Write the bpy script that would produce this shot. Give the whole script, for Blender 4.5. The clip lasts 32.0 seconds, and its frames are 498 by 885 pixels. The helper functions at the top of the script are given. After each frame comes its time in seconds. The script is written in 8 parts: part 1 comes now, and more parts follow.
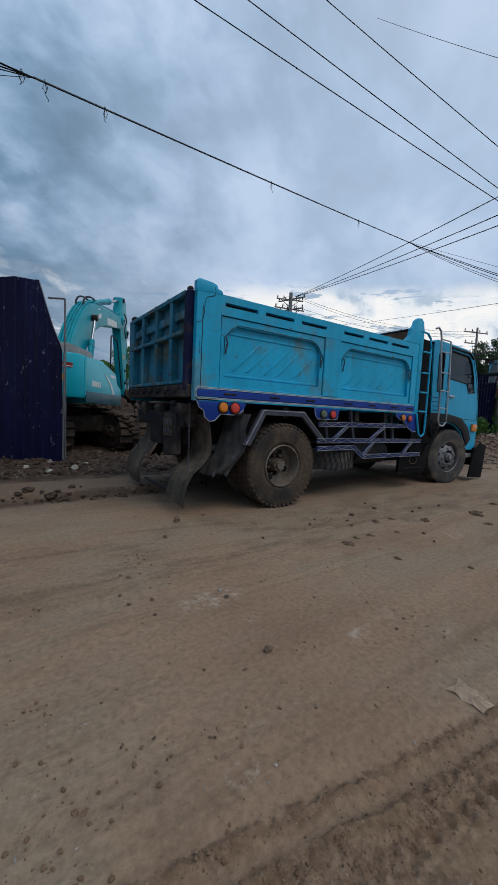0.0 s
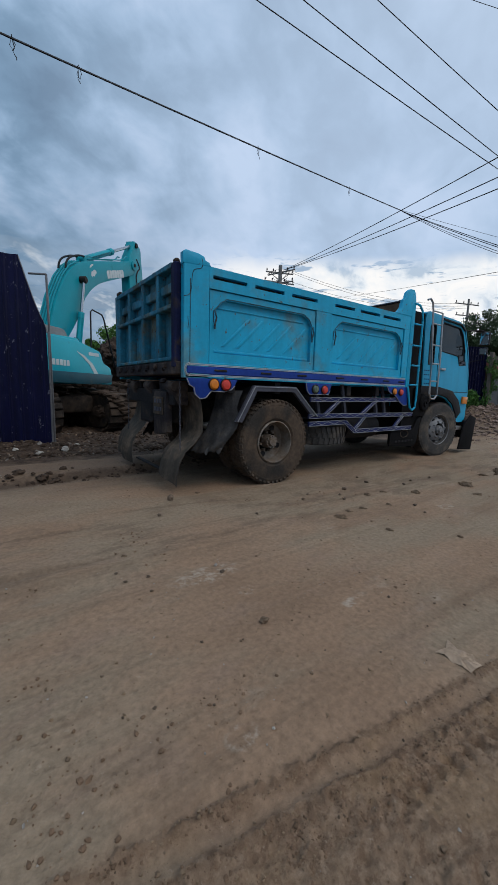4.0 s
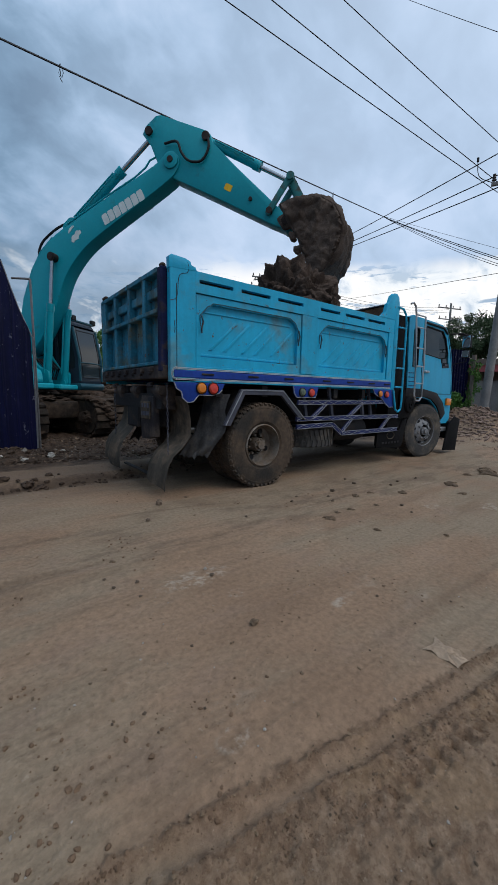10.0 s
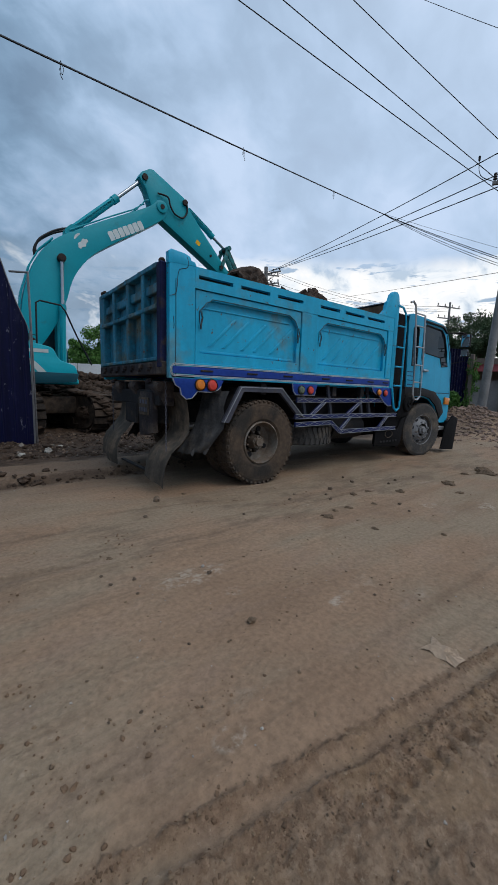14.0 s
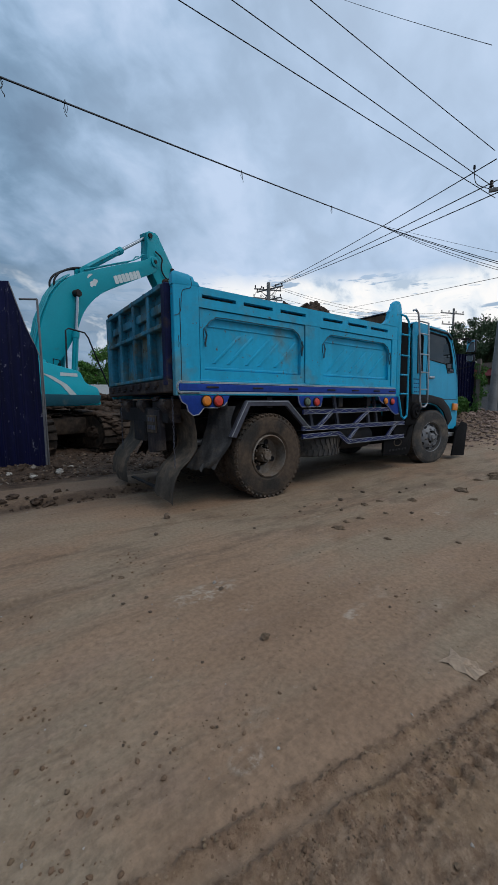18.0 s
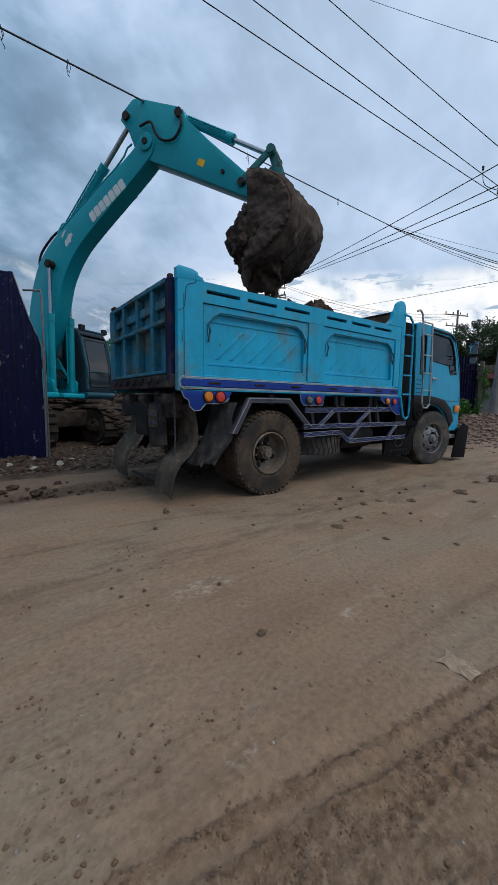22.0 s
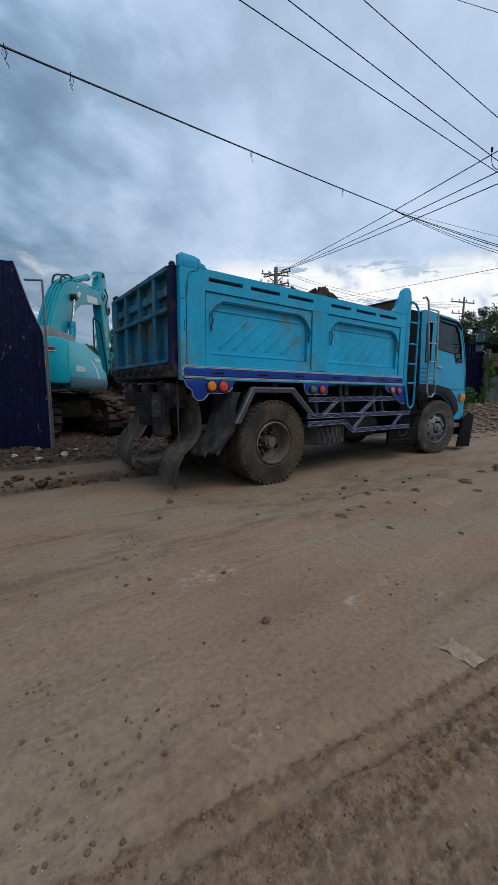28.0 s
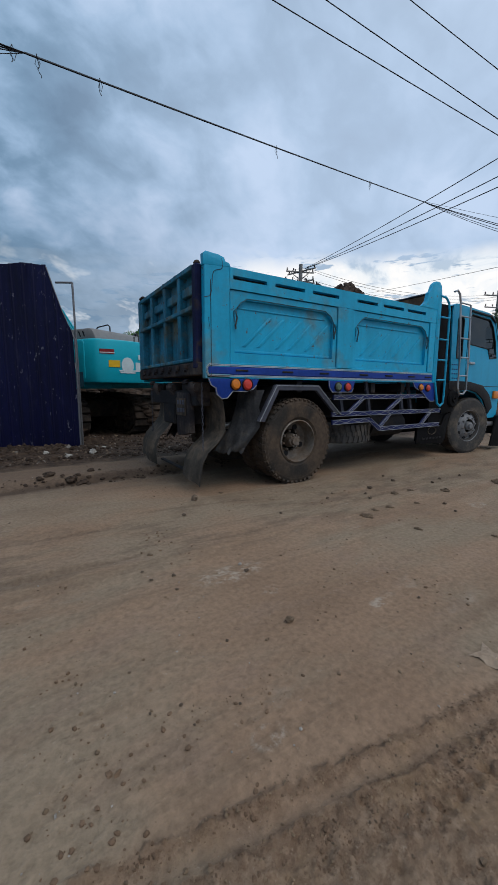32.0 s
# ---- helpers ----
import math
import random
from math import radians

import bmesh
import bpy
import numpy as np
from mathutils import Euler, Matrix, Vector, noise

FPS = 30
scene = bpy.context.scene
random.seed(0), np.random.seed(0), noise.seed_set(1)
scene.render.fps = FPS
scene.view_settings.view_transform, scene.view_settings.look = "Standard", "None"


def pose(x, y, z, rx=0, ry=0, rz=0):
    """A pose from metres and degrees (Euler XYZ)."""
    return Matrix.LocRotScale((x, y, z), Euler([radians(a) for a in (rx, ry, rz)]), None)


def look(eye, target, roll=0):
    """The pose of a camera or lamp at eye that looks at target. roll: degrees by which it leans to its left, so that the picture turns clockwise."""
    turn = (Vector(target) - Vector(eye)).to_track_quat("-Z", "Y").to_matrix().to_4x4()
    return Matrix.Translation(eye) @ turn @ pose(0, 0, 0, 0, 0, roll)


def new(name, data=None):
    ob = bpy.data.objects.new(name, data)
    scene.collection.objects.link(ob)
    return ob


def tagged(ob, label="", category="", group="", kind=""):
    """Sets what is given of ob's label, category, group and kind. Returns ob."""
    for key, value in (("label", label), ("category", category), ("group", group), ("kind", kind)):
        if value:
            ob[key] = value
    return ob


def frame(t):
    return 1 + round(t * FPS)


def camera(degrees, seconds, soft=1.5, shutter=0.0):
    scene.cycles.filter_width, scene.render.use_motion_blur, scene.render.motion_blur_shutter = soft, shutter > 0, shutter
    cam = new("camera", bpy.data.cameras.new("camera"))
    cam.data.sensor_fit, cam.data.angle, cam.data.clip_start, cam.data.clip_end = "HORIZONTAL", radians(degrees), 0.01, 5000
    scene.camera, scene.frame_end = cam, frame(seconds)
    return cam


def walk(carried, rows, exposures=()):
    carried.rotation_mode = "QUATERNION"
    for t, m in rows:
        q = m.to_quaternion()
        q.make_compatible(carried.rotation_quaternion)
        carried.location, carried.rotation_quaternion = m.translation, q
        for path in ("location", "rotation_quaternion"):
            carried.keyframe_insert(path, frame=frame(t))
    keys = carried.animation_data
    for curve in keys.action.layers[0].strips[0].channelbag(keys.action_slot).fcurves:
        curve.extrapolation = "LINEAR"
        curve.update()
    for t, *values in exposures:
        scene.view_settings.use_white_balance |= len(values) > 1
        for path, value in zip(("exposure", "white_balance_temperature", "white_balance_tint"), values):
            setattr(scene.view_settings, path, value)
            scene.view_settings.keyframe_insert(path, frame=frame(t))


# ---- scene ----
cam = camera(68.3, 32.0)
PATH = [
    (0, (-1.734, -3.628, 1.198), (-0.609, -1.983, 1.031), 2.8),
    (0.5, (-1.735, -3.626, 1.199), (-0.616, -1.981, 1.0), 2.7),
    (1, (-1.733, -3.621, 1.196), (-0.655, -1.948, 0.999), 2.3),
    (1.5, (-1.726, -3.618, 1.185), (-0.599, -1.979, 0.976), 2.0),
    (2, (-1.729, -3.617, 1.19), (-0.589, -1.989, 0.963), 1.9),
    (2.5, (-1.731, -3.615, 1.19), (-0.604, -1.98, 0.951), 2.5),
    (3, (-1.718, -3.61, 1.184), (-0.58, -1.993, 0.885), 1.3),
    (3.5, (-1.723, -3.611, 1.185), (-0.569, -2.003, 0.896), 1.9),
    (5.5, (-1.717, -3.621, 1.184), (-0.557, -2.013, 0.921), 0.3),
    (6, (-1.717, -3.619, 1.18), (-0.549, -2.015, 0.936), 0.5),
    (6.5, (-1.719, -3.617, 1.177), (-0.537, -2.021, 0.937), 0.6),
    (7, (-1.724, -3.621, 1.19), (-0.527, -2.039, 0.931), 0.9),
    (7.5, (-1.719, -3.616, 1.179), (-0.515, -2.039, 0.921), 0.9),
    (8, (-1.724, -3.624, 1.187), (-0.511, -2.055, 0.93), 1.1),
    (8.5, (-1.722, -3.622, 1.181), (-0.512, -2.051, 0.925), 1.0),
    (9, (-1.722, -3.631, 1.19), (-0.515, -2.056, 0.94), 0.9),
    (9.5, (-1.729, -3.63, 1.19), (-0.523, -2.056, 0.932), 1.2),
    (10, (-1.723, -3.626, 1.177), (-0.517, -2.052, 0.915), 1.1),
    (10.5, (-1.723, -3.622, 1.179), (-0.507, -2.057, 0.913), 1.5),
    (11, (-1.722, -3.618, 1.178), (-0.496, -2.06, 0.915), 1.3),
    (11.5, (-1.723, -3.621, 1.181), (-0.504, -2.059, 0.907), 1.4),
    (12, (-1.721, -3.618, 1.175), (-0.497, -2.062, 0.897), 1.6),
    (12.5, (-1.721, -3.619, 1.177), (-0.497, -2.062, 0.899), 1.7),
    (13, (-1.72, -3.618, 1.177), (-0.503, -2.056, 0.897), 1.7),
    (13.5, (-1.722, -3.613, 1.179), (-0.507, -2.048, 0.903), 1.7),
    (15.5, (-1.719, -3.609, 1.176), (-0.495, -2.055, 0.885), 1.5),
    (16, (-1.71, -3.613, 1.166), (-0.479, -2.064, 0.876), 1.1),
    (16.5, (-1.721, -3.626, 1.193), (-0.536, -2.028, 0.984), -0.1),
    (17, (-1.72, -3.627, 1.188), (-0.533, -2.031, 0.981), -0.3),
    (17.5, (-1.718, -3.633, 1.189), (-0.537, -2.032, 0.989), -0.8),
    (18, (-1.719, -3.629, 1.184), (-0.538, -2.028, 0.979), -0.6),
    (18.5, (-1.717, -3.628, 1.182), (-0.534, -2.03, 0.972), -0.4),
    (19, (-1.718, -3.629, 1.184), (-0.534, -2.032, 0.968), -0.2),
    (19.5, (-1.715, -3.621, 1.176), (-0.532, -2.023, 0.956), 0.0),
    (20, (-1.721, -3.623, 1.182), (-0.535, -2.028, 0.955), 0.2),
    (20.5, (-1.722, -3.621, 1.18), (-0.542, -2.022, 0.954), 0.5),
    (21, (-1.723, -3.621, 1.179), (-0.536, -2.028, 0.949), 0.6),
    (21.5, (-1.727, -3.624, 1.186), (-0.543, -2.027, 0.965), 0.9),
    (22, (-1.725, -3.626, 1.181), (-0.546, -2.025, 0.96), 0.8),
    (22.5, (-1.724, -3.624, 1.181), (-0.551, -2.02, 0.956), 0.7),
    (23, (-1.726, -3.625, 1.184), (-0.553, -2.021, 0.956), 0.7),
    (23.5, (-1.728, -3.626, 1.186), (-0.549, -2.027, 0.955), 1.0),
    (24, (-1.726, -3.622, 1.183), (-0.554, -2.018, 0.947), 0.8),
    (24.5, (-1.724, -3.617, 1.178), (-0.557, -2.012, 0.927), 0.7),
    (25, (-1.721, -3.613, 1.177), (-0.56, -2.007, 0.912), 0.9),
    (25.5, (-1.725, -3.612, 1.182), (-0.568, -2.004, 0.904), 1.2),
    (27.5, (-1.72, -3.62, 1.176), (-0.562, -2.013, 0.902), 0.5),
    (28, (-1.72, -3.618, 1.174), (-0.56, -2.012, 0.9), 0.5),
    (28.5, (-1.717, -3.613, 1.177), (-0.562, -2.005, 0.889), 0.5),
    (29, (-1.714, -3.609, 1.174), (-0.551, -2.009, 0.879), 0.5),
    (29.5, (-1.717, -3.609, 1.172), (-0.55, -2.013, 0.871), 0.8),
    (30, (-1.72, -3.607, 1.168), (-0.555, -2.008, 0.871), 1.0),
    (30.5, (-1.725, -3.614, 1.184), (-0.563, -2.014, 0.887), 1.0),
    (31, (-1.722, -3.623, 1.183), (-0.591, -1.995, 0.915), -0.5),
    (31.5, (-1.721, -3.615, 1.178), (-0.683, -1.928, 0.901), 0.0),
    (32, (-1.713, -3.608, 1.166), (-0.661, -1.931, 0.884), 0.2),
]
EXPOSURE = [(0, -0.06), (3, -0.02), (6, 0.05), (9, 0.11), (13, 0.11), (15.5, 0.05), (17, 0.01), (19, 0.02), (22, 0.09), (25, 0.10), (28, 0.06), (30, 0.05), (32, 0.05)]
walk(cam, [(t, look(eye, target, roll)) for t, eye, target, roll in PATH], EXPOSURE)

# ---- world and light ----
def link(nt, a, b):
    nt.links.new(a, b)


def build_world():
    world = bpy.data.worlds.new("sky")
    scene.world = world
    world.use_nodes = True
    nt = world.node_tree
    nt.nodes.clear()
    N = nt.nodes.new

    def math_node(op, a=None, b=None, c=None):
        n = N("ShaderNodeMath")
        n.operation = op
        for k, v in enumerate((a, b, c)):
            if v is None:
                continue
            if isinstance(v, (int, float)):
                n.inputs[k].default_value = v
            else:
                link(nt, v, n.inputs[k])
        return n.outputs[0]

    def ramp(fac, stops):
        n = N("ShaderNodeValToRGB")
        while len(n.color_ramp.elements) < len(stops):
            n.color_ramp.elements.new(0.5)
        for e, (p, c) in zip(n.color_ramp.elements, stops):
            e.position, e.color = p, (*c, 1)
        link(nt, fac, n.inputs[0])
        return n.outputs[0]

    def mix(fac, a, b, kind="MIX"):
        n = N("ShaderNodeMix")
        n.data_type, n.blend_type = "RGBA", kind
        if isinstance(fac, (int, float)):
            n.inputs[0].default_value = fac
        else:
            link(nt, fac, n.inputs[0])
        for k, v in ((6, a), (7, b)):
            if isinstance(v, tuple):
                n.inputs[k].default_value = (*v, 1)
            else:
                link(nt, v, n.inputs[k])
        return n.outputs[2]

    tc = N("ShaderNodeTexCoord")
    sep = N("ShaderNodeSeparateXYZ")
    link(nt, tc.outputs["Generated"], sep.inputs[0])
    x, y, z = sep.outputs
    zc = math_node("MAXIMUM", z, 0.0)
    low = math_node("ADD", zc, 0.62)
    flat = N("ShaderNodeCombineXYZ")
    link(nt, math_node("DIVIDE", x, low), flat.inputs[0])
    link(nt, math_node("DIVIDE", y, low), flat.inputs[1])

    def clouds(scale, detail, rough, shift, warp=0.0):
        m = N("ShaderNodeMapping")
        m.inputs["Location"].default_value = shift
        m.inputs["Rotation"].default_value = (0, 0, radians(-35))
        m.inputs["Scale"].default_value = (0.8, 1.0, 1)
        link(nt, flat.outputs[0], m.inputs[0])
        n = N("ShaderNodeTexNoise")
        n.inputs["Scale"].default_value = scale
        n.inputs["Detail"].default_value = detail
        n.inputs["Roughness"].default_value = rough
        n.inputs["Distortion"].default_value = warp
        link(nt, m.outputs[0], n.inputs["Vector"])
        return n.outputs["Fac"]

    big = clouds(3.0, 4, 0.5, (3.1, 1.7, 0.0), 0.3)
    small = clouds(8.0, 7, 0.52, (7.3, 2.2, 4.0), 0.25)
    puffs = clouds(15.0, 6, 0.55, (2.3, 9.2, 1.0), 0.5)
    body = math_node("ADD", math_node("MULTIPLY", big, 0.50), math_node("ADD", math_node("MULTIPLY", small, 0.33), math_node("MULTIPLY", puffs, 0.17)))
    deck = ramp(body, [(0.38, (0.086, 0.172, 0.280)), (0.45, (0.162, 0.285, 0.430)), (0.51, (0.312, 0.466, 0.665)), (0.60, (0.60, 0.735, 0.96))])
    # towards the veiled sun the deck thins out and grows white
    gx, gy, gz = GLOW
    dot = N("ShaderNodeVectorMath")
    dot.operation = "DOT_PRODUCT"
    link(nt, tc.outputs["Generated"], dot.inputs[0])
    dot.inputs[1].default_value = (gx, gy, gz)
    near = N("ShaderNodeMapRange")
    near.interpolation_type = "SMOOTHSTEP"
    near.inputs["From Min"].default_value, near.inputs["From Max"].default_value = 0.30, 1.0
    link(nt, dot.outputs["Value"], near.inputs["Value"])
    glow = math_node("MULTIPLY", near.outputs[0], 0.72)
    deck = mix(glow, deck, (0.545, 0.675, 0.875))
    def smooth(v, lo, hi):
        n = N("ShaderNodeMapRange")
        n.interpolation_type = "SMOOTHSTEP"
        n.inputs["From Min"].default_value, n.inputs["From Max"].default_value = lo, hi
        link(nt, v, n.inputs["Value"])
        return n.outputs[0]

    # round the veiled sun, behind the road, the deck is thin and bright
    facing = N("ShaderNodeVectorMath")
    facing.operation = "DOT_PRODUCT"
    link(nt, tc.outputs["Generated"], facing.inputs[0])
    facing.inputs[1].default_value = SUN
    deck = mix(math_node("MULTIPLY", smooth(facing.outputs["Value"], 0.25, 0.97), 0.6), deck, (0.86, 0.95, 1.08))
    # the heavier bank of cloud low over the site
    heavy = math_node("MULTIPLY", smooth(zc, 0.55, 0.2), smooth(dot.outputs["Value"], 0.92, 0.6))
    deck = mix(math_node("MULTIPLY", heavy, 0.52), deck, (0.105, 0.185, 0.285))
    # the open strip under the deck, close to the horizon
    strip = N("ShaderNodeMapRange")
    strip.interpolation_type = "SMOOTHSTEP"
    strip.inputs["From Min"].default_value, strip.inputs["From Max"].default_value = 0.318, 0.272
    edge = clouds(2.6, 5, 0.55, (1.0, 8.0, 2.0), 0.2)
    link(nt, math_node("ADD", zc, math_node("MULTIPLY", math_node("SUBTRACT", edge, 0.5), 0.10)), strip.inputs["Value"])
    side = N("ShaderNodeMapRange")
    side.interpolation_type = "SMOOTHSTEP"
    side.inputs["From Min"].default_value, side.inputs["From Max"].default_value = 0.70, 0.90
    link(nt, dot.outputs["Value"], side.inputs["Value"])
    open_sky = math_node("MULTIPLY", strip.outputs[0], math_node("ADD", math_node("MULTIPLY", side.outputs[0], 0.92), 0.08))
    wisps = ramp(clouds(8.0, 6, 0.56, (4.9, 0.2, 9.0), 0.4), [(0.33, (0.50, 0.61, 0.74)), (0.41, (0.86, 0.91, 0.96)), (0.52, (1.02, 1.01, 1.0))])
    # small flat clouds drifting in the open strip
    squat = N("ShaderNodeCombineXYZ")
    for k, (v, f) in enumerate(((x, 3.0), (y, 3.0), (z, 17.0))):
        link(nt, math_node("MULTIPLY", v, f), squat.inputs[k])
    float_by = N("ShaderNodeTexNoise")
    float_by.inputs["Scale"].default_value, float_by.inputs["Detail"].default_value, float_by.inputs["Roughness"].default_value = 2.3, 6, 0.6
    link(nt, squat.outputs[0], float_by.inputs["Vector"])
    wisps = mix(smooth(float_by.outputs["Fac"], 0.545, 0.60), wisps, (0.37, 0.49, 0.64))
    look_up = mix(open_sky, deck, wisps)
    # small bright breaks low over the site
    gap = ramp(clouds(8.0, 4, 0.6, (2.2, 5.1, 6.0), 0.3), [(0.57, (0, 0, 0)), (0.69, (1, 1, 1))])
    low_gap = N("ShaderNodeMapRange")
    low_gap.inputs["From Min"].default_value, low_gap.inputs["From Max"].default_value = 0.36, 0.2
    link(nt, zc, low_gap.inputs["Value"])
    look_up = mix(math_node("MULTIPLY", gap, math_node("MULTIPLY", low_gap.outputs[0], 0.75)), look_up, (0.92, 0.94, 0.95))

    sky = N("ShaderNodeTexSky")
    sky.sky_type = "NISHITA"
    sky.sun_disc = False
    sky.sun_elevation = math.asin(SUN[2])
    sky.sun_rotation = math.atan2(SUN[0], SUN[1])
    bg_sky = N("ShaderNodeBackground")
    bg_sky.inputs["Strength"].default_value = 0.05
    link(nt, sky.outputs[0], bg_sky.inputs["Color"])
    bg_cloud = N("ShaderNodeBackground")
    bg_cloud.inputs["Strength"].default_value = SKY_STRENGTH
    link(nt, look_up, bg_cloud.inputs["Color"])
    both = N("ShaderNodeMixShader")
    both.inputs[0].default_value = 0.95
    link(nt, bg_sky.outputs[0], both.inputs[1])
    link(nt, bg_cloud.outputs[0], both.inputs[2])
    out = N("ShaderNodeOutputWorld")
    link(nt, both.outputs[0], out.inputs["Surface"])


def bearing(az, el):
    return (math.cos(radians(az)) * math.cos(radians(el)), math.sin(radians(az)) * math.cos(radians(el)), math.sin(radians(el)))


GLOW = bearing(22, 16)      # where the cloud deck ends and the sky is open
SUN = bearing(-75, 58)      # the veiled sun, high behind the road
SKY_STRENGTH = 1.0
build_world()
sun = new("sun", bpy.data.lights.new("sun", "SUN"))
sun.data.energy, sun.data.angle, sun.data.color = 0.98, radians(36), (1.0, 0.94, 0.86)
sun.matrix_world = look((0, 0, 30), (-SUN[0], -SUN[1], 30 - SUN[2]))


# ---- materials ----
def surf(name, color, rough=0.6, metal=0.0, var=0.2, scale=3.0, fine=30.0, bump=0.15, dirt=None, dirt_amount=0.5, dirt_scale=2.0, dirt_rough=0.9, coat=0.0, emit=0.0, stretch=(1, 1, 1), world_space=False, per_piece=0.0, spec=0.25, chips=None, streaks=0.0):
    """Paint, metal, rubber or soil: broad and fine variation, a dirt layer with ragged edges, and fine relief."""
    m = bpy.data.materials.new(name)
    m.use_nodes = True
    nt = m.node_tree
    b = nt.nodes["Principled BSDF"]
    N = nt.nodes.new
    if world_space:
        vec = N("ShaderNodeNewGeometry").outputs["Position"]
    else:
        vec = N("ShaderNodeTexCoord").outputs["Object"]
    mp = N("ShaderNodeMapping")
    mp.inputs["Scale"].default_value = stretch
    link(nt, vec, mp.inputs[0])
    vec = mp.outputs[0]

    def noise_node(sc, detail=5, roughness=0.55):
        n = N("ShaderNodeTexNoise")
        n.inputs["Scale"].default_value, n.inputs["Detail"].default_value, n.inputs["Roughness"].default_value = sc, detail, roughness
        link(nt, vec, n.inputs["Vector"])
        return n.outputs["Fac"]

    def ramp(fac, p0, c0, p1, c1):
        n = N("ShaderNodeValToRGB")
        n.color_ramp.elements[0].position, n.color_ramp.elements[0].color = p0, (*c0, 1)
        n.color_ramp.elements[1].position, n.color_ramp.elements[1].color = p1, (*c1, 1)
        link(nt, fac, n.inputs[0])
        return n.outputs[0]

    def mix(fac, a, c, kind="MIX"):
        n = N("ShaderNodeMix")
        n.data_type, n.blend_type = "RGBA", kind
        if isinstance(fac, float):
            n.inputs[0].default_value = fac
        else:
            link(nt, fac, n.inputs[0])
        for k, v in ((6, a), (7, c)):
            if isinstance(v, tuple):
                n.inputs[k].default_value = (*v, 1)
            else:
                link(nt, v, n.inputs[k])
        return n.outputs[2]

    dark = tuple(c * (1 - var) for c in color)
    light = tuple(min(1, c * (1 + var)) for c in color)
    col = ramp(noise_node(scale), 0.3, dark, 0.7, light)
    grain = ramp(noise_node(fine, 4), 0.3, (1 - var * 0.6,) * 3, 0.7, (1 + var * 0.5,) * 3)
    col = mix(1.0, col, grain, "MULTIPLY")
    if per_piece:
        info = N("ShaderNodeObjectInfo")
        col = mix(1.0, col, ramp(info.outputs["Random"], 0.0, (1 - per_piece,) * 3, 1.0, (1 + per_piece,) * 3), "MULTIPLY")
    b.inputs["Roughness"].default_value = rough
    if dirt:
        spread = noise_node(dirt_scale, 8, 0.65)
        lo = 0.72 - 0.42 * dirt_amount
        mask = ramp(spread, lo, (0, 0, 0), lo + 0.16, (1, 1, 1))
        dirty = ramp(noise_node(fine * 0.6, 4), 0.3, tuple(c * 0.75 for c in dirt), 0.7, tuple(c * 1.2 for c in dirt))
        col = mix(mask, col, dirty)
        rr = N("ShaderNodeMapRange")
        rr.inputs["To Min"].default_value, rr.inputs["To Max"].default_value = rough, dirt_rough
        link(nt, mask, rr.inputs["Value"])
        link(nt, rr.outputs[0], b.inputs["Roughness"])
    if streaks:
        flow = N("ShaderNodeMapping")
        flow.inputs["Scale"].default_value = (5, 5, 0.5)
        link(nt, vec, flow.inputs[0])
        run = N("ShaderNodeTexNoise")
        run.inputs["Scale"].default_value, run.inputs["Detail"].default_value, run.inputs["Roughness"].default_value = 1.6, 6, 0.6
        link(nt, flow.outputs[0], run.inputs["Vector"])
        col = mix(1.0, col, ramp(run.outputs["Fac"], 0.36, (1 - streaks,) * 3, 0.62, (1 + 0.3 * streaks,) * 3), "MULTIPLY")
    if chips:
        bare, amount = chips
        flake = ramp(noise_node(11, 9, 0.72), 0.74 - 0.12 * amount, (0, 0, 0), 0.755 - 0.12 * amount, (1, 1, 1))
        col = mix(flake, col, bare)
    link(nt, col, b.inputs["Base Color"])
    b.inputs["Metallic"].default_value = metal
    b.inputs["Specular IOR Level"].default_value = spec
    if coat:
        b.inputs["Coat Weight"].default_value, b.inputs["Coat Roughness"].default_value = coat, 0.2
    if emit:
        b.inputs["Emission Color"].default_value = (*color, 1)
        b.inputs["Emission Strength"].default_value = emit
    if bump:
        bp = N("ShaderNodeBump")
        bp.inputs["Strength"].default_value, bp.inputs["Distance"].default_value = bump, 0.02
        link(nt, noise_node(fine, 6, 0.6), bp.inputs["Height"])
        link(nt, bp.outputs[0], b.inputs["Normal"])
    return m


def glass(name, tint, rough=0.03, shine=0.22):
    m = bpy.data.materials.new(name)
    m.use_nodes = True
    b = m.node_tree.nodes["Principled BSDF"]
    b.inputs["Base Color"].default_value = (*tint, 1)
    b.inputs["Roughness"].default_value = rough
    b.inputs["Specular IOR Level"].default_value = shine
    b.inputs["IOR"].default_value = 1.45
    return m


M = {}
M["bed_blue"] = surf("bed_blue", (0.004, 0.345, 0.57), 0.45, var=0.10, scale=1.3, fine=22, bump=0.05, dirt=(0.085, 0.225, 0.28), dirt_amount=0.44, dirt_scale=1.7, dirt_rough=0.75, spec=0.35, chips=((0.085, 0.085, 0.075), 0.98), streaks=0.09)
M["cab_blue"] = surf("cab_blue", (0.006, 0.315, 0.535), 0.42, var=0.06, scale=1.0, fine=20, bump=0.02, dirt=(0.07, 0.20, 0.28), dirt_amount=0.15, dirt_scale=2.2, spec=0.4, chips=((0.08, 0.07, 0.06), 0.1), streaks=0.06)
M["tail_blue"] = surf("tail_blue", (0.020, 0.170, 0.265), 0.62, var=0.35, scale=2.4, fine=26, bump=0.2, dirt=(0.115, 0.135, 0.105), dirt_amount=0.58, dirt_scale=2.6, chips=((0.06, 0.035, 0.025), 1.1), streaks=0.4)
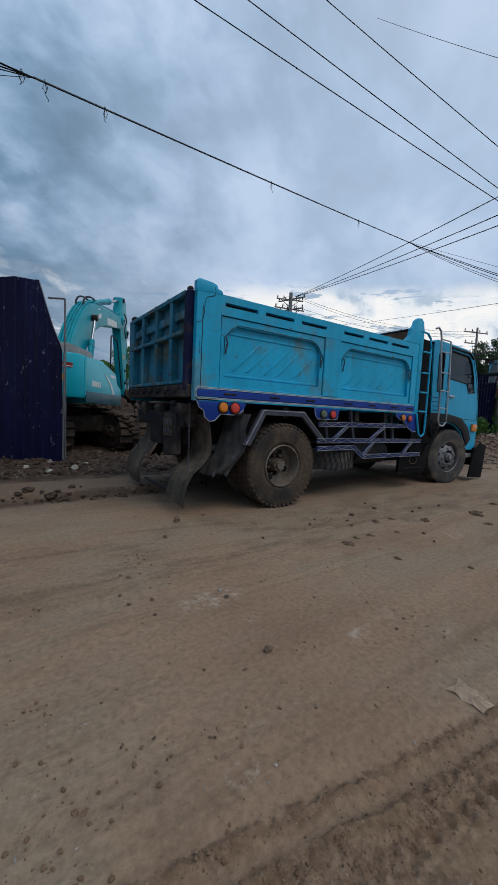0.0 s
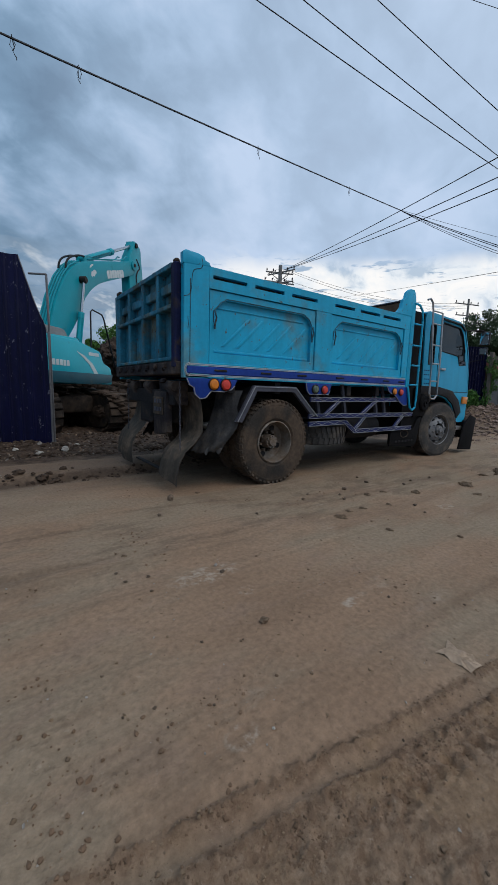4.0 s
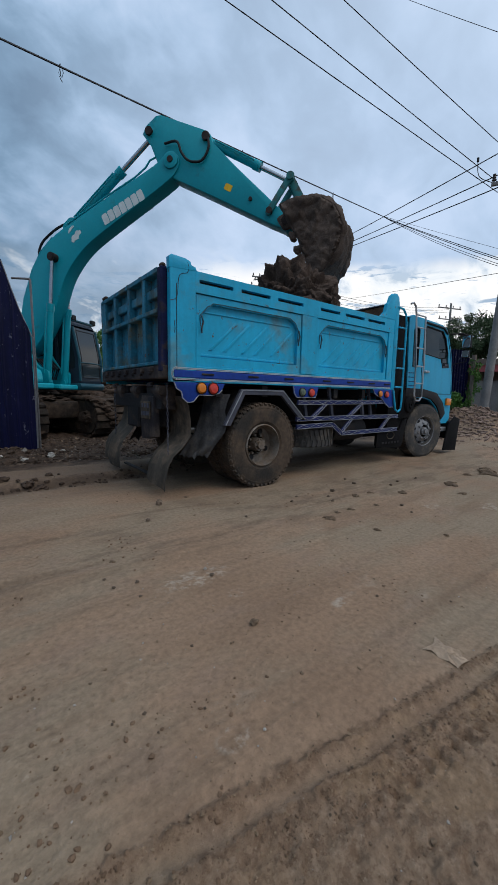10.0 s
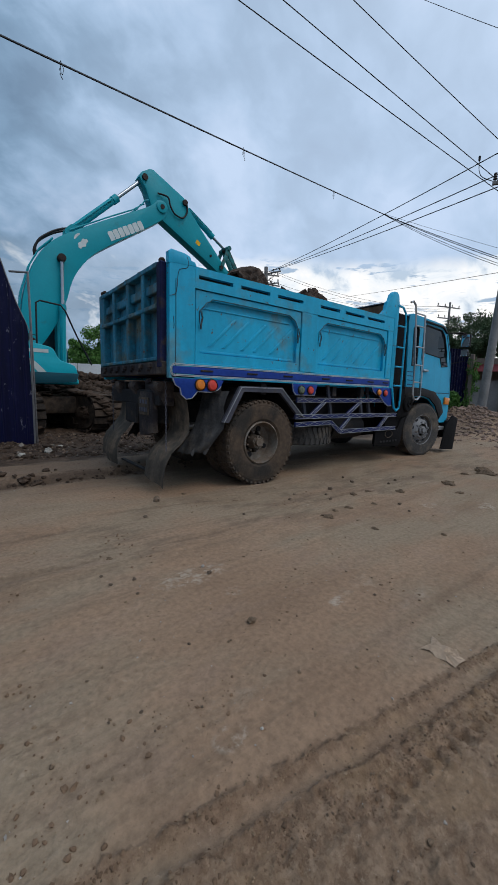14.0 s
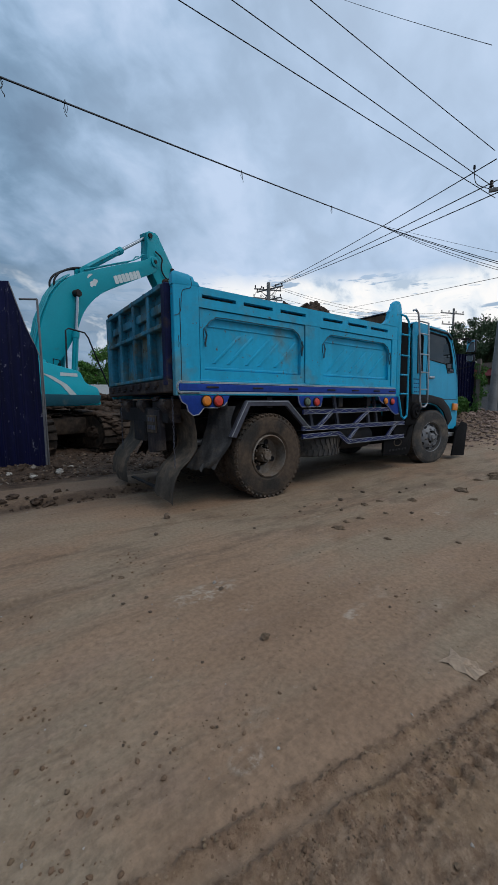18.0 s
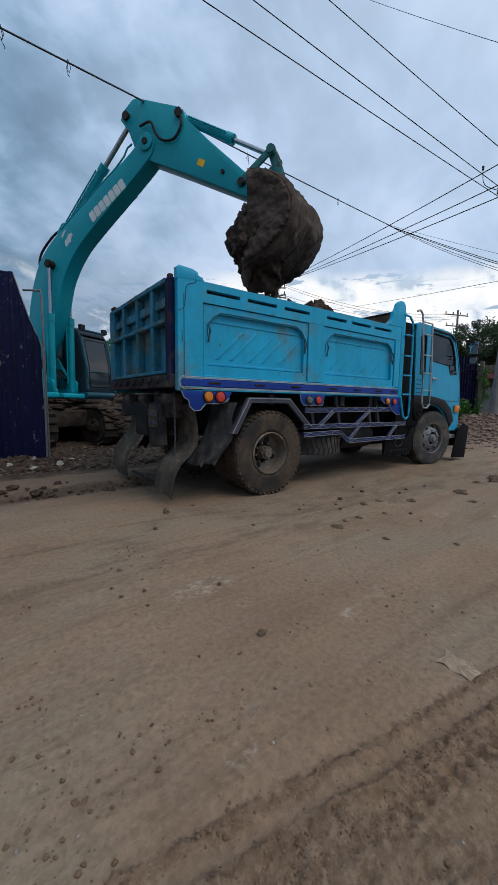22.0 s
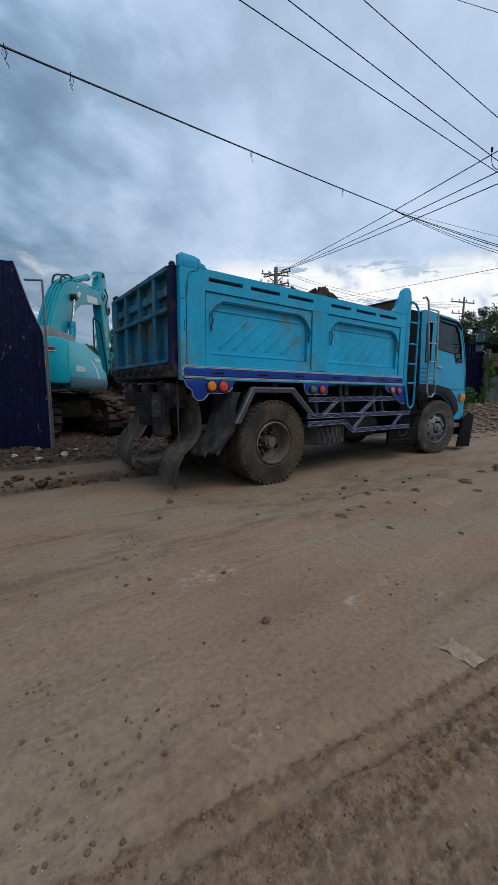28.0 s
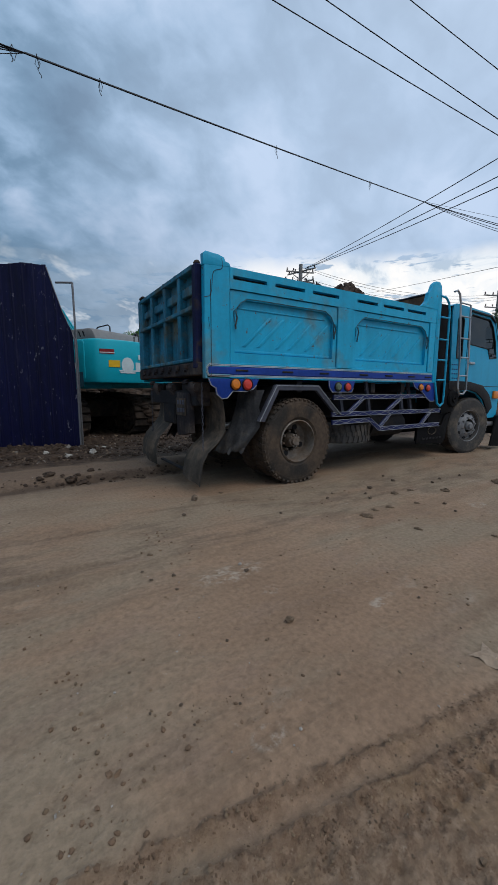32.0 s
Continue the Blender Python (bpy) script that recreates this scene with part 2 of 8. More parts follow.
# dark rusty tone; on the panel lips it also paints their shadow line
M["edge_rust"] = surf("edge_rust", (0.03, 0.10, 0.14), 0.7, var=0.4, scale=9, fine=40, bump=0.2, dirt=(0.05, 0.035, 0.028), dirt_amount=0.55, dirt_scale=11)
M["guard"] = surf("guard", (0.012, 0.022, 0.10), 0.6, var=0.3, scale=4, fine=25, bump=0.1, dirt=(0.075, 0.072, 0.075), dirt_amount=0.45, dirt_scale=5)
M["worn_line"] = surf("worn_line", (0.26, 0.275, 0.30), 0.6, var=0.3, scale=9, bump=0.0, dirt=(0.10, 0.09, 0.085), dirt_amount=0.4, dirt_scale=14)
M["navy"] = surf("navy", (0.008, 0.04, 0.25), 0.45, var=0.2, scale=2, fine=25, bump=0.05, dirt=(0.10, 0.11, 0.13), dirt_amount=0.25, dirt_scale=3)
M["navy_dull"] = surf("navy_dull", (0.010, 0.014, 0.055), 0.65, var=0.35, scale=3, fine=25, bump=0.15, dirt=(0.05, 0.04, 0.035), dirt_amount=0.5, dirt_scale=6, chips=((0.05, 0.03, 0.02), 0.9), streaks=0.3, spec=0.12)
M["white_line"] = surf("white_line", (0.40, 0.43, 0.46), 0.5, var=0.15, scale=5, bump=0.0)
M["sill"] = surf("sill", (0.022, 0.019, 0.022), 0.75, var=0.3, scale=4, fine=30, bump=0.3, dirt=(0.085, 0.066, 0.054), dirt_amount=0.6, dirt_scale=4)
M["sheet_dark"] = surf("sheet_dark", (0.030, 0.031, 0.034), 0.6, var=0.35, scale=7, fine=40, bump=0.3, dirt=(0.062, 0.054, 0.048), dirt_amount=0.5, dirt_scale=7, streaks=0.3)
M["rust_board"] = surf("rust_board", (0.17, 0.105, 0.066), 0.8, var=0.35, scale=4, fine=25, bump=0.2, dirt=(0.06, 0.045, 0.036), dirt_amount=0.4, dirt_scale=4, streaks=0.3)
M["chassis"] = surf("chassis", (0.012, 0.012, 0.014), 0.7, var=0.3, scale=3, fine=25, bump=0.2, dirt=(0.055, 0.044, 0.036), dirt_amount=0.45, dirt_scale=4)
M["rubber"] = surf("rubber", (0.026, 0.023, 0.020), 0.8, var=0.25, scale=4, fine=35, bump=0.25, dirt=(0.074, 0.053, 0.038), dirt_amount=0.85, dirt_scale=3)
M["rubber_front"] = surf("rubber_front", (0.045, 0.043, 0.042), 0.78, var=0.25, scale=4, fine=35, bump=0.2, dirt=(0.12, 0.10, 0.08), dirt_amount=0.55, dirt_scale=3)
M["flap"] = surf("flap", (0.070, 0.060, 0.050), 0.8, var=0.25, scale=3, fine=30, bump=0.1, dirt=(0.14, 0.106, 0.078), dirt_amount=0.6, dirt_scale=5, spec=0.08, streaks=0.25)
M["rim"] = surf("rim", (0.17, 0.15, 0.13), 0.6, metal=0.3, var=0.3, scale=6, fine=30, bump=0.2, dirt=(0.15, 0.11, 0.08), dirt_amount=0.7, dirt_scale=5)
M["rim_front"] = surf("rim_front", (0.20, 0.205, 0.215), 0.6, metal=0.2, var=0.2, scale=6, fine=30, bump=0.1, dirt=(0.17, 0.14, 0.11), dirt_amount=0.4, dirt_scale=6)
M["fender"] = surf("fender", (0.075, 0.080, 0.105), 0.55, metal=0.2, var=0.25, scale=4, fine=25, bump=0.1, dirt=(0.10, 0.085, 0.07), dirt_amount=0.42, dirt_scale=4, chips=((0.30, 0.30, 0.31), 0.85))
M["steel"] = surf("steel", (0.42, 0.43, 0.45), 0.35, metal=0.8, var=0.15, scale=6, fine=30, bump=0.05)
M["rod"] = surf("rod", (0.36, 0.39, 0.42), 0.22, metal=1.0, var=0.05, scale=6, bump=0.0)
M["amber"] = surf("amber", (0.62, 0.19, 0.02), 0.25, var=0.1, scale=20, bump=0.0, coat=0.4)
M["red_lens"] = surf("red_lens", (0.55, 0.05, 0.035), 0.25, var=0.1, scale=20, bump=0.0, coat=0.4)
M["green_lens"] = surf("green_lens", (0.10, 0.13, 0.09), 0.25, var=0.3, scale=40, bump=0.0, coat=0.4)
M["black"] = surf("black", (0.012, 0.012, 0.014), 0.55, var=0.2, scale=5, bump=0.05)
M["tint_glass"] = glass("tint_glass", (0.012, 0.017, 0.020), 0.04, 0.42)
M["mirror_glass"] = surf("mirror_glass", (0.75, 0.78, 0.8), 0.04, metal=1.0, var=0.03, bump=0.0)
M["teal"] = surf("teal", (0.002, 0.285, 0.355), 0.42, var=0.08, scale=1.2, fine=20, bump=0.03, dirt=(0.03, 0.17, 0.18), dirt_amount=0.2, dirt_scale=2)
M["teal_body"] = surf("teal_body", (0.006, 0.375, 0.475), 0.42, var=0.06, scale=1.2, fine=20, bump=0.02, dirt=(0.05, 0.20, 0.22), dirt_amount=0.2, dirt_scale=1.5)
M["deep_black"] = surf("deep_black", (0.006, 0.006, 0.007), 0.75, var=0.25, scale=4, fine=22, bump=0.15, dirt=(0.022, 0.018, 0.015), dirt_amount=0.35, dirt_scale=3, spec=0.1)
M["slate"] = surf("slate", (0.020, 0.035, 0.055), 0.45, var=0.12, scale=2, fine=20, bump=0.03, dirt=(0.10, 0.11, 0.11), dirt_amount=0.25, dirt_scale=3)
M["slate_teal"] = surf("slate_teal", (0.012, 0.075, 0.105), 0.45, var=0.12, scale=2, fine=20, bump=0.03, dirt=(0.08, 0.11, 0.11), dirt_amount=0.25, dirt_scale=3)
M["cab_glass"] = glass("cab_glass", (0.026, 0.038, 0.046), 0.05, 0.5)
M["hood_grey"] = surf("hood_grey", (0.20, 0.20, 0.20), 0.6, var=0.15, scale=3, bump=0.05)
M["decal"] = surf("decal", (0.56, 0.63, 0.64), 0.45, var=0.08, scale=5, bump=0.0)
M["yellow"] = surf("yellow", (0.72, 0.42, 0.02), 0.5, var=0.1, scale=8, bump=0.0)
M["pin"] = surf("pin", (0.03, 0.022, 0.02), 0.6, metal=0.3, var=0.3, scale=10, bump=0.1)
M["soil"] = surf("soil", (0.058, 0.040, 0.031), 0.95, var=0.45, scale=4, fine=34, bump=1.0)
M["earth"] = surf("earth", (0.052, 0.035, 0.025), 0.95, var=0.45, scale=6, fine=26, bump=0.8)
M["old_red"] = surf("old_red", (0.22, 0.02, 0.02), 0.4, var=0.2, scale=9, bump=0.0)
M["teal_dirty"] = surf("teal_dirty", (0.02, 0.16, 0.17), 0.6, var=0.2, scale=3, fine=24, bump=0.1, dirt=(0.075, 0.06, 0.05), dirt_amount=0.5, dirt_scale=5)
M["soil_damp"] = surf("soil_damp", (0.10, 0.072, 0.052), 0.95, var=0.4, scale=3, fine=18, bump=1.0)
M["ridge_earth"] = surf("ridge_earth", (0.150, 0.095, 0.060), 0.95, var=0.35, scale=9, fine=40, bump=0.6)
M["crumb"] = surf("crumb", (0.20, 0.138, 0.088), 0.95, var=0.35, scale=9, fine=30, bump=0.6)
M["wet_print"] = surf("wet_print", (0.14, 0.097, 0.064), 0.8, var=0.4, scale=9, fine=40, bump=0.8)
M["soil_pale"] = surf("soil_pale", (0.155, 0.112, 0.08), 0.95, var=0.35, scale=3, fine=18, bump=0.9)
M["bucket_mud"] = surf("bucket_mud", (0.088, 0.066, 0.054), 0.9, var=0.4, scale=5, fine=38, bump=1.0, dirt=(0.05, 0.036, 0.029), dirt_amount=0.5, dirt_scale=3)
M["track"] = surf("track", (0.028, 0.022, 0.018), 0.9, var=0.45, scale=5, fine=16, bump=0.9, dirt=(0.060, 0.042, 0.030), dirt_amount=0.72, dirt_scale=2.5)
M["fence"] = surf("fence", (0.0032, 0.0038, 0.030), 0.5, var=0.25, scale=1.5, fine=18, bump=0.05, dirt=(0.016, 0.017, 0.050), dirt_amount=0.40, dirt_scale=4.2, dirt_rough=0.7, spec=0.16, chips=((0.13, 0.13, 0.17), 1.0), streaks=0.3, stretch=(1, 1, 0.45))
M["galv"] = surf("galv", (0.17, 0.17, 0.18), 0.5, metal=0.5, var=0.2, scale=6, bump=0.1)
M["cable"] = surf("cable", (0.012, 0.013, 0.016), 0.6, var=0.2, scale=4, bump=0.0)
M["concrete"] = surf("concrete", (0.20, 0.20, 0.20), 0.9, var=0.2, scale=2, fine=25, bump=0.2, dirt=(0.12, 0.12, 0.11), dirt_amount=0.4, dirt_scale=1.5)
M["insulator"] = surf("insulator", (0.03, 0.02, 0.02), 0.3, var=0.2, scale=5, bump=0.0)
M["stone"] = surf("stone", (0.24, 0.215, 0.19), 0.9, var=0.35, scale=6, fine=30, bump=0.4, per_piece=0.4)
M["rubble"] = surf("rubble", (0.185, 0.130, 0.104), 0.95, var=0.6, scale=5, fine=9, bump=0.5)
M["white_stone"] = surf("white_stone", (0.36, 0.335, 0.30), 0.8, var=0.15, scale=20, bump=0.2)
M["paper"] = surf("paper", (0.33, 0.245, 0.175), 0.9, var=0.2, scale=9, fine=40, bump=0.2, dirt=(0.15, 0.105, 0.07), dirt_amount=0.5, dirt_scale=14)
M["leaf"] = surf("leaf", (0.065, 0.155, 0.030), 0.6, var=0.45, scale=3, fine=9, bump=0.0, per_piece=0.2)
M["leaf_dark"] = surf("leaf_dark", (0.050, 0.085, 0.038), 0.6, var=0.45, scale=2, fine=8, bump=0.0, per_piece=0.2)
M["bark"] = surf("bark", (0.10, 0.08, 0.06), 0.9, var=0.3, scale=5, bump=0.5)
M["wall_white"] = surf("wall_white", (0.55, 0.58, 0.60), 0.8, var=0.12, scale=1, bump=0.05, dirt=(0.35, 0.36, 0.36), dirt_amount=0.35, dirt_scale=1)
M["roof_red"] = surf("roof_red", (0.34, 0.09, 0.10), 0.7, var=0.2, scale=1.5, bump=0.1)
M["wood_grey"] = surf("wood_grey", (0.15, 0.125, 0.11), 0.9, var=0.3, scale=2, fine=20, bump=0.2, stretch=(1, 1, 0.2))


# ---- mesh tools ----
def box(bm, x0, x1, y0, y1, z0, z1, bev=0.0, seg=1):
    r = bmesh.ops.create_cube(bm, size=1.0, matrix=Matrix.Translation(((x0 + x1) / 2, (y0 + y1) / 2, (z0 + z1) / 2)) @ Matrix.Diagonal((x1 - x0, y1 - y0, z1 - z0, 1)))
    if bev:
        es = list({e for v in r["verts"] for e in v.link_edges})
        bmesh.ops.bevel(bm, geom=es, offset=bev, segments=seg, affect="EDGES", profile=0.5)


def cyl(bm, p, q, r, r2=None, n=14):
    p, q = Vector(p), Vector(q)
    d = q - p
    m = Matrix.Translation((p + q) / 2) @ d.to_track_quat("Z", "Y").to_matrix().to_4x4()
    bmesh.ops.create_cone(bm, cap_ends=True, segments=n, radius1=r, radius2=r if r2 is None else r2, depth=d.length, matrix=m)


def prism(bm, pts, a, b, plane="xz", bev=0.0):
    """A plate: a polygon in the xz (or xy, yz) plane, from a to b along the third axis."""
    put = {"xz": lambda u, v, w: (u, w, v), "xy": lambda u, v, w: (u, v, w), "yz": lambda u, v, w: (w, u, v)}[plane]
    va = [bm.verts.new(put(u, v, a)) for u, v in pts]
    vb = [bm.verts.new(put(u, v, b)) for u, v in pts]
    fs = [bm.faces.new(va), bm.faces.new(vb[::-1])]
    n = len(pts)
    for i in range(n):
        fs.append(bm.faces.new((va[i], vb[i], vb[(i + 1) % n], va[(i + 1) % n])))
    bmesh.ops.recalc_face_normals(bm, faces=fs)
    if bev:
        es = [e for e in {e for f in fs[:2] for e in f.edges}]
        bmesh.ops.bevel(bm, geom=es, offset=bev, segments=2, affect="EDGES", profile=0.5)


def tube(bm, pts, r, n=8, closed=False):
    pts = [Vector(p) for p in pts]
    rings = []
    for i, p in enumerate(pts):
        d = (pts[min(i + 1, len(pts) - 1)] - pts[max(i - 1, 0)]).normalized()
        side = d.cross(Vector((0, 0, 1)))
        if side.length < 0.1:
            side = d.cross(Vector((0, 1, 0)))
        side.normalize()
        up = side.cross(d)
        rings.append([bm.verts.new(p + r * (math.cos(2 * math.pi * k / n) * side + math.sin(2 * math.pi * k / n) * up)) for k in range(n)])
    for a, b in zip(rings, rings[1:]):
        for k in range(n):
            bm.faces.new((a[k], a[(k + 1) % n], b[(k + 1) % n], b[k]))
    if len(rings) > 1:
        bm.faces.new(rings[0][::-1])
        bm.faces.new(rings[-1])


def lathe(bm, profile, centre, n=48, axis="y"):
    """A ring of (radius, offset along the axis) points turned round the axis; the profile is closed."""
    rings = []
    for k in range(n):
        a = 2 * math.pi * k / n
        ring = []
        for r, h in profile:
            u, v = r * math.cos(a), r * math.sin(a)
            p = (u, h, v) if axis == "y" else (u, v, h)
            ring.append(bm.verts.new(Vector(centre) + Vector(p)))
        rings.append(ring)
    m = len(profile)
    for k in range(n):
        a, b = rings[k], rings[(k + 1) % n]
        for i in range(m):
            j = (i + 1) % m
            bm.faces.new((a[i], b[i], b[j], a[j]))


def holed(bm, outer, holes, y, depth=0.02):
    """A sheet in the xz plane at y with holes cut through it, and its thickness."""
    loops = [outer, *holes]
    front = []
    edges = []
    for pts in loops:
        vs = [bm.verts.new((u, y, v)) for u, v in pts]
        front.append(vs)
        edges += [bm.edges.new((vs[i], vs[(i + 1) % len(vs)])) for i in range(len(vs))]
    made = bmesh.ops.triangle_fill(bm, edges=edges, use_beauty=True)
    for vs in front:
        back = [bm.verts.new((v.co.x, y + depth, v.co.z)) for v in vs]
        for i in range(len(vs)):
            j = (i + 1) % len(vs)
            bm.faces.new((vs[i], vs[j], back[j], back[i]))
    return made


HOME = {}


def thing(name, at, label, category, group="", kind=""):
    """An Empty at the thing's base; its parts are given in the world's coordinates."""
    ob = new(name)
    ob.location = at
    ob.empty_display_size = 0.2
    HOME[ob.name] = Matrix.Translation(at).inverted()
    return tagged(ob, label, category, group, kind)


def finish(bm, name, smooth):
    bmesh.ops.remove_doubles(bm, verts=bm.verts, dist=1e-5)
    bmesh.ops.recalc_face_normals(bm, faces=bm.faces)
    me = bpy.data.meshes.new(name)
    bm.to_mesh(me)
    bm.free()
    if smooth:
        me.shade_smooth()
        me.set_sharp_from_angle(angle=radians(smooth))
    return me


def part(name, bm, material, parent, label="", smooth=35):
    """Links a bmesh as one mesh object under a thing or a part."""
    home = HOME.get(parent.name)
    if home is not None:
        bm.transform(home)
    me = finish(bm, name, smooth)
    me.materials.append(material)
    ob = new(name, me)
    ob.parent = parent
    if home is not None:
        HOME[ob.name] = home
    if label:
        ob["label"] = label
    return ob


def solo(name, bm, material, label, category, at=(0, 0, 0), group="", kind="", smooth=35):
    """A thing that is one mesh, given in the world's coordinates."""
    bm.transform(Matrix.Translation(at).inverted())
    me = finish(bm, name, smooth)
    me.materials.append(material)
    ob = new(name, me)
    ob.location = at
    return tagged(ob, label, category, group, kind)


def BM():
    return bmesh.new()


def fbm(x, y, s, octaves=4, seed=0.0):
    v, a, f = 0.0, 1.0, s
    for _ in range(octaves):
        v += a * noise.noise(Vector((x * f + seed, y * f - seed * 1.7, seed * 0.37)))
        a *= 0.5
        f *= 2.07
    return v


# ---- ground ----
# scored lines on the road: y = a + b x from x0 to x1, half width and depth
SCORES = ((-1.13, -0.035, -3.5, -0.80, 0.024, 0.016), (-1.13, 0.02, -0.62, 0.15, 0.028, 0.010), (-0.30, -0.15, -1.0, 0.5, 0.026, 0.011), (-0.515, -0.06, -3.0, -0.9, 0.028, 0.008), (-1.0, 0.03, 0.6, 2.6, 0.03, 0.008))


def height(x, y):
    """The road, its wheel ruts, the soft verge in front of the site and the raised yard behind it."""
    h = 0.018 * fbm(x, y, 0.5, 3, 2.0) + 0.007 * fbm(x, y, 3.0, 3, 5.0)
    if -3 < x < 5 and -4 < y < 2:
        h += 0.0035 * fbm(x, y, 14.0, 2, 12.0)
    # the rear wheels stand in a shallow dip
    h -= 0.035 * math.exp(-((x - 1.3) / 1.6) ** 2 - ((y - 0.6) / 1.5) ** 2)
    # shallow wheel lines along the road
    for y0, w, d in ((-1.35, 0.12, 0.010), (1.25, 0.14, 0.02)):
        yy = y - y0 - 0.12 * math.sin(x * 0.7 + y0)
        h -= d * math.exp(-(yy / w) ** 2) - d * 0.7 * math.exp(-((abs(yy) - 1.8 * w) / (0.5 * w)) ** 2)
    # scored lines with a crumbled crest, each over a stretch of the road
    if -4 < x < 4 and -1.6 < y < 0.4:
        for a, b, x0, x1, w, d in SCORES:
            yy = y - a - b * x - 0.035 * fbm(x, y, 2.2, 2, 6.0)
            if abs(yy) < 5 * w:
                run = min(1.0, max(0.0, (x - x0) / 0.25)) * min(1.0, max(0.0, (x1 - x) / 0.2))
                crumble = 0.5 + 1.3 * abs(fbm(x, y, 17.0, 2, 3.0))
                h += run * d * crumble * (0.9 * math.exp(-((yy - 1.3 * w) / w) ** 2) - 1.2 * math.exp(-(yy / w) ** 2))
    # churned mud on the near side of the road: a crumbled ridge, a smooth tyre lane, a second ridge, lug prints, then rough ground
    edge = y - (-3.06 - 0.15 * x + 0.010 * math.sin(3.1 * x) + 0.006 * math.sin(11 * x))
    if -4.5 < x < 6 and edge < 0.15:
        lumps = fbm(x, y, 17.0, 3, 9.0)
        crumbs = fbm(x, y, 41.0, 2, 4.0)
        for e0, w, k in ((0.004, 0.016, 0.011), (-0.098, 0.018, 0.012)):
            h += k * math.exp(-((edge - e0) / w) ** 2) * max(0.0, 0.35 + 2.0 * lumps + 1.6 * crumbs)
        h -= 0.014 * math.exp(-((edge + 0.047) / 0.034) ** 2)
        rough = min(1.0, max(0.0, (-0.09 - edge) / 0.03))
        calm = 0.35 if edge < -0.24 and x > -0.75 else 1.0
        h += rough * calm * (0.010 * lumps + 0.011 * crumbs)
        # lug prints: short blocks pressed in along the line, each with a raised rim
        lug = math.exp(-((edge + 0.19) / 0.022) ** 2) * min(1.0, max(0.0, (x + 0.95) / 0.2))
        wave = math.sin(2 * math.pi * (x + 0.4 * edge) / 0.072)
        h += lug * (-0.020 * max(0.0, wave) ** 0.5 if wave > 0 else lug * 0.008)
        h -= 0.012 * math.exp(-((edge + 0.33) / 0.05) ** 2) * max(0.0, 0.4 + lumps)
    # the verge: a step up to a bank of dried mud in front of the rubble
    if -9 < x < 2.2 and 1.0 < y < 3.0:
        low = y - (1.50 + 0.08 * x + 0.07 * math.sin(2.3 * x) + 0.05 * fbm(x, y, 3.5, 3, 3.0))
        up = min(1.0, max(0.0, low / 0.10))
        down = min(1.0, max(0.0, (y - 2.30 - 0.05 * x) / 0.25))
        h += (0.065 * up * (1 - 0.8 * down) + 0.02 * math.exp(-(low / 0.12) ** 2) * fbm(x, y, 9.0, 3, 2.0)) * min(1.0, (2.2 - x) / 1.2)
    t = min(1.0, max(0.0, (y - 3.0) / 1.8))
    bank = t * t * (3 - 2 * t)
    h += bank * (0.06 + 0.09 * fbm(x, y, 0.9, 4, 7.0) + 0.06 * fbm(x, y, 4.0, 3, 8.0))
    # the spoil heap beyond the digger
    h += 1.55 * math.exp(-((y - 14.4) / 2.1) ** 2) / (1 + ((x - 0.5) / 8.0) ** 8) * (1 + 0.35 * fbm(x, y, 0.8, 4, 1.0))
    # rubble tipped by the road ahead of the truck
    h += 0.9 * math.exp(-((x - 12.2) / 2.2) ** 2 - ((y - 2.4) / 1.8) ** 2) * (1 + 0.4 * fbm(x, y, 1.2, 4, 6.0))
    far = max(abs(x), abs(y))
    return h if far < 60 else h * max(0.0, 1 - (far - 60) / 60)


def axis_steps(lo, hi, fine_lo, fine_hi, fine, grow=1.16):
    out = list(np.arange(fine_lo, fine_hi + 1e-6, fine))
    step, v = fine, fine_hi
    while v < hi:
        step = max(min(step * grow, max(0.05, 0.03 * abs(v - fine_hi) + 0.02)), fine)
        v += step
        out.append(v)
    step, v = fine, fine_lo
    while v > lo:
        step = max(min(step * grow, max(0.05, 0.06 * abs(v - fine_lo) + 0.02)), fine)
        v -= step
        out.insert(0, v)
    return out


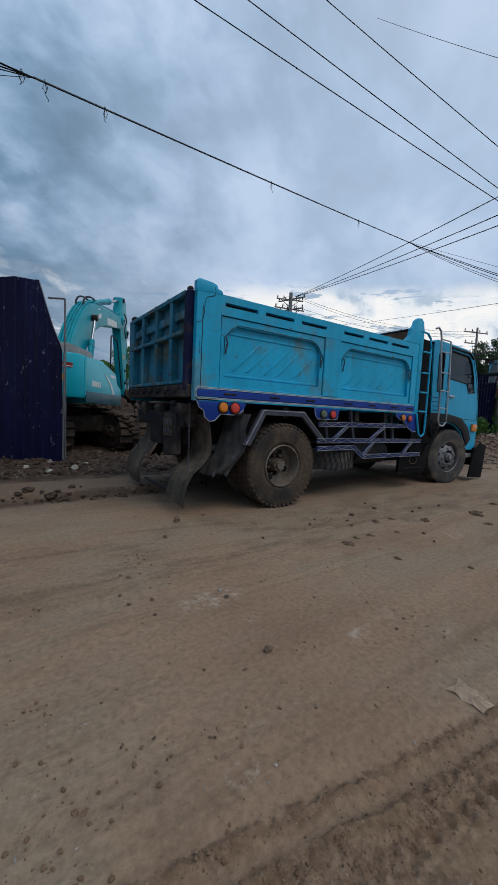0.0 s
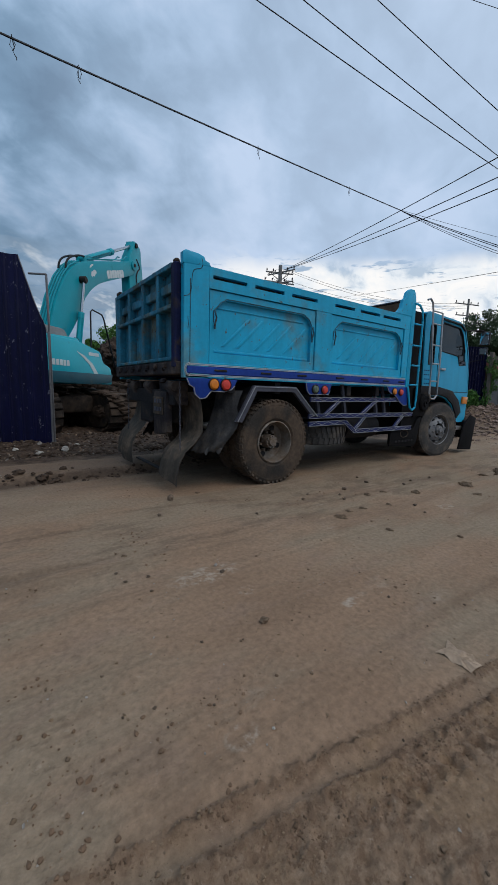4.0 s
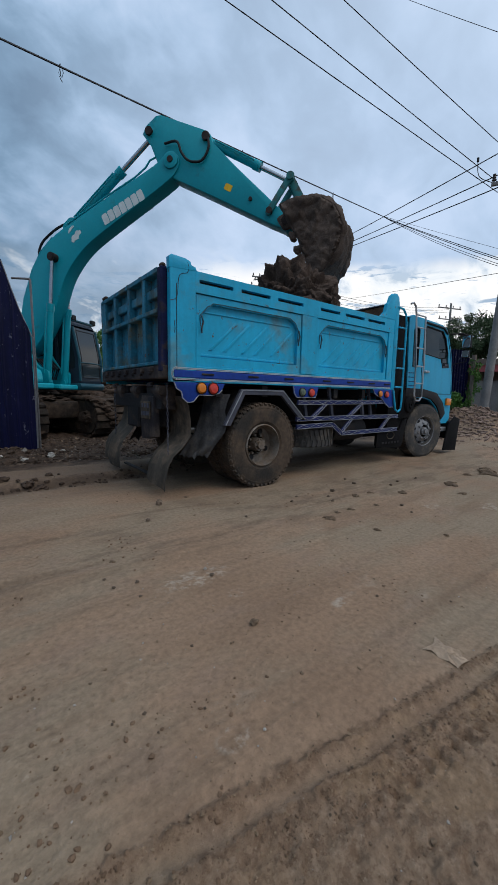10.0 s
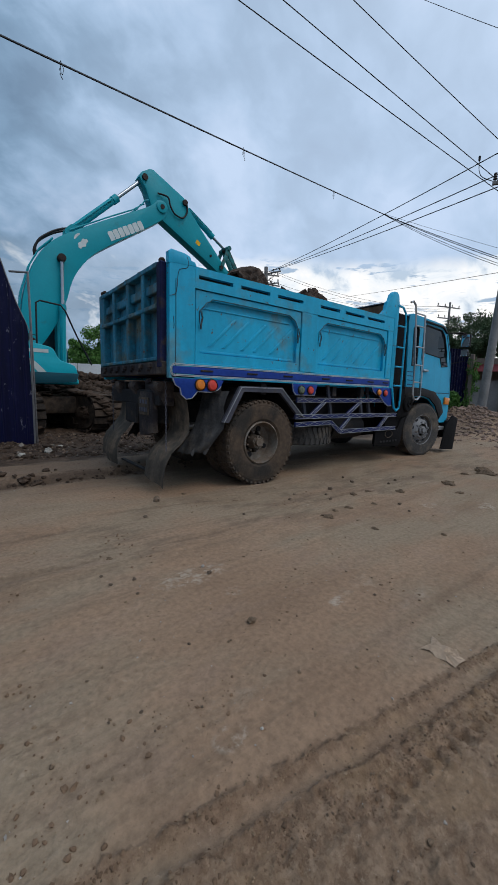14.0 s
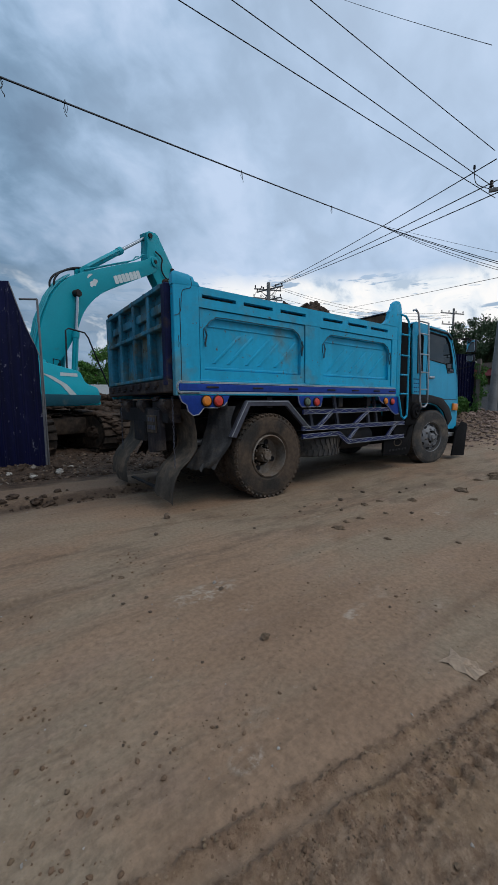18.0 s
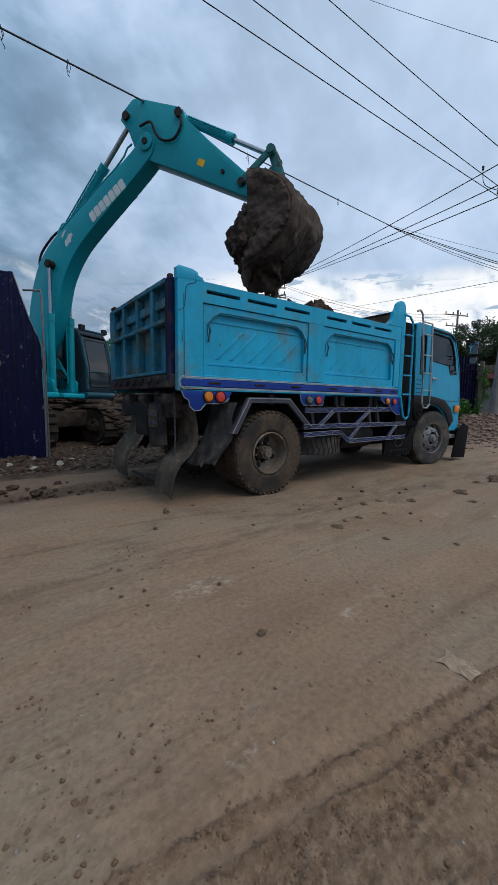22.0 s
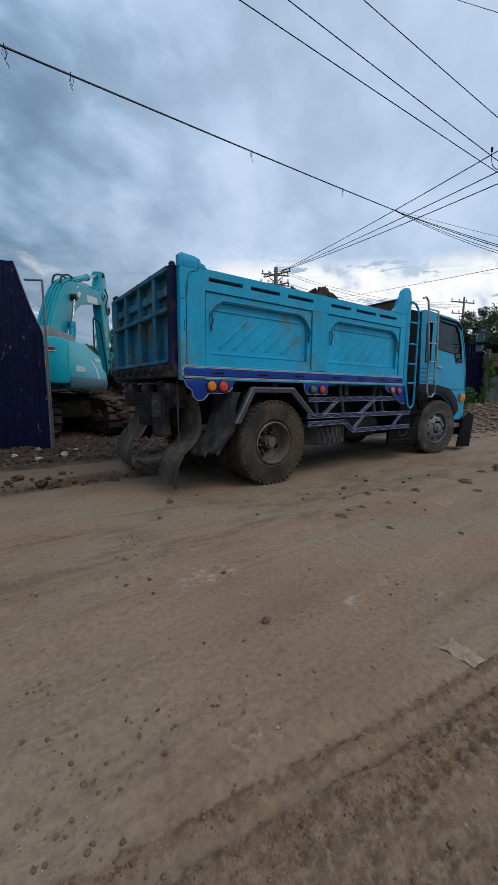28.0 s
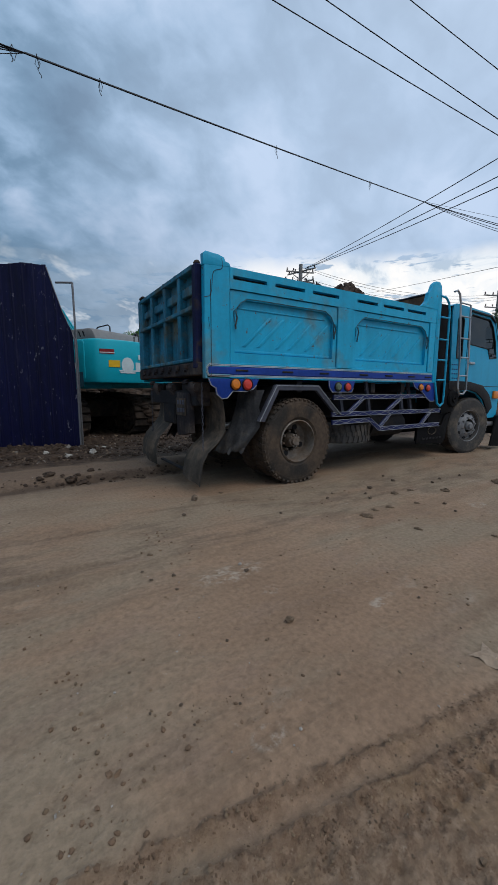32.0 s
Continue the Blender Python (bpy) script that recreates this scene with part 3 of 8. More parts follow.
def ground_material():
    m = bpy.data.materials.new("road_mud")
    m.use_nodes = True
    nt = m.node_tree
    b = nt.nodes["Principled BSDF"]
    N = nt.nodes.new
    pos = N("ShaderNodeNewGeometry").outputs["Position"]
    sep = N("ShaderNodeSeparateXYZ")
    link(nt, pos, sep.inputs[0])

    def noise_node(sc, detail=5, rough=0.55, stretch=None):
        v = pos
        if stretch:
            mp = N("ShaderNodeMapping")
            mp.inputs["Scale"].default_value = stretch
            mp.inputs["Rotation"].default_value = (0, 0, radians(-7))
            link(nt, pos, mp.inputs[0])
            v = mp.outputs[0]
        n = N("ShaderNodeTexNoise")
        n.inputs["Scale"].default_value, n.inputs["Detail"].default_value, n.inputs["Roughness"].default_value = sc, detail, rough
        link(nt, v, n.inputs["Vector"])
        return n.outputs["Fac"]

    def ramp(fac, *stops):
        n = N("ShaderNodeValToRGB")
        while len(n.color_ramp.elements) < len(stops):
            n.color_ramp.elements.new(0.5)
        for e, (p, c) in zip(n.color_ramp.elements, stops):
            e.position, e.color = p, (*c, 1)
        link(nt, fac, n.inputs[0])
        return n.outputs[0]

    def mix(fac, a, c, kind="MIX"):
        n = N("ShaderNodeMix")
        n.data_type, n.blend_type = "RGBA", kind
        if isinstance(fac, float):
            n.inputs[0].default_value = fac
        else:
            link(nt, fac, n.inputs[0])
        for k, v in ((6, a), (7, c)):
            if isinstance(v, tuple):
                n.inputs[k].default_value = (*v, 1)
            else:
                link(nt, v, n.inputs[k])
        return n.outputs[2]

    def calc(op, a, c):
        n = N("ShaderNodeMath")
        n.operation = op
        for k, v in ((0, a), (1, c)):
            if isinstance(v, (int, float)):
                n.inputs[k].default_value = v
            else:
                link(nt, v, n.inputs[k])
        return n.outputs[0]

    def step(v, lo, hi):
        n = N("ShaderNodeMapRange")
        n.interpolation_type = "SMOOTHSTEP"
        n.inputs["From Min"].default_value, n.inputs["From Max"].default_value = lo, hi
        link(nt, v, n.inputs["Value"])
        return n.outputs[0]

    broad = noise_node(0.55, 4)
    streak = noise_node(2.2, 5, 0.6, (0.25, 1.6, 1))
    grit = noise_node(34, 5, 0.65)
    col = ramp(broad, (0.32, (0.236, 0.152, 0.098)), (0.5, (0.270, 0.179, 0.117)), (0.68, (0.298, 0.207, 0.141)))
    col = mix(1.0, col, ramp(streak, (0.3, (0.87, 0.86, 0.85)), (0.7, (1.08, 1.08, 1.08))), "MULTIPLY")
    # smooth grey-green silt, brown damp patches, pale dried ones
    silt = step(noise_node(0.8, 5, 0.58, (0.6, 1.3, 1)), 0.41, 0.57)
    col = mix(calc("MULTIPLY", silt, 0.75), col, (0.246, 0.193, 0.134))
    damp = step(noise_node(1.1, 6, 0.6, (0.5, 1.1, 1)), 0.54, 0.66)
    col = mix(calc("MULTIPLY", damp, 0.55), col, (0.190, 0.120, 0.076))
    violet = step(noise_node(2.6, 6, 0.62, (0.7, 1.2, 1)), 0.52, 0.66)
    col = mix(calc("MULTIPLY", violet, 0.42), col, (0.232, 0.158, 0.114))
    pale = step(noise_node(2.1, 8, 0.72, (0.6, 1.2, 1)), 0.58, 0.70)
    col = mix(calc("MULTIPLY", pale, 0.5), col, (0.32, 0.258, 0.195))
    # dark smears drawn along the road, flecks and chalky spots
    smear = step(noise_node(3.4, 7, 0.66, (0.12, 1.9, 1)), 0.55, 0.66)
    col = mix(calc("MULTIPLY", smear, 0.3), col, (0.15, 0.103, 0.068))
    fleck = step(noise_node(17, 7, 0.74, (0.7, 1.2, 1)), 0.60, 0.66)
    col = mix(calc("MULTIPLY", fleck, 0.4), col, (0.115, 0.078, 0.052))
    chalk = step(noise_node(23, 7, 0.74), 0.62, 0.68)
    col = mix(calc("MULTIPLY", chalk, 0.35), col, (0.36, 0.29, 0.22))
    drag = step(noise_node(1.25, 4, 0.55, (0.10, 5.5, 1)), 0.585, 0.65)
    col = mix(calc("MULTIPLY", drag, 0.28), col, (0.14, 0.095, 0.062))
    # chalky scuffs, where something white was trodden in
    for cx, cy, rx, ry in ((-0.64, -1.66, 0.30, 0.13), (-0.52, -1.96, 0.08, 0.06), (2.78, -2.14, 0.26, 0.12), (2.27, -1.74, 0.16, 0.09), (-0.08, -2.39, 0.09, 0.06), (-1.07, -2.72, 0.08, 0.06)):
        u = calc("DIVIDE", calc("SUBTRACT", sep.outputs[0], cx), rx)
        v = calc("DIVIDE", calc("SUBTRACT", sep.outputs[1], cy), ry)
        near = step(calc("ADD", calc("MULTIPLY", u, u), calc("MULTIPLY", v, v)), 1.0, 0.2)
        spots = step(noise_node(12, 8, 0.76), 0.47, 0.60)
        col = mix(calc("MULTIPLY", calc("MULTIPLY", near, spots), 0.6), col, (0.42, 0.36, 0.29))
    # wet mud trodden out beside the wheels
    beside = step(calc("ABSOLUTE", calc("ADD", sep.outputs[1], 0.75), 0), 0.95, 0.3)
    blot = step(noise_node(2.4, 8, 0.74, (0.5, 1.3, 1)), 0.47, 0.60)
    col = mix(calc("MULTIPLY", calc("MULTIPLY", beside, blot), 0.62), col, (0.135, 0.095, 0.066))
    # the scored lines: dark colour painted in for the shade of groove and crest
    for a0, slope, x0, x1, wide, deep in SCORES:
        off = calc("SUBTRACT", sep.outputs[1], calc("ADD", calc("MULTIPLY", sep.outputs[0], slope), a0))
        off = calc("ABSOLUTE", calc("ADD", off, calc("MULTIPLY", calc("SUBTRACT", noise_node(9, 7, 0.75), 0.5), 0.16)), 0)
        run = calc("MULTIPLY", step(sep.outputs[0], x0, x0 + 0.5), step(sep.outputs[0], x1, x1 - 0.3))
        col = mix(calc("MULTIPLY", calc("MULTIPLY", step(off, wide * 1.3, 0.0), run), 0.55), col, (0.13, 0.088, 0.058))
    # damp margin of the road along the site
    margin = calc("ADD", sep.outputs[1], calc("MULTIPLY", calc("SUBTRACT", noise_node(1.3, 7, 0.68, (0.5, 1.2, 1)), 0.5), 2.0))
    col = mix(calc("MULTIPLY", step(margin, 0.2, 1.5), 0.82), col, (0.120, 0.083, 0.058))
    # dark band along the verge step's foot, its relief shade put into the colour
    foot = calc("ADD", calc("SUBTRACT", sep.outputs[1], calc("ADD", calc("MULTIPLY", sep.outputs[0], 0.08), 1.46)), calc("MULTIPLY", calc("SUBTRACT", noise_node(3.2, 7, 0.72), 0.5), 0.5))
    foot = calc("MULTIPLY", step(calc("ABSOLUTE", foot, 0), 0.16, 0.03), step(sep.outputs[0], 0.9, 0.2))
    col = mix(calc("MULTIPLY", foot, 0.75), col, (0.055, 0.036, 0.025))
    # churned earth on the near verge, but for the smooth tyre lane
    line = calc("SUBTRACT", sep.outputs[1], calc("ADD", calc("MULTIPLY", sep.outputs[0], -0.15), -3.06))
    rag = calc("MULTIPLY", calc("SUBTRACT", noise_node(11, 6, 0.68), 0.5), 0.12)
    ragged = calc("ADD", line, rag)
    churn = step(ragged, 0.03, -0.02)
    lane = calc("MULTIPLY", step(ragged, -0.085, -0.065), step(ragged, -0.005, -0.025))
    bare = calc("MULTIPLY", churn, calc("SUBTRACT", 1.0, calc("MULTIPLY", lane, 0.75)))
    earth = ramp(noise_node(24, 7, 0.68), (0.34, (0.135, 0.084, 0.053)), (0.5, (0.208, 0.135, 0.087)), (0.66, (0.285, 0.198, 0.136)))
    col = mix(calc("MULTIPLY", bare, 0.72), col, earth)
    # dark flecks in the churn, painted for the small shadows between its crumbs
    wet = step(noise_node(30, 8, 0.76, (0.7, 1.0, 1)), 0.49, 0.58)
    col = mix(calc("MULTIPLY", calc("MULTIPLY", wet, bare), 0.6), col, (0.122, 0.074, 0.046))
    ochre = step(noise_node(4.5, 5, 0.6), 0.50, 0.62)
    col = mix(calc("MULTIPLY", calc("MULTIPLY", ochre, churn), 0.5), col, (0.250, 0.165, 0.098))
    dry = step(noise_node(52, 7, 0.74), 0.60, 0.68)
    col = mix(calc("MULTIPLY", calc("MULTIPLY", dry, churn), 0.45), col, (0.42, 0.33, 0.25))
    # ridges and lug prints: wet-earth tone that also carries their painted relief shade
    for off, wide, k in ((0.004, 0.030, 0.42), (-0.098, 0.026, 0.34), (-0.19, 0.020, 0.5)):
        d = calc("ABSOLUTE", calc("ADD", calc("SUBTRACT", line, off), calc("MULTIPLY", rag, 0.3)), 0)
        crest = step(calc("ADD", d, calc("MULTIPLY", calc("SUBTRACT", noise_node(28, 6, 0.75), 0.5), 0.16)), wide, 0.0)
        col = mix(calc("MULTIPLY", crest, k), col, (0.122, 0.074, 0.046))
    yard = step(calc("ADD", sep.outputs[1], calc("MULTIPLY", calc("SUBTRACT", noise_node(1.6, 5), 0.5), 1.6)), 2.2, 2.8)
    rubble = ramp(noise_node(7, 7, 0.68), (0.36, (0.026, 0.016, 0.011)), (0.55, (0.060, 0.038, 0.025)), (0.72, (0.11, 0.074, 0.050)), (0.84, (0.19, 0.15, 0.115)))
    col = mix(yard, col, rubble)
    col = mix(1.0, col, ramp(grit, (0.28, (0.72, 0.71, 0.70)), (0.55, (1.0, 1.0, 1.0)), (0.75, (1.18, 1.18, 1.18))), "MULTIPLY")
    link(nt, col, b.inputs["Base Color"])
    b.inputs["Roughness"].default_value = 0.9
    b.inputs["Specular IOR Level"].default_value = 0.25
    bp = N("ShaderNodeBump")
    bp.inputs["Strength"].default_value, bp.inputs["Distance"].default_value = 0.75, 0.018
    coarse = calc("MULTIPLY", calc("ADD", noise_node(22, 8, 0.75), noise_node(48, 5, 0.7)), calc("ADD", calc("MULTIPLY", churn, 0.6), calc("MULTIPLY", yard, 1.2)))
    link(nt, calc("ADD", coarse, calc("ADD", calc("MULTIPLY", grit, 0.7), noise_node(9, 7, 0.7))), bp.inputs["Height"])
    link(nt, bp.outputs[0], b.inputs["Normal"])
    return m


def build_ground():
    xs = axis_steps(-700, 700, -1.5, 0.5, 0.0092, 1.02)
    ys = axis_steps(-700, 700, -3.42, -2.9, 0.0072, 1.02)
    nx = len(xs)
    verts = [(x, y, height(x, y)) for y in ys for x in xs]
    faces = [(j * nx + i, j * nx + i + 1, (j + 1) * nx + i + 1, (j + 1) * nx + i) for j in range(len(ys) - 1) for i in range(nx - 1)]
    me = bpy.data.meshes.new("ground")
    me.from_pydata(verts, [], faces)
    me.shade_smooth()
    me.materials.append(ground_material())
    tagged(new("ground", me), "dried mud road with wheel ruts, churned verge and rubble yard", "ground", kind="structure")


build_ground()


# ---- the tip truck ----
TR = thing("dump_truck", (2.6, 1.14, 0.0), "weathered light-blue two-axle dump truck parked on the mud road", "truck")
W = 2.28  # width of the body


def tyre_mesh(centre, radius, width, lugs=52, depth=0.007, shoulder=False):
    bm = BM()
    r, w = radius, width / 2
    half = [(r * 0.48, w * 0.66), (r * 0.53, w * 0.90), (r * 0.555, w * 0.93), (r * 0.565, w * 0.985), (r * 0.70, w * 1.03), (r * 0.80, w * 1.03), (r * 0.87, w * 0.99), (r * 0.875, w * 1.01), (r * 0.90, w * 0.995), (r * 0.94, w * 0.95), (r * 0.985, w * 0.80)]
    prof = [(a, -b) for a, b in half] + half[::-1]
    lathe(bm, prof, (0, 0, 0), 56)
    for k in range(lugs):
        a = 2 * math.pi * k / lugs
        for s in (-1, 1):
            m = Matrix.Rotation(a + s * 0.03, 4, "Y") @ Matrix.Translation((r * 0.985, s * w * 0.58, 0)) @ Matrix.Rotation(s * 0.25, 4, "X")
            bmesh.ops.create_cube(bm, size=1.0, matrix=m @ Matrix.Diagonal((depth * 2, w * 0.62, r * 0.095, 1)))
            if shoulder:
                m = Matrix.Rotation(a + s * 0.03, 4, "Y") @ Matrix.Translation((r * 0.945, s * w * 0.90, 0)) @ Matrix.Rotation(s * 0.55, 4, "Z")
                bmesh.ops.create_cube(bm, size=1.0, matrix=m @ Matrix.Diagonal((r * 0.085, w * 0.20, r * 0.066, 1)))
        m = Matrix.Rotation(a + 0.07, 4, "Y") @ Matrix.Translation((r * 0.985, 0, 0))
        bmesh.ops.create_cube(bm, size=1.0, matrix=m @ Matrix.Diagonal((depth * 1.6, w * 0.42, r * 0.07, 1)))
    bm.transform(Matrix.Translation(centre))
    return bm


def wheel(x, y, z, radius, side, front):
    """One wheel; side -1 shows its outer face towards -y."""
    c = (x, y, z)
    tyre = part("wheel", tyre_mesh(c, radius, 0.27, 52 if front else 46, 0.007 if front else 0.010, not front), M["rubber_front" if front else "rubber"], TR, "mud-caked lugged truck tyre" if not front else "dusty truck tyre on a grey steel rim", 40)
    s = side
    bm = BM()
    R = radius * (0.57 if front else 0.505)
    if front:
        prof = [(R * 1.0, s * 0.125), (R * 0.97, s * 0.135), (R * 0.9, s * 0.10), (R * 0.80, s * 0.06), (R * 0.72, s * 0.09), (R * 0.5, s * 0.13), (R * 0.42, s * 0.14), (R * 0.42, s * 0.10), (R * 1.0, s * -0.10)]
    else:
        prof = [(R * 1.0, s * 0.125), (R * 0.95, s * 0.135), (R * 0.9, s * 0.09), (R * 0.86, s * -0.03), (R * 0.62, s * -0.05), (R * 0.52, s * -0.05), (R * 0.52, s * -0.08), (R * 1.0, s * -0.10)]
    lathe(bm, prof, c, 40)
    part("rim", bm, M["rim_front" if front else "rim"], tyre)
    bm = BM()
    cyl(bm, (x, y + s * -0.08, z), (x, y + (s * 0.15 if front else s * 0.05), z), R * (0.34 if front else 0.36), R * (0.26 if front else 0.30), 20)
    cyl(bm, (x, y + (s * 0.14 if front else s * 0.04), z), (x, y + (s * 0.19 if front else s * 0.09), z), R * (0.2 if front else 0.22), R * (0.16 if front else 0.19), 16)
    if not front:
        for k in range(10):
            a = 2 * math.pi * k / 10
            cyl(bm, (x + R * 0.27 * math.cos(a), y + s * 0.04, z + R * 0.27 * math.sin(a)), (x + R * 0.27 * math.cos(a), y + s * 0.066, z + R * 0.27 * math.sin(a)), 0.013, None, 6)
    part("hub", bm, M["rim_front" if front else "rim"], tyre, "steel hub with a ring of wheel nuts")
    for k in range(8):
        a = 2 * math.pi * (k + 0.3) / 8
        rr = R * (0.52 if front else 0.46)
        bm = BM()
        px, pz = x + rr * math.cos(a), z + rr * math.sin(a)
        f = y + (s * 0.11 if front else s * -0.05)
        cyl(bm, (px, f, pz), (px, f + s * 0.045, pz), 0.02, 0.016, 6)
        part("wheel_nut", bm, M["rim_front" if front else "rim"], tyre)
    for k in range(8 if front else 4):
        a = 2 * math.pi * (k + 0.75) / (8 if front else 4)
        rr = R * (0.74 if front else 0.66)
        bm = BM()
        px, pz = x + rr * math.cos(a), z + rr * math.sin(a)
        f = y + (s * 0.085 if front else s * -0.045)
        cyl(bm, (px, f - s * 0.03, pz), (px, f + s * 0.012, pz), R * (0.10 if front else 0.13), None, 12)
        part("hand_hole", bm, M["black"], tyre)
    return tyre


RZ, FZ = 0.515, 0.515
wheel(1.315, 0.155, RZ, 0.555, -1, False)
wheel(1.315, 0.47, RZ, 0.555, -1, False)
wheel(1.315, 1.81, RZ, 0.555, 1, False)
wheel(1.315, 2.125, RZ, 0.555, 1, False)
for y, side in ((0.175, -1), (2.105, 1)):
    front = wheel(5.50, y, FZ, 0.53, side, True)
    hub = Vector((5.50 - 2.6, y - 1.14, FZ))
    for ob in (front, *front.children):
        ob.data.transform(Matrix.Translation(hub) @ Matrix.Rotation(radians(-10), 4, "Z") @ Matrix.Translation(-hub))


def truck_chassis():
    for y in (0.70, 1.50):
        bm = BM()
        box(bm, 0.12, 6.1, y, y + 0.09, 0.74, 1.02, 0.008)
        part("chassis_rail", bm, M["chassis"], TR)
    for x in (0.25, 1.9, 3.2, 4.4):
        bm = BM()
        box(bm, x, x + 0.1, 0.78, 1.51, 0.78, 0.98)
        part("cross_member", bm, M["chassis"], TR)
    bm = BM()
    cyl(bm, (1.30, 0.3, RZ), (1.30, 2.0, RZ), 0.09)
    lathe(bm, [(0.02, -0.16), (0.2, -0.1), (0.24, 0), (0.2, 0.1), (0.02, 0.16)], (1.30, 1.14, RZ), 20)
    part("rear_axle", bm, M["chassis"], TR)
    bm = BM()
    cyl(bm, (5.45, 0.3, FZ), (5.45, 2.0, FZ), 0.07)
    part("front_axle", bm, M["chassis"], TR)
    for y in (0.64, 1.62):
        bm = BM()
        for k in range(6):
            box(bm, 0.67 + 0.07 * k, 1.97 - 0.07 * k, y, y + 0.08, 0.62 - 0.016 * k + 0.1, 0.635 - 0.016 * k + 0.1)
        part("leaf_spring", bm, M["chassis"], TR)
    # subframe and hinge blocks under the tail
    bm = BM()
    box(bm, 0.05, 4.1, 0.62, 0.80, 1.05, 1.26, 0.01)
    box(bm, 0.05, 4.1, 1.48, 1.66, 1.05, 1.26, 0.01)
    for x in (0.6, 1.3, 2.0, 2.7, 3.4):
        box(bm, x, x + 0.09, 0.06, W - 0.06, 1.14, 1.28)
    part("subframe", bm, M["chassis"], TR)
    for y in (0.36, 1.05, 1.62):
        bm = BM()
        prism(bm, [(0.20, 0.98), (0.20, 1.26), (-0.02, 1.26), (-0.03, 1.18), (0.03, 1.08), (0.08, 0.98)], y - 0.07, y + 0.07, "xz", 0.01)
        cyl(bm, (0.02, y - 0.11, 1.2), (0.02, y + 0.11, 1.2), 0.05)
        part("hinge_block", bm, M["sill"], TR, "hinge block caked in dried mud", 60)
    bm = BM()
    prism(bm, [(0.42, 0.66), (0.44, 1.13), (0.80, 1.14), (0.84, 0.90), (0.82, 0.60), (0.60, 0.62)], -0.015, 0.06, "yz", 0.012)
    part("rear_panel", bm, M["sill"], TR, "battered rear panel stained with mud")
    bm = BM()
    box(bm, 0.02, 0.10, 1.0, 1.42, 0.72, 1.0, 0.02)
    part("rear_bracket", bm, M["chassis"], TR)
    bm = BM()
    box(bm, 0.02, 0.12, 0.3, 2.0, 0.98, 1.16, 0.01)
    part("rear_beam", bm, M["chassis"], TR)
    bm = BM()
    box(bm, -0.035, -0.02, 0.50, 0.79, 0.86, 1.07, 0.004)
    plate = part("number_plate", bm, M["flap"], TR, "dusty unreadable rear number plate")
    for z, n in ((1.02, 3), (0.925, 5)):
        for k in range(n):
            bm = BM()
            w = 0.24 / n
            box(bm, -0.041, -0.0345, 0.525 + w * k, 0.525 + w * k + w * 0.6, z - 0.025, z + 0.025)
            part("bar", bm, M["fender"], plate)
    # exhaust, tank, air bottles
    bm = BM()
    tube(bm, [(0.9, 0.62, 0.72), (0.5, 0.62, 0.70), (0.35, 0.6, 0.68)], 0.045, 12)
    part("tail_pipe", bm, M["steel"], TR)
    bm = BM()
    cyl(bm, (2.95, 0.38, 0.62), (3.75, 0.38, 0.62), 0.19, None, 24)
    part("air_tank", bm, M["chassis"], TR)
    bm = BM()
    cyl(bm, (2.7, 1.85, 0.66), (3.9, 1.85, 0.66), 0.28, None, 24)
    part("fuel_tank", bm, M["chassis"], TR)
    bm = BM()
    box(bm, 3.7, 4.45, 0.9, 1.4, 0.55, 1.1, 0.05)
    cyl(bm, (4.4, 1.14, 0.8), (5.9, 1.14, 0.75), 0.3, None, 16)
    part("gearbox", bm, M["chassis"], TR)
    # unseen boxes and flaps added low under the frame to block light
    bm = BM()
    box(bm, 3.95, 4.62, 1.72, 2.20, 0.34, 0.98, 0.03, 2)
    part("battery_box", bm, M["deep_black"], TR)
    bm = BM()
    box(bm, 2.05, 2.66, 1.70, 2.20, 0.30, 0.92, 0.03, 2)
    part("tool_locker", bm, M["deep_black"], TR)
    bm = BM()
    box(bm, 4.55, 5.95, 0.78, 1.50, 0.36, 0.98, 0.06, 2)
    part("engine_sump", bm, M["deep_black"], TR)
    for y in (0.32, 1.98):
        bm = BM()
        box(bm, 4.58, 4.61, y - 0.24, y + 0.24, 0.22, 1.15, 0.004)
        part("inner_flap", bm, M["deep_black"], TR)
    bm = BM()
    cyl(bm, (1.3, 1.14, 0.62), (4.0, 1.14, 0.75), 0.05)
    part("drive_shaft", bm, M["chassis"], TR)


truck_chassis()


def curve_line(pts, n=4):
    """The broken line pts with rounded bends."""
    out = [pts[0]]
    for a, b, c in zip(pts, pts[1:], pts[2:]):
        for k in range(n + 1):
            t = k / n
            p, q = [(x + y) / 2 for x, y in zip(a, b)], [(x + y) / 2 for x, y in zip(b, c)]
            out.append(tuple((1 - t) ** 2 * u + 2 * t * (1 - t) * v + t * t * w for u, v, w in zip(p, b, q)))
    out.append(pts[-1])
    return out


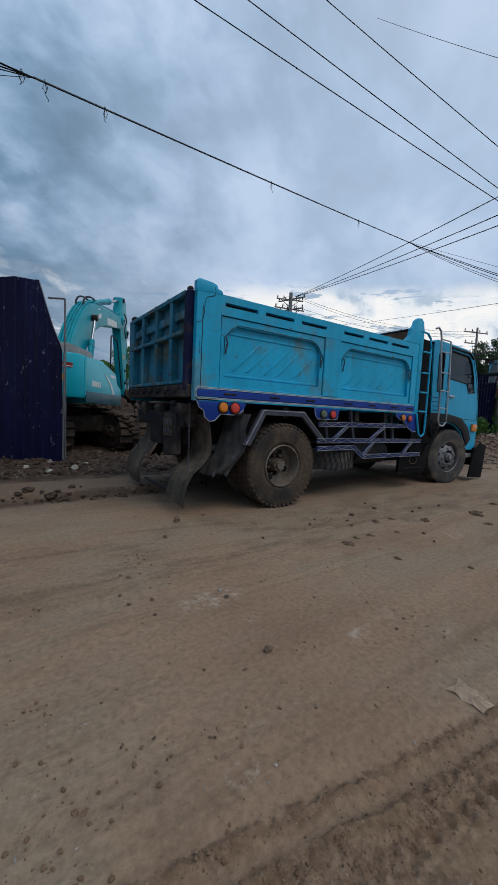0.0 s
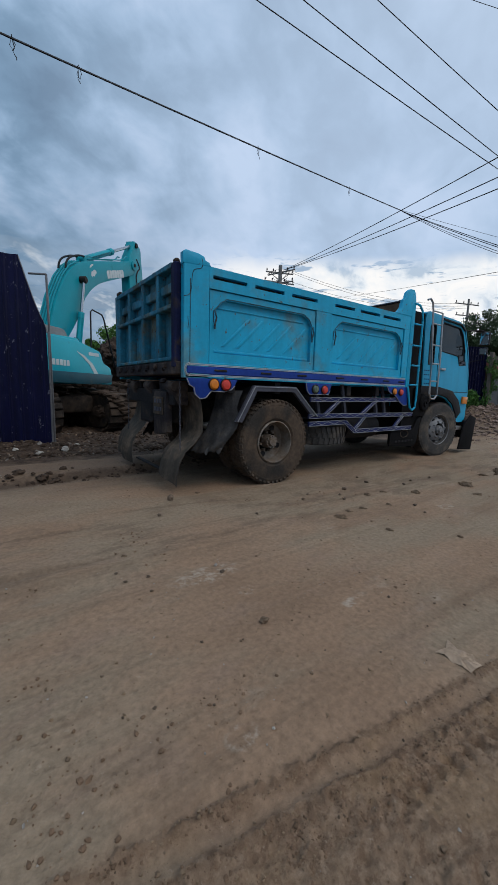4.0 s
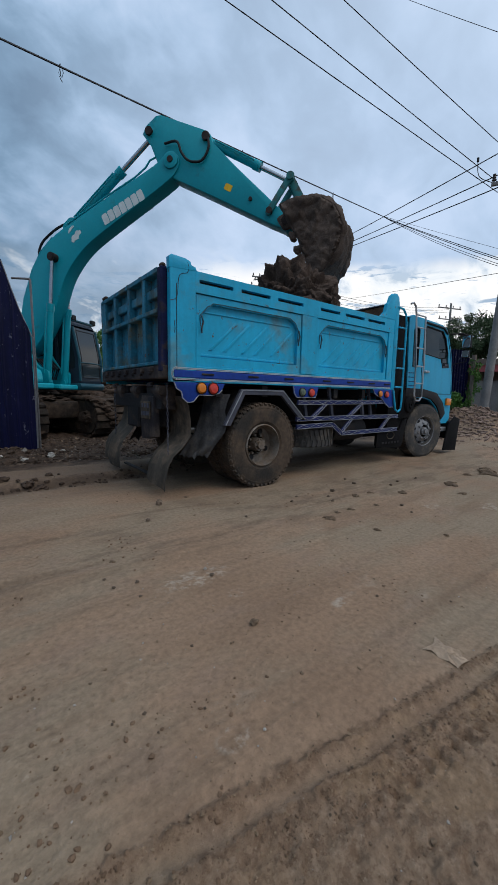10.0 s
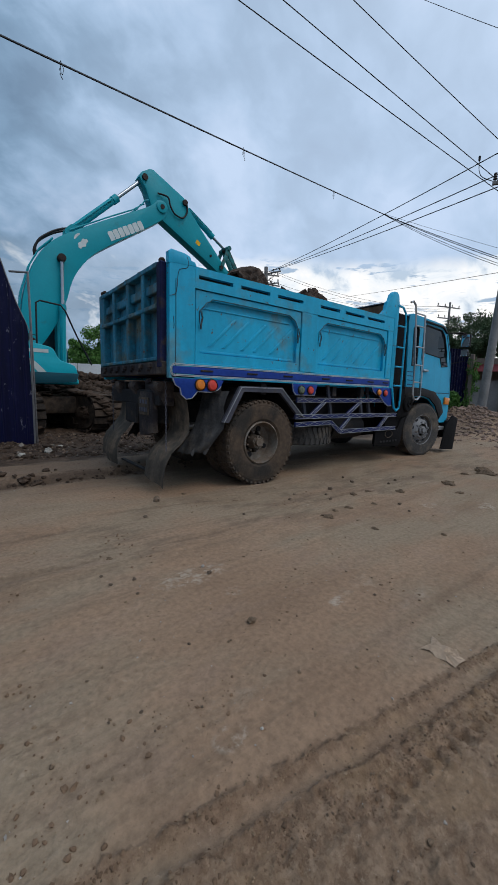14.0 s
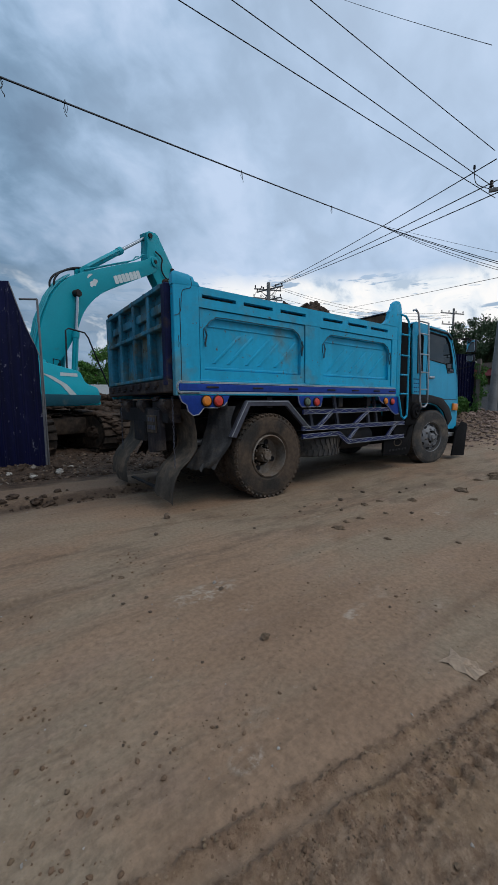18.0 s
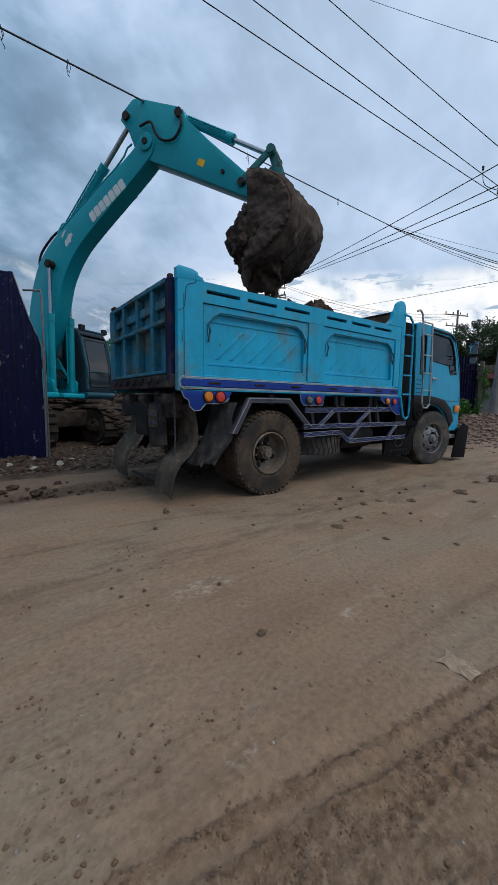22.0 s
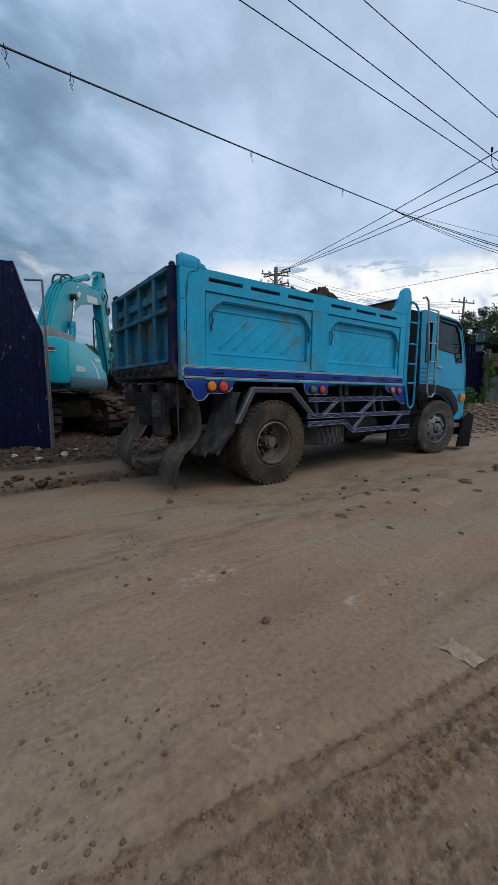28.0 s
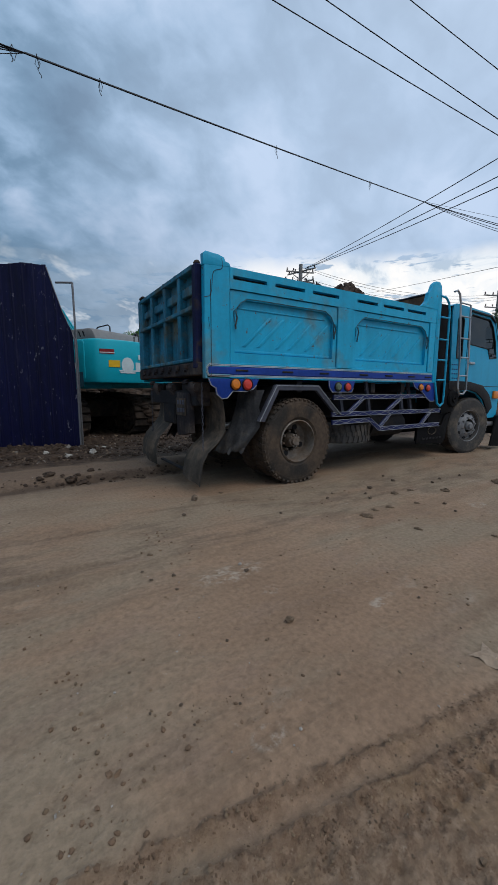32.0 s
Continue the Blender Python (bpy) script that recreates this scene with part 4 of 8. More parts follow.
def truck_bed():
    t = 0.055
    bm = BM()
    box(bm, 0.03, 4.2, 0.08, W - 0.08, 1.36, 1.44)
    part("bed_floor", bm, M["sill"], TR)
    zt = 2.465
    P1, P2 = (0.315, 1.915), (2.235, 3.96)
    for near in (True, False):
        def Y(v, near=near):
            return v if near else W - v
        bm = BM()

        def slab(x0, x1, y0, y1, z0, z1, bev=0.006):
            a, b = sorted((Y(y0), Y(y1)))
            box(bm, x0, x1, a, b, z0, z1, bev)

        slab(0.0, 0.302, 0.0, 0.075, 1.29, zt + 0.005)
        slab(1.925, 2.225, 0.0, 0.07, 1.45, 2.245)
        slab(3.97, 4.12, 0.0, 0.07, 1.45, 2.245)
        slab(0.3, 4.12, 0.002, 0.07, 2.247, 2.346, 0)
        slab(0.3, 4.12, 0.002, 0.07, 2.387, zt, 0)
        xs = [(0.3, 0.345), (0.79, 0.905), (1.35, 1.48), (1.93, 2.275), (2.69, 2.82), (3.28, 3.375), (3.83, 4.12)]
        for a, c in xs:
            slab(a, c, 0.002, 0.07, 2.346, 2.387, 0)
        wall = part("side_wall", bm, M["bed_blue"], TR, "pressed steel bed side in scuffed light blue")
        # dark sheet behind the slots, put there for the shade inside them
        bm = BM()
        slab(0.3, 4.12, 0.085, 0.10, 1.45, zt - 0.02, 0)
        part("liner", bm, M["sill"], wall, "dark sheet standing in for the shade inside the slots")
        # raised rear post cap and front wing
        for nm, prof in (("post_cap", [(-0.01, 2.44), (-0.012, 2.55), (0.02, 2.575), (0.17, 2.565), (0.235, 2.545), (0.25, 2.51), (0.295, 2.50), (0.315, 2.462)]),
                         ("front_wing", [(3.66, 2.462), (3.76, 2.50), (3.84, 2.57), (3.87, 2.69), (3.93, 2.73), (3.97, 2.83), (4.05, 2.885), (4.14, 2.89), (4.20, 2.84), (4.235, 2.70), (4.23, 1.30), (4.125, 1.30), (4.12, 2.46)])):
            bm = BM()
            a, c = sorted((Y(-0.004), Y(0.066)))
            prism(bm, prof, a, c, "xz", 0.008)
            part(nm, bm, M["bed_blue"], wall)
        for pts, r in (([(0.072, 2.30), (0.072, 1.8), (0.07, 1.31)], 0.0035), (curve_line([(0.20, 2.53), (0.22, 2.47), (0.20, 2.42), (0.14, 2.41), (0.095, 2.38), (0.088, 2.22), (0.07, 2.14), (-0.002, 2.12)]), 0.003), ([(0.045, 1.92), (0.052, 1.84), (0.046, 1.80)], 0.003)):
            bm = BM()
            tube(bm, [(u, Y(-0.003), v) for u, v in pts], r, 5)
            part("seam", bm, M["sill"], wall, "rusted open seam in the rear post")
        # drop panels with pressed frames and slanting ribs
        for x0, x1 in (P1, P2):
            bm = BM()
            e0, e1 = x0 + 0.055, x1 - 0.06
            inner = [(e0, 1.575), (e0, 2.02), (e0 + 0.09, 2.11), (e0 + 0.16, 2.155), (e1 - 0.15, 2.155), (e1 - 0.06, 2.11), (e1, 2.03), (e1, 1.575)]
            outer = [(x0, 1.47), (x0, 2.238), (x1, 2.238), (x1, 1.47)]
            holed(bm, outer, [inner], 0.018, 0.05)
            back = [bm.verts.new((u, 0.062, v)) for u, v in inner]
            bm.faces.new(back)
            span = e1 - e0
            ribs_of = []
            n = 3
            for k in range(n):
                c = e0 + span * (0.08 + 0.31 * k)
                d = span * 0.30
                for shift in (0.0, span * 0.13):
                    q = [(c + shift, 1.66), (c + shift + 0.05, 1.66), (c + shift + d * 0.8 + 0.05, 2.0), (c + shift + d * 0.8, 2.0)]
                    if q[2][0] < e1 - 0.03:
                        ribs_of.append(q)
            ribs_of.append([(e0 + 0.02, 1.585), (e1 - 0.02, 1.585), (e1 - 0.02, 1.615), (e0 + 0.02, 1.615)])
            ribs_of.append([(e0 + 0.06, 2.06), (e1 - 0.10, 2.06), (e1 - 0.10, 2.075), (e0 + 0.06, 2.075)])
            if not near:
                bm.transform(Matrix.Translation((0, W, 0)) @ Matrix.Diagonal((1, -1, 1, 1)))
            panel = part("drop_panel", bm, M["bed_blue"], TR, "pressed drop panel of the bed side")
            for q in ribs_of:
                bm = BM()
                a, c = sorted((Y(0.051), Y(0.066)))
                prism(bm, q, a, c, "xz", 0.0065)
                part("pressed_rib", bm, M["bed_blue"], panel)
            # rolled lip over the recess, with its hooked ends; dark tone carries its shadow
            bm = BM()
            lip = [(e0 - 0.005, 1.90), (e0 - 0.01, 2.02), (e0 + 0.085, 2.12), (e0 + 0.155, 2.168), (e1 - 0.15, 2.168), (e1 - 0.05, 2.115), (e1 + 0.008, 2.03), (e1 + 0.005, 1.86)]
            fine = [p for a, b in zip(lip, lip[1:]) for p in ((a[0] + (b[0] - a[0]) * k / 8, a[1] + (b[1] - a[1]) * k / 8) for k in range(8))]
            tube(bm, [(u + 0.004 * noise.noise(Vector((u * 19, v * 19, 1))), Y(0.0155), v + 0.007 * noise.noise(Vector((u * 17, v * 17, 5)))) for u, v in fine], 0.006, 6)
            part("rolled_lip", bm, M["edge_rust"], wall, "worn lip of the pressed panel, darkened for its shadow line")
            for hx in (e0, e1):
                bm = BM()
                tube(bm, [(hx, Y(-0.005), 2.02), (hx + 0.015, Y(-0.012), 1.95), (hx - 0.006, Y(-0.012), 1.87), (hx + 0.005, Y(0.0), 1.83)], 0.011, 6)
                part("latch", bm, M["edge_rust"], wall, "dark hooked panel latch")
        # blue lower band with white coach lines
        bm = BM()
        a, c = sorted((Y(-0.006), Y(0.075)))
        box(bm, 0.03, 4.12, a, c, 1.335, 1.425, 0.012)
        band = part("band", bm, M["navy"], wall, "dark-blue lower band with white lines")
        for z in (1.318, 1.331, 1.431, 1.444):
            bm = BM()
            a, c = sorted((Y(-0.004), Y(0.06)))
            box(bm, 0.06, 4.10, a, c, z - 0.0035, z + 0.0035)
            part("coach_line", bm, M["white_line"], band)
        for r in (0.057, 0.070):
            bm = BM()
            tube(bm, [(0.075 - r * math.cos(q), Y(-0.0055), 1.381 + r * math.sin(q)) for q in np.linspace(-1.5, 1.5, 11)], 0.0035, 5)
            part("coach_line", bm, M["white_line"], band)
        bm = BM()
        a, c = sorted((Y(0.0), Y(0.07)))
        box(bm, 0.02, 4.125, a, c, 1.296, 1.334, 0.004)
        box(bm, 0.302, 4.125, a, c, 1.426, 1.468, 0.004)
        part("lower_rail", bm, M["bed_blue"], wall)
        for x in (0.45, 1.1, 1.7, 2.45, 3.0, 3.55, 3.98):
            bm = BM()
            a, c = sorted((Y(-0.02), Y(0.0)))
            box(bm, x - 0.08, x + 0.08, a, c, 1.375, 1.395, 0.004)
            part("tie_hook", bm, M["chassis"], band)
    # headboard with its blunt top
    bm = BM()
    box(bm, 4.12, 4.2, 0.07, W - 0.07, 1.4, 2.73, 0.01)
    for y in (0.5, 1.0, 1.5, 2.0):
        box(bm, 4.2, 4.27, y - 0.04, y + 0.04, 1.4, 2.72)
    head = part("headboard", bm, M["rust_board"], TR, "rusty brown headboard with a pale top rail")
    bm = BM()
    box(bm, 4.10, 4.22, 0.08, W - 0.08, 2.732, 2.755, 0.006)
    part("top_rail", bm, M["fender"], head)
    # tailgate: frame, pockets, sill
    bm = BM()
    box(bm, 0.035, 0.055, 0.1, W - 0.1, 1.48, 2.46)
    gate = part("tailgate", bm, M["tail_blue"], TR, "ribbed steel tailgate stained with mud")
    ribs = (0.30, 0.60, 1.09, 1.62, 2.10)
    for k, y in enumerate(ribs[1:]):
        bm = BM()
        w = 0.045 if k < 3 else 0.06
        box(bm, -0.05, 0.04, y - w, y + w, 1.485, 2.45, 0.008)
        part("rib", bm, M["tail_blue"], gate)
    for z, w, d in ((2.455, 0.028, -0.06), (2.04, 0.024, -0.065), (2.25, 0.05, -0.02), (1.495, 0.02, -0.06)):
        bm = BM()
        box(bm, d, 0.042, 0.2, W - 0.12, z - w, z + w, 0.008)
        part("rail", bm, M["tail_blue"], gate)
    bm = BM()
    box(bm, -0.062, 0.04, 0.085, 0.185, 1.40, 2.47, 0.01)
    part("corner_post", bm, M["navy_dull"], gate, "dark-blue corner post of the tailgate")
    bm = BM()
    box(bm, -0.045, 0.04, 2.14, W - 0.01, 1.32, 2.49, 0.01)
    part("corner_post", bm, M["tail_blue"], gate)
    bm = BM()
    box(bm, -0.055, 0.05, 0.08, W - 0.02, 1.325, 1.47, 0.012)
    sill = part("sill", bm, M["sill"], gate, "rusty dark tail sill with hinge bolts")
    for k in range(7):
        y = 0.35 + 0.27 * k
        bm = BM()
        box(bm, -0.09, -0.05, y - 0.03, y + 0.03, 1.40, 1.45, 0.008)
        cyl(bm, (-0.085, y + 0.05, 1.38), (-0.05, y + 0.05, 1.38), 0.014, None, 8)
        part("hinge", bm, M["sill"], sill)
    for k, (y, z) in enumerate(((0.18, 2.5), (0.78, 2.49), (1.2, 2.49), (2.15, 2.53), (2.22, 2.53))):
        bm = BM()
        bmesh.ops.create_icosphere(bm, subdivisions=2, radius=0.035, matrix=Matrix.Translation((0.0, y, z)) @ Matrix.Diagonal((1, 1.3, 0.9, 1)))
        part("mud_lump", bm, M["soil"], gate)
    for y in (0.45, 1.7):
        bm = BM()
        for k in range(8):
            cyl(bm, (-0.02, y + 0.012 * k, 1.26 - 0.02 * (k % 2)), (-0.02, y + 0.012 * k + 0.01, 1.27), 0.03, None, 8)
        part("gate_latch", bm, M["sill"], TR)


truck_bed()


def truck_lights():
    def bracket(prof, lamps):
        bm = BM()
        prism(bm, prof, -0.012, 0.012, "xz", 0.003)
        plate = part("lamp_bracket", bm, M["navy"], TR, "dark-blue painted lamp bracket edged in white")
        bm = BM()
        tube(bm, [(u, -0.014, v) for u, v in prof[:-1]], 0.006, 6)
        part("edge_line", bm, M["worn_line"], plate)
        for x, z, r, mt in lamps:
            bm = BM()
            lathe(bm, [(0.001, -0.052), (r * 0.7, -0.048), (r * 0.95, -0.03), (r, -0.012), (0.001, -0.012)], (x, 0, z), 20)
            lamp = part("lamp", bm, M[mt], plate, {"amber": "amber turn lamp", "red_lens": "red tail lamp", "green_lens": "dull round lamp"}[mt])
            bm = BM()
            lathe(bm, [(r, -0.034), (r * 1.1, -0.03), (r * 1.12, -0.01), (r, -0.01)], (x, 0, z), 20)
            part("bezel", bm, M["black"], lamp)

    bracket([(0.03, 1.29), (0.06, 1.22), (0.115, 1.19), (0.13, 1.12), (0.19, 1.07), (0.26, 1.08), (0.33, 1.155), (0.5, 1.15), (0.6, 1.18), (0.64, 1.22), (0.68, 1.29)], [(0.36, 1.23, 0.062, "amber"), (0.515, 1.228, 0.065, "red_lens")])
    bracket([(1.78, 1.295), (1.80, 1.20), (1.85, 1.145), (2.22, 1.145), (2.25, 1.20), (2.28, 1.295)], [(1.95, 1.215, 0.058, "green_lens"), (2.13, 1.212, 0.058, "red_lens")])
    bracket([(3.6, 1.295), (3.64, 1.23), (3.72, 1.19), (3.85, 1.15), (3.96, 1.06), (4.10, 0.99), (4.2, 1.0), (4.2, 1.295)], [(3.79, 1.22, 0.055, "amber"), (3.98, 1.212, 0.055, "red_lens")])


truck_lights()


def truck_guards():
    # rear wheel arch in bent strip
    for side in (0, 1):
        def Y(a, b, side=side):
            return (a, b) if side == 0 else (W - b, W - a)
        out = [(0.68, 0.80), (0.93, 1.235), (1.62, 1.235), (2.06, 0.83)]
        inn = [(1.97, 0.82), (1.585, 1.165), (0.985, 1.165), (0.775, 0.79)]
        bm = BM()
        prism(bm, out + inn, *Y(0.0, 0.05), "xz", 0.006)
        arch = part("wheel_arch", bm, M["fender"], TR, "bent grey wheel arch edged in white")
        bm = BM()
        prism(bm, [(0.70, 0.81), (0.945, 1.225), (1.61, 1.225), (2.04, 0.83), (2.035, 0.81), (1.60, 1.205), (0.96, 1.205), (0.715, 0.80)], *Y(0.05, 0.62), "xz")
        part("arch_top", bm, M["chassis"], arch)
        bm = BM()
        tube(bm, [(u, Y(-0.006, 0)[0] if side == 0 else W + 0.006, v) for u, v in ((0.70, 0.80), (0.945, 1.22), (1.61, 1.22), (2.04, 0.835))], 0.006, 6)
        part("edge_line", bm, M["worn_line"], arch)
        # crumpled splash plate behind the wheel
        bm = BM()
        # rows from the arch down: height, inner and outer edge
        rows = [(1.17, 0.56, 0.80), (1.08, 0.55, 0.76), (0.97, 0.53, 0.72), (0.88, 0.50, 0.735), (0.80, 0.46, 0.745), (0.72, 0.42, 0.72), (0.64, 0.37, 0.66), (0.56, 0.32, 0.61), (0.49, 0.27, 0.555), (0.44, 0.24, 0.50)]
        cols = 17
        grid = []
        for i, (v, u0, u1) in enumerate(rows):
            line = []
            for k in range(cols):
                f = k / (cols - 1)
                low = i / (len(rows) - 1)
                fold = 0.05 * math.sin(7.5 * f + 0.9 * i) * low + 0.018 * math.sin(21 * f - 1.7 * i) * low
                q = math.hypot((f - 0.35) * 1.2, (low - 0.55) * 1.5)
                ringed = 0.010 * math.sin(46 * q) * math.exp(-(q / 0.38) ** 2)
                yy = 0.05 + 0.22 * (1 - f) ** 1.6 + 0.7 * fold + ringed
                tear = 0.05 * noise.noise(Vector((f * 6.0, 3.0, side))) - (0.03 if k % 5 == 2 else 0.0) if i == len(rows) - 1 else 0.0
                line.append(bm.verts.new((u0 + (u1 - u0) * f + 0.35 * fold * (0 < k < cols - 1), yy if side == 0 else W - yy, v + tear)))
            grid.append(line)
        for i in range(len(rows) - 1):
            for k in range(cols - 1):
                bm.faces.new((grid[i][k], grid[i][k + 1], grid[i + 1][k + 1], grid[i + 1][k]))
        bmesh.ops.solidify(bm, geom=bm.faces[:], thickness=0.010)
        plate = part("splash_plate", bm, M["sheet_dark"], arch, "torn and buckled dark splash plate", 50)
        # long curved mud flap
        bm = BM()
        a, c = (0.02, 0.55) if side == 0 else (1.46, 2.12)
        prof = [(0.17, 1.14), (0.225, 1.03), (0.25, 0.86), (0.25, 0.70), (0.15, 0.575), (0.03, 0.48), (-0.04, 0.36), (-0.075, 0.22), (-0.085, 0.10)] if side == 0 else [(0.20, 1.14), (0.21, 1.0), (0.20, 0.86), (0.16, 0.74), (0.06, 0.62), (-0.04, 0.52), (-0.10, 0.40), (-0.12, 0.26), (-0.11, 0.12)]
        fine = []
        for i in range(len(prof) - 1):
            for s in (0, 0.5):
                fine.append((prof[i][0] * (1 - s) + prof[i + 1][0] * s, prof[i][1] * (1 - s) + prof[i + 1][1] * s))
        fine.append(prof[-1])
        cols = 7
        grid = []
        for i, (u, v) in enumerate(fine):
            f = i / (len(fine) - 1)
            grid.append([bm.verts.new((u + 0.025 * f * math.sin(k * 1.1 + 2 * side), a + (c - a) * k / (cols - 1) + 0.03 * f * math.sin(2.0 + f * 3), v + (0.09 * (k / (cols - 1)) ** 1.5 if f > 0.95 else 0))) for k in range(cols)])
        for i in range(len(fine) - 1):
            for k in range(cols - 1):
                bm.faces.new((grid[i][k], grid[i][k + 1], grid[i + 1][k + 1], grid[i + 1][k]))
        bmesh.ops.solidify(bm, geom=bm.faces[:], thickness=0.014)
        flap = part("mud_flap", bm, M["flap"], TR, "long curled dark-grey rubber mud flap", 60)
        bm = BM()
        yc = 0.14 if side == 0 else 1.92
        top, low = Vector((0.02, yc, 1.28)), Vector((-0.01, yc - 0.08, 0.50))
        n = 20
        for k in range(n):
            p = top.lerp(low, (k + 0.5) / n) + Vector((0.0, 0, 0))
            ring = []
            for j in range(9):
                an = 2 * math.pi * j / 8
                u, v = 0.009 * math.cos(an), 0.024 * math.sin(an)
                ring.append(p + (Vector((0, u, v)) if k % 2 else Vector((u, 0, v))))
            tube(bm, ring, 0.0032, 5)
        part("chain", bm, M["fender"], flap, "slack dull steel chain")
    bm = BM()
    box(bm, -0.02, 0.03, 0.50, 1.50, 0.17, 0.195, 0.006)
    part("cross_slat", bm, M["chassis"], TR, "muddy slat tied between the mud flaps")
    bm = BM()
    tube(bm, [(-0.10, 0.62, 0.38), (0.02, 1.14, 0.33), (-0.06, 1.68, 0.36)], 0.008, 6)
    part("rope", bm, M["flap"], TR)

    # side guard in painted strip with white zigzag
    def strip(x0, z0, x1, z1, w=0.032):
        d = Vector((x1 - x0, 0, z1 - z0))
        nrm = Vector((-d.z, 0, d.x)).normalized() * w
        bm = BM()
        prism(bm, [(x0 - nrm.x, z0 - nrm.z), (x1 - nrm.x, z1 - nrm.z), (x1 + nrm.x, z1 + nrm.z), (x0 + nrm.x, z0 + nrm.z)], 0.0, 0.035, "xz", 0.004)
        bar = part("guard_bar", bm, M["guard"], TR, "dark-blue guard bar with white zigzag lines")
        n = max(2, int(d.length / 0.12))
        bm = BM()
        pts = []
        for k in range(n + 1):
            q = Vector((x0, -0.004, z0)) + d * (k / n) + nrm * (0.62 if k % 2 else -0.62)
            pts.append((q.x, -0.004, q.z))
        tube(bm, pts, 0.003, 4)
        for s in (-0.92, 0.92):
            tube(bm, [(x0 + nrm.x * s, -0.003, z0 + nrm.z * s), (x1 + nrm.x * s, -0.003, z1 + nrm.z * s)], 0.0035, 4)
        part("zigzag", bm, M["worn_line"], bar)

    strip(1.90, 1.075, 3.97, 1.085)
    strip(1.88, 0.845, 4.42, 0.835)
    strip(1.89, 0.735, 2.64, 0.745)
    strip(2.64, 0.745, 2.86, 0.60)
    strip(2.86, 0.60, 4.42, 0.60)
    strip(2.20, 0.86, 2.48, 1.06, 0.024)
    strip(3.02, 0.86, 3.36, 1.07, 0.024)
    strip(2.86, 0.62, 3.10, 0.82, 0.024)
    strip(3.90, 0.62, 4.14, 0.82, 0.024)
    for x in (2.05, 2.62, 3.4, 3.62):
        bm = BM()
        prism(bm, [(x, 1.30), (x + 0.05, 1.30), (x + 0.16, 0.85), (x + 0.11, 0.85)], 0.10, 0.14, "xz")
        part("guard_bracket", bm, M["fender"], TR)
    # spare wheel slung flat under the frame
    bm = tyre_mesh((0, 0, 0), 0.54, 0.29, 40, 0.016)
    bm.transform(Matrix.Translation((2.50, 0.58, 0.545)) @ Matrix.Rotation(radians(90), 4, "X"))
    spare = part("spare_tyre", bm, M["rubber_front"], TR, "worn spare tyre slung flat under the frame", 40)
    bm = BM()
    cyl(bm, (2.50, 0.58, 0.46), (2.50, 0.58, 0.64), 0.24, None, 24)
    part("rim", bm, M["chassis"], spare)
    # black front-wheel splash board
    bm = BM()
    prism(bm, [(3.86, 0.29), (4.62, 0.24), (4.70, 0.32), (4.80, 0.80), (4.66, 0.74), (4.56, 0.57), (3.88, 0.57)], 0.04, 0.07, "xz", 0.01)
    board = part("splash_board", bm, M["deep_black"], TR, "black rubber splash board with faded emblem")
    bm = BM()
    lathe(bm, [(0.105, 0.036), (0.12, 0.030), (0.12, 0.04), (0.105, 0.04)], (0, 0, 0), 28)
    bm.transform(Matrix.Translation((4.28, 0.0, 0.49)) @ Matrix.Diagonal((1.0, 1, 0.55, 1)))
    part("emblem", bm, M["flap"], board)
    for k in range(6):
        bm = BM()
        box(bm, 4.02 + 0.095 * k, 4.08 + 0.095 * k, 0.032, 0.042, 0.345, 0.375)
        part("bar", bm, M["chassis"], board)


truck_guards()


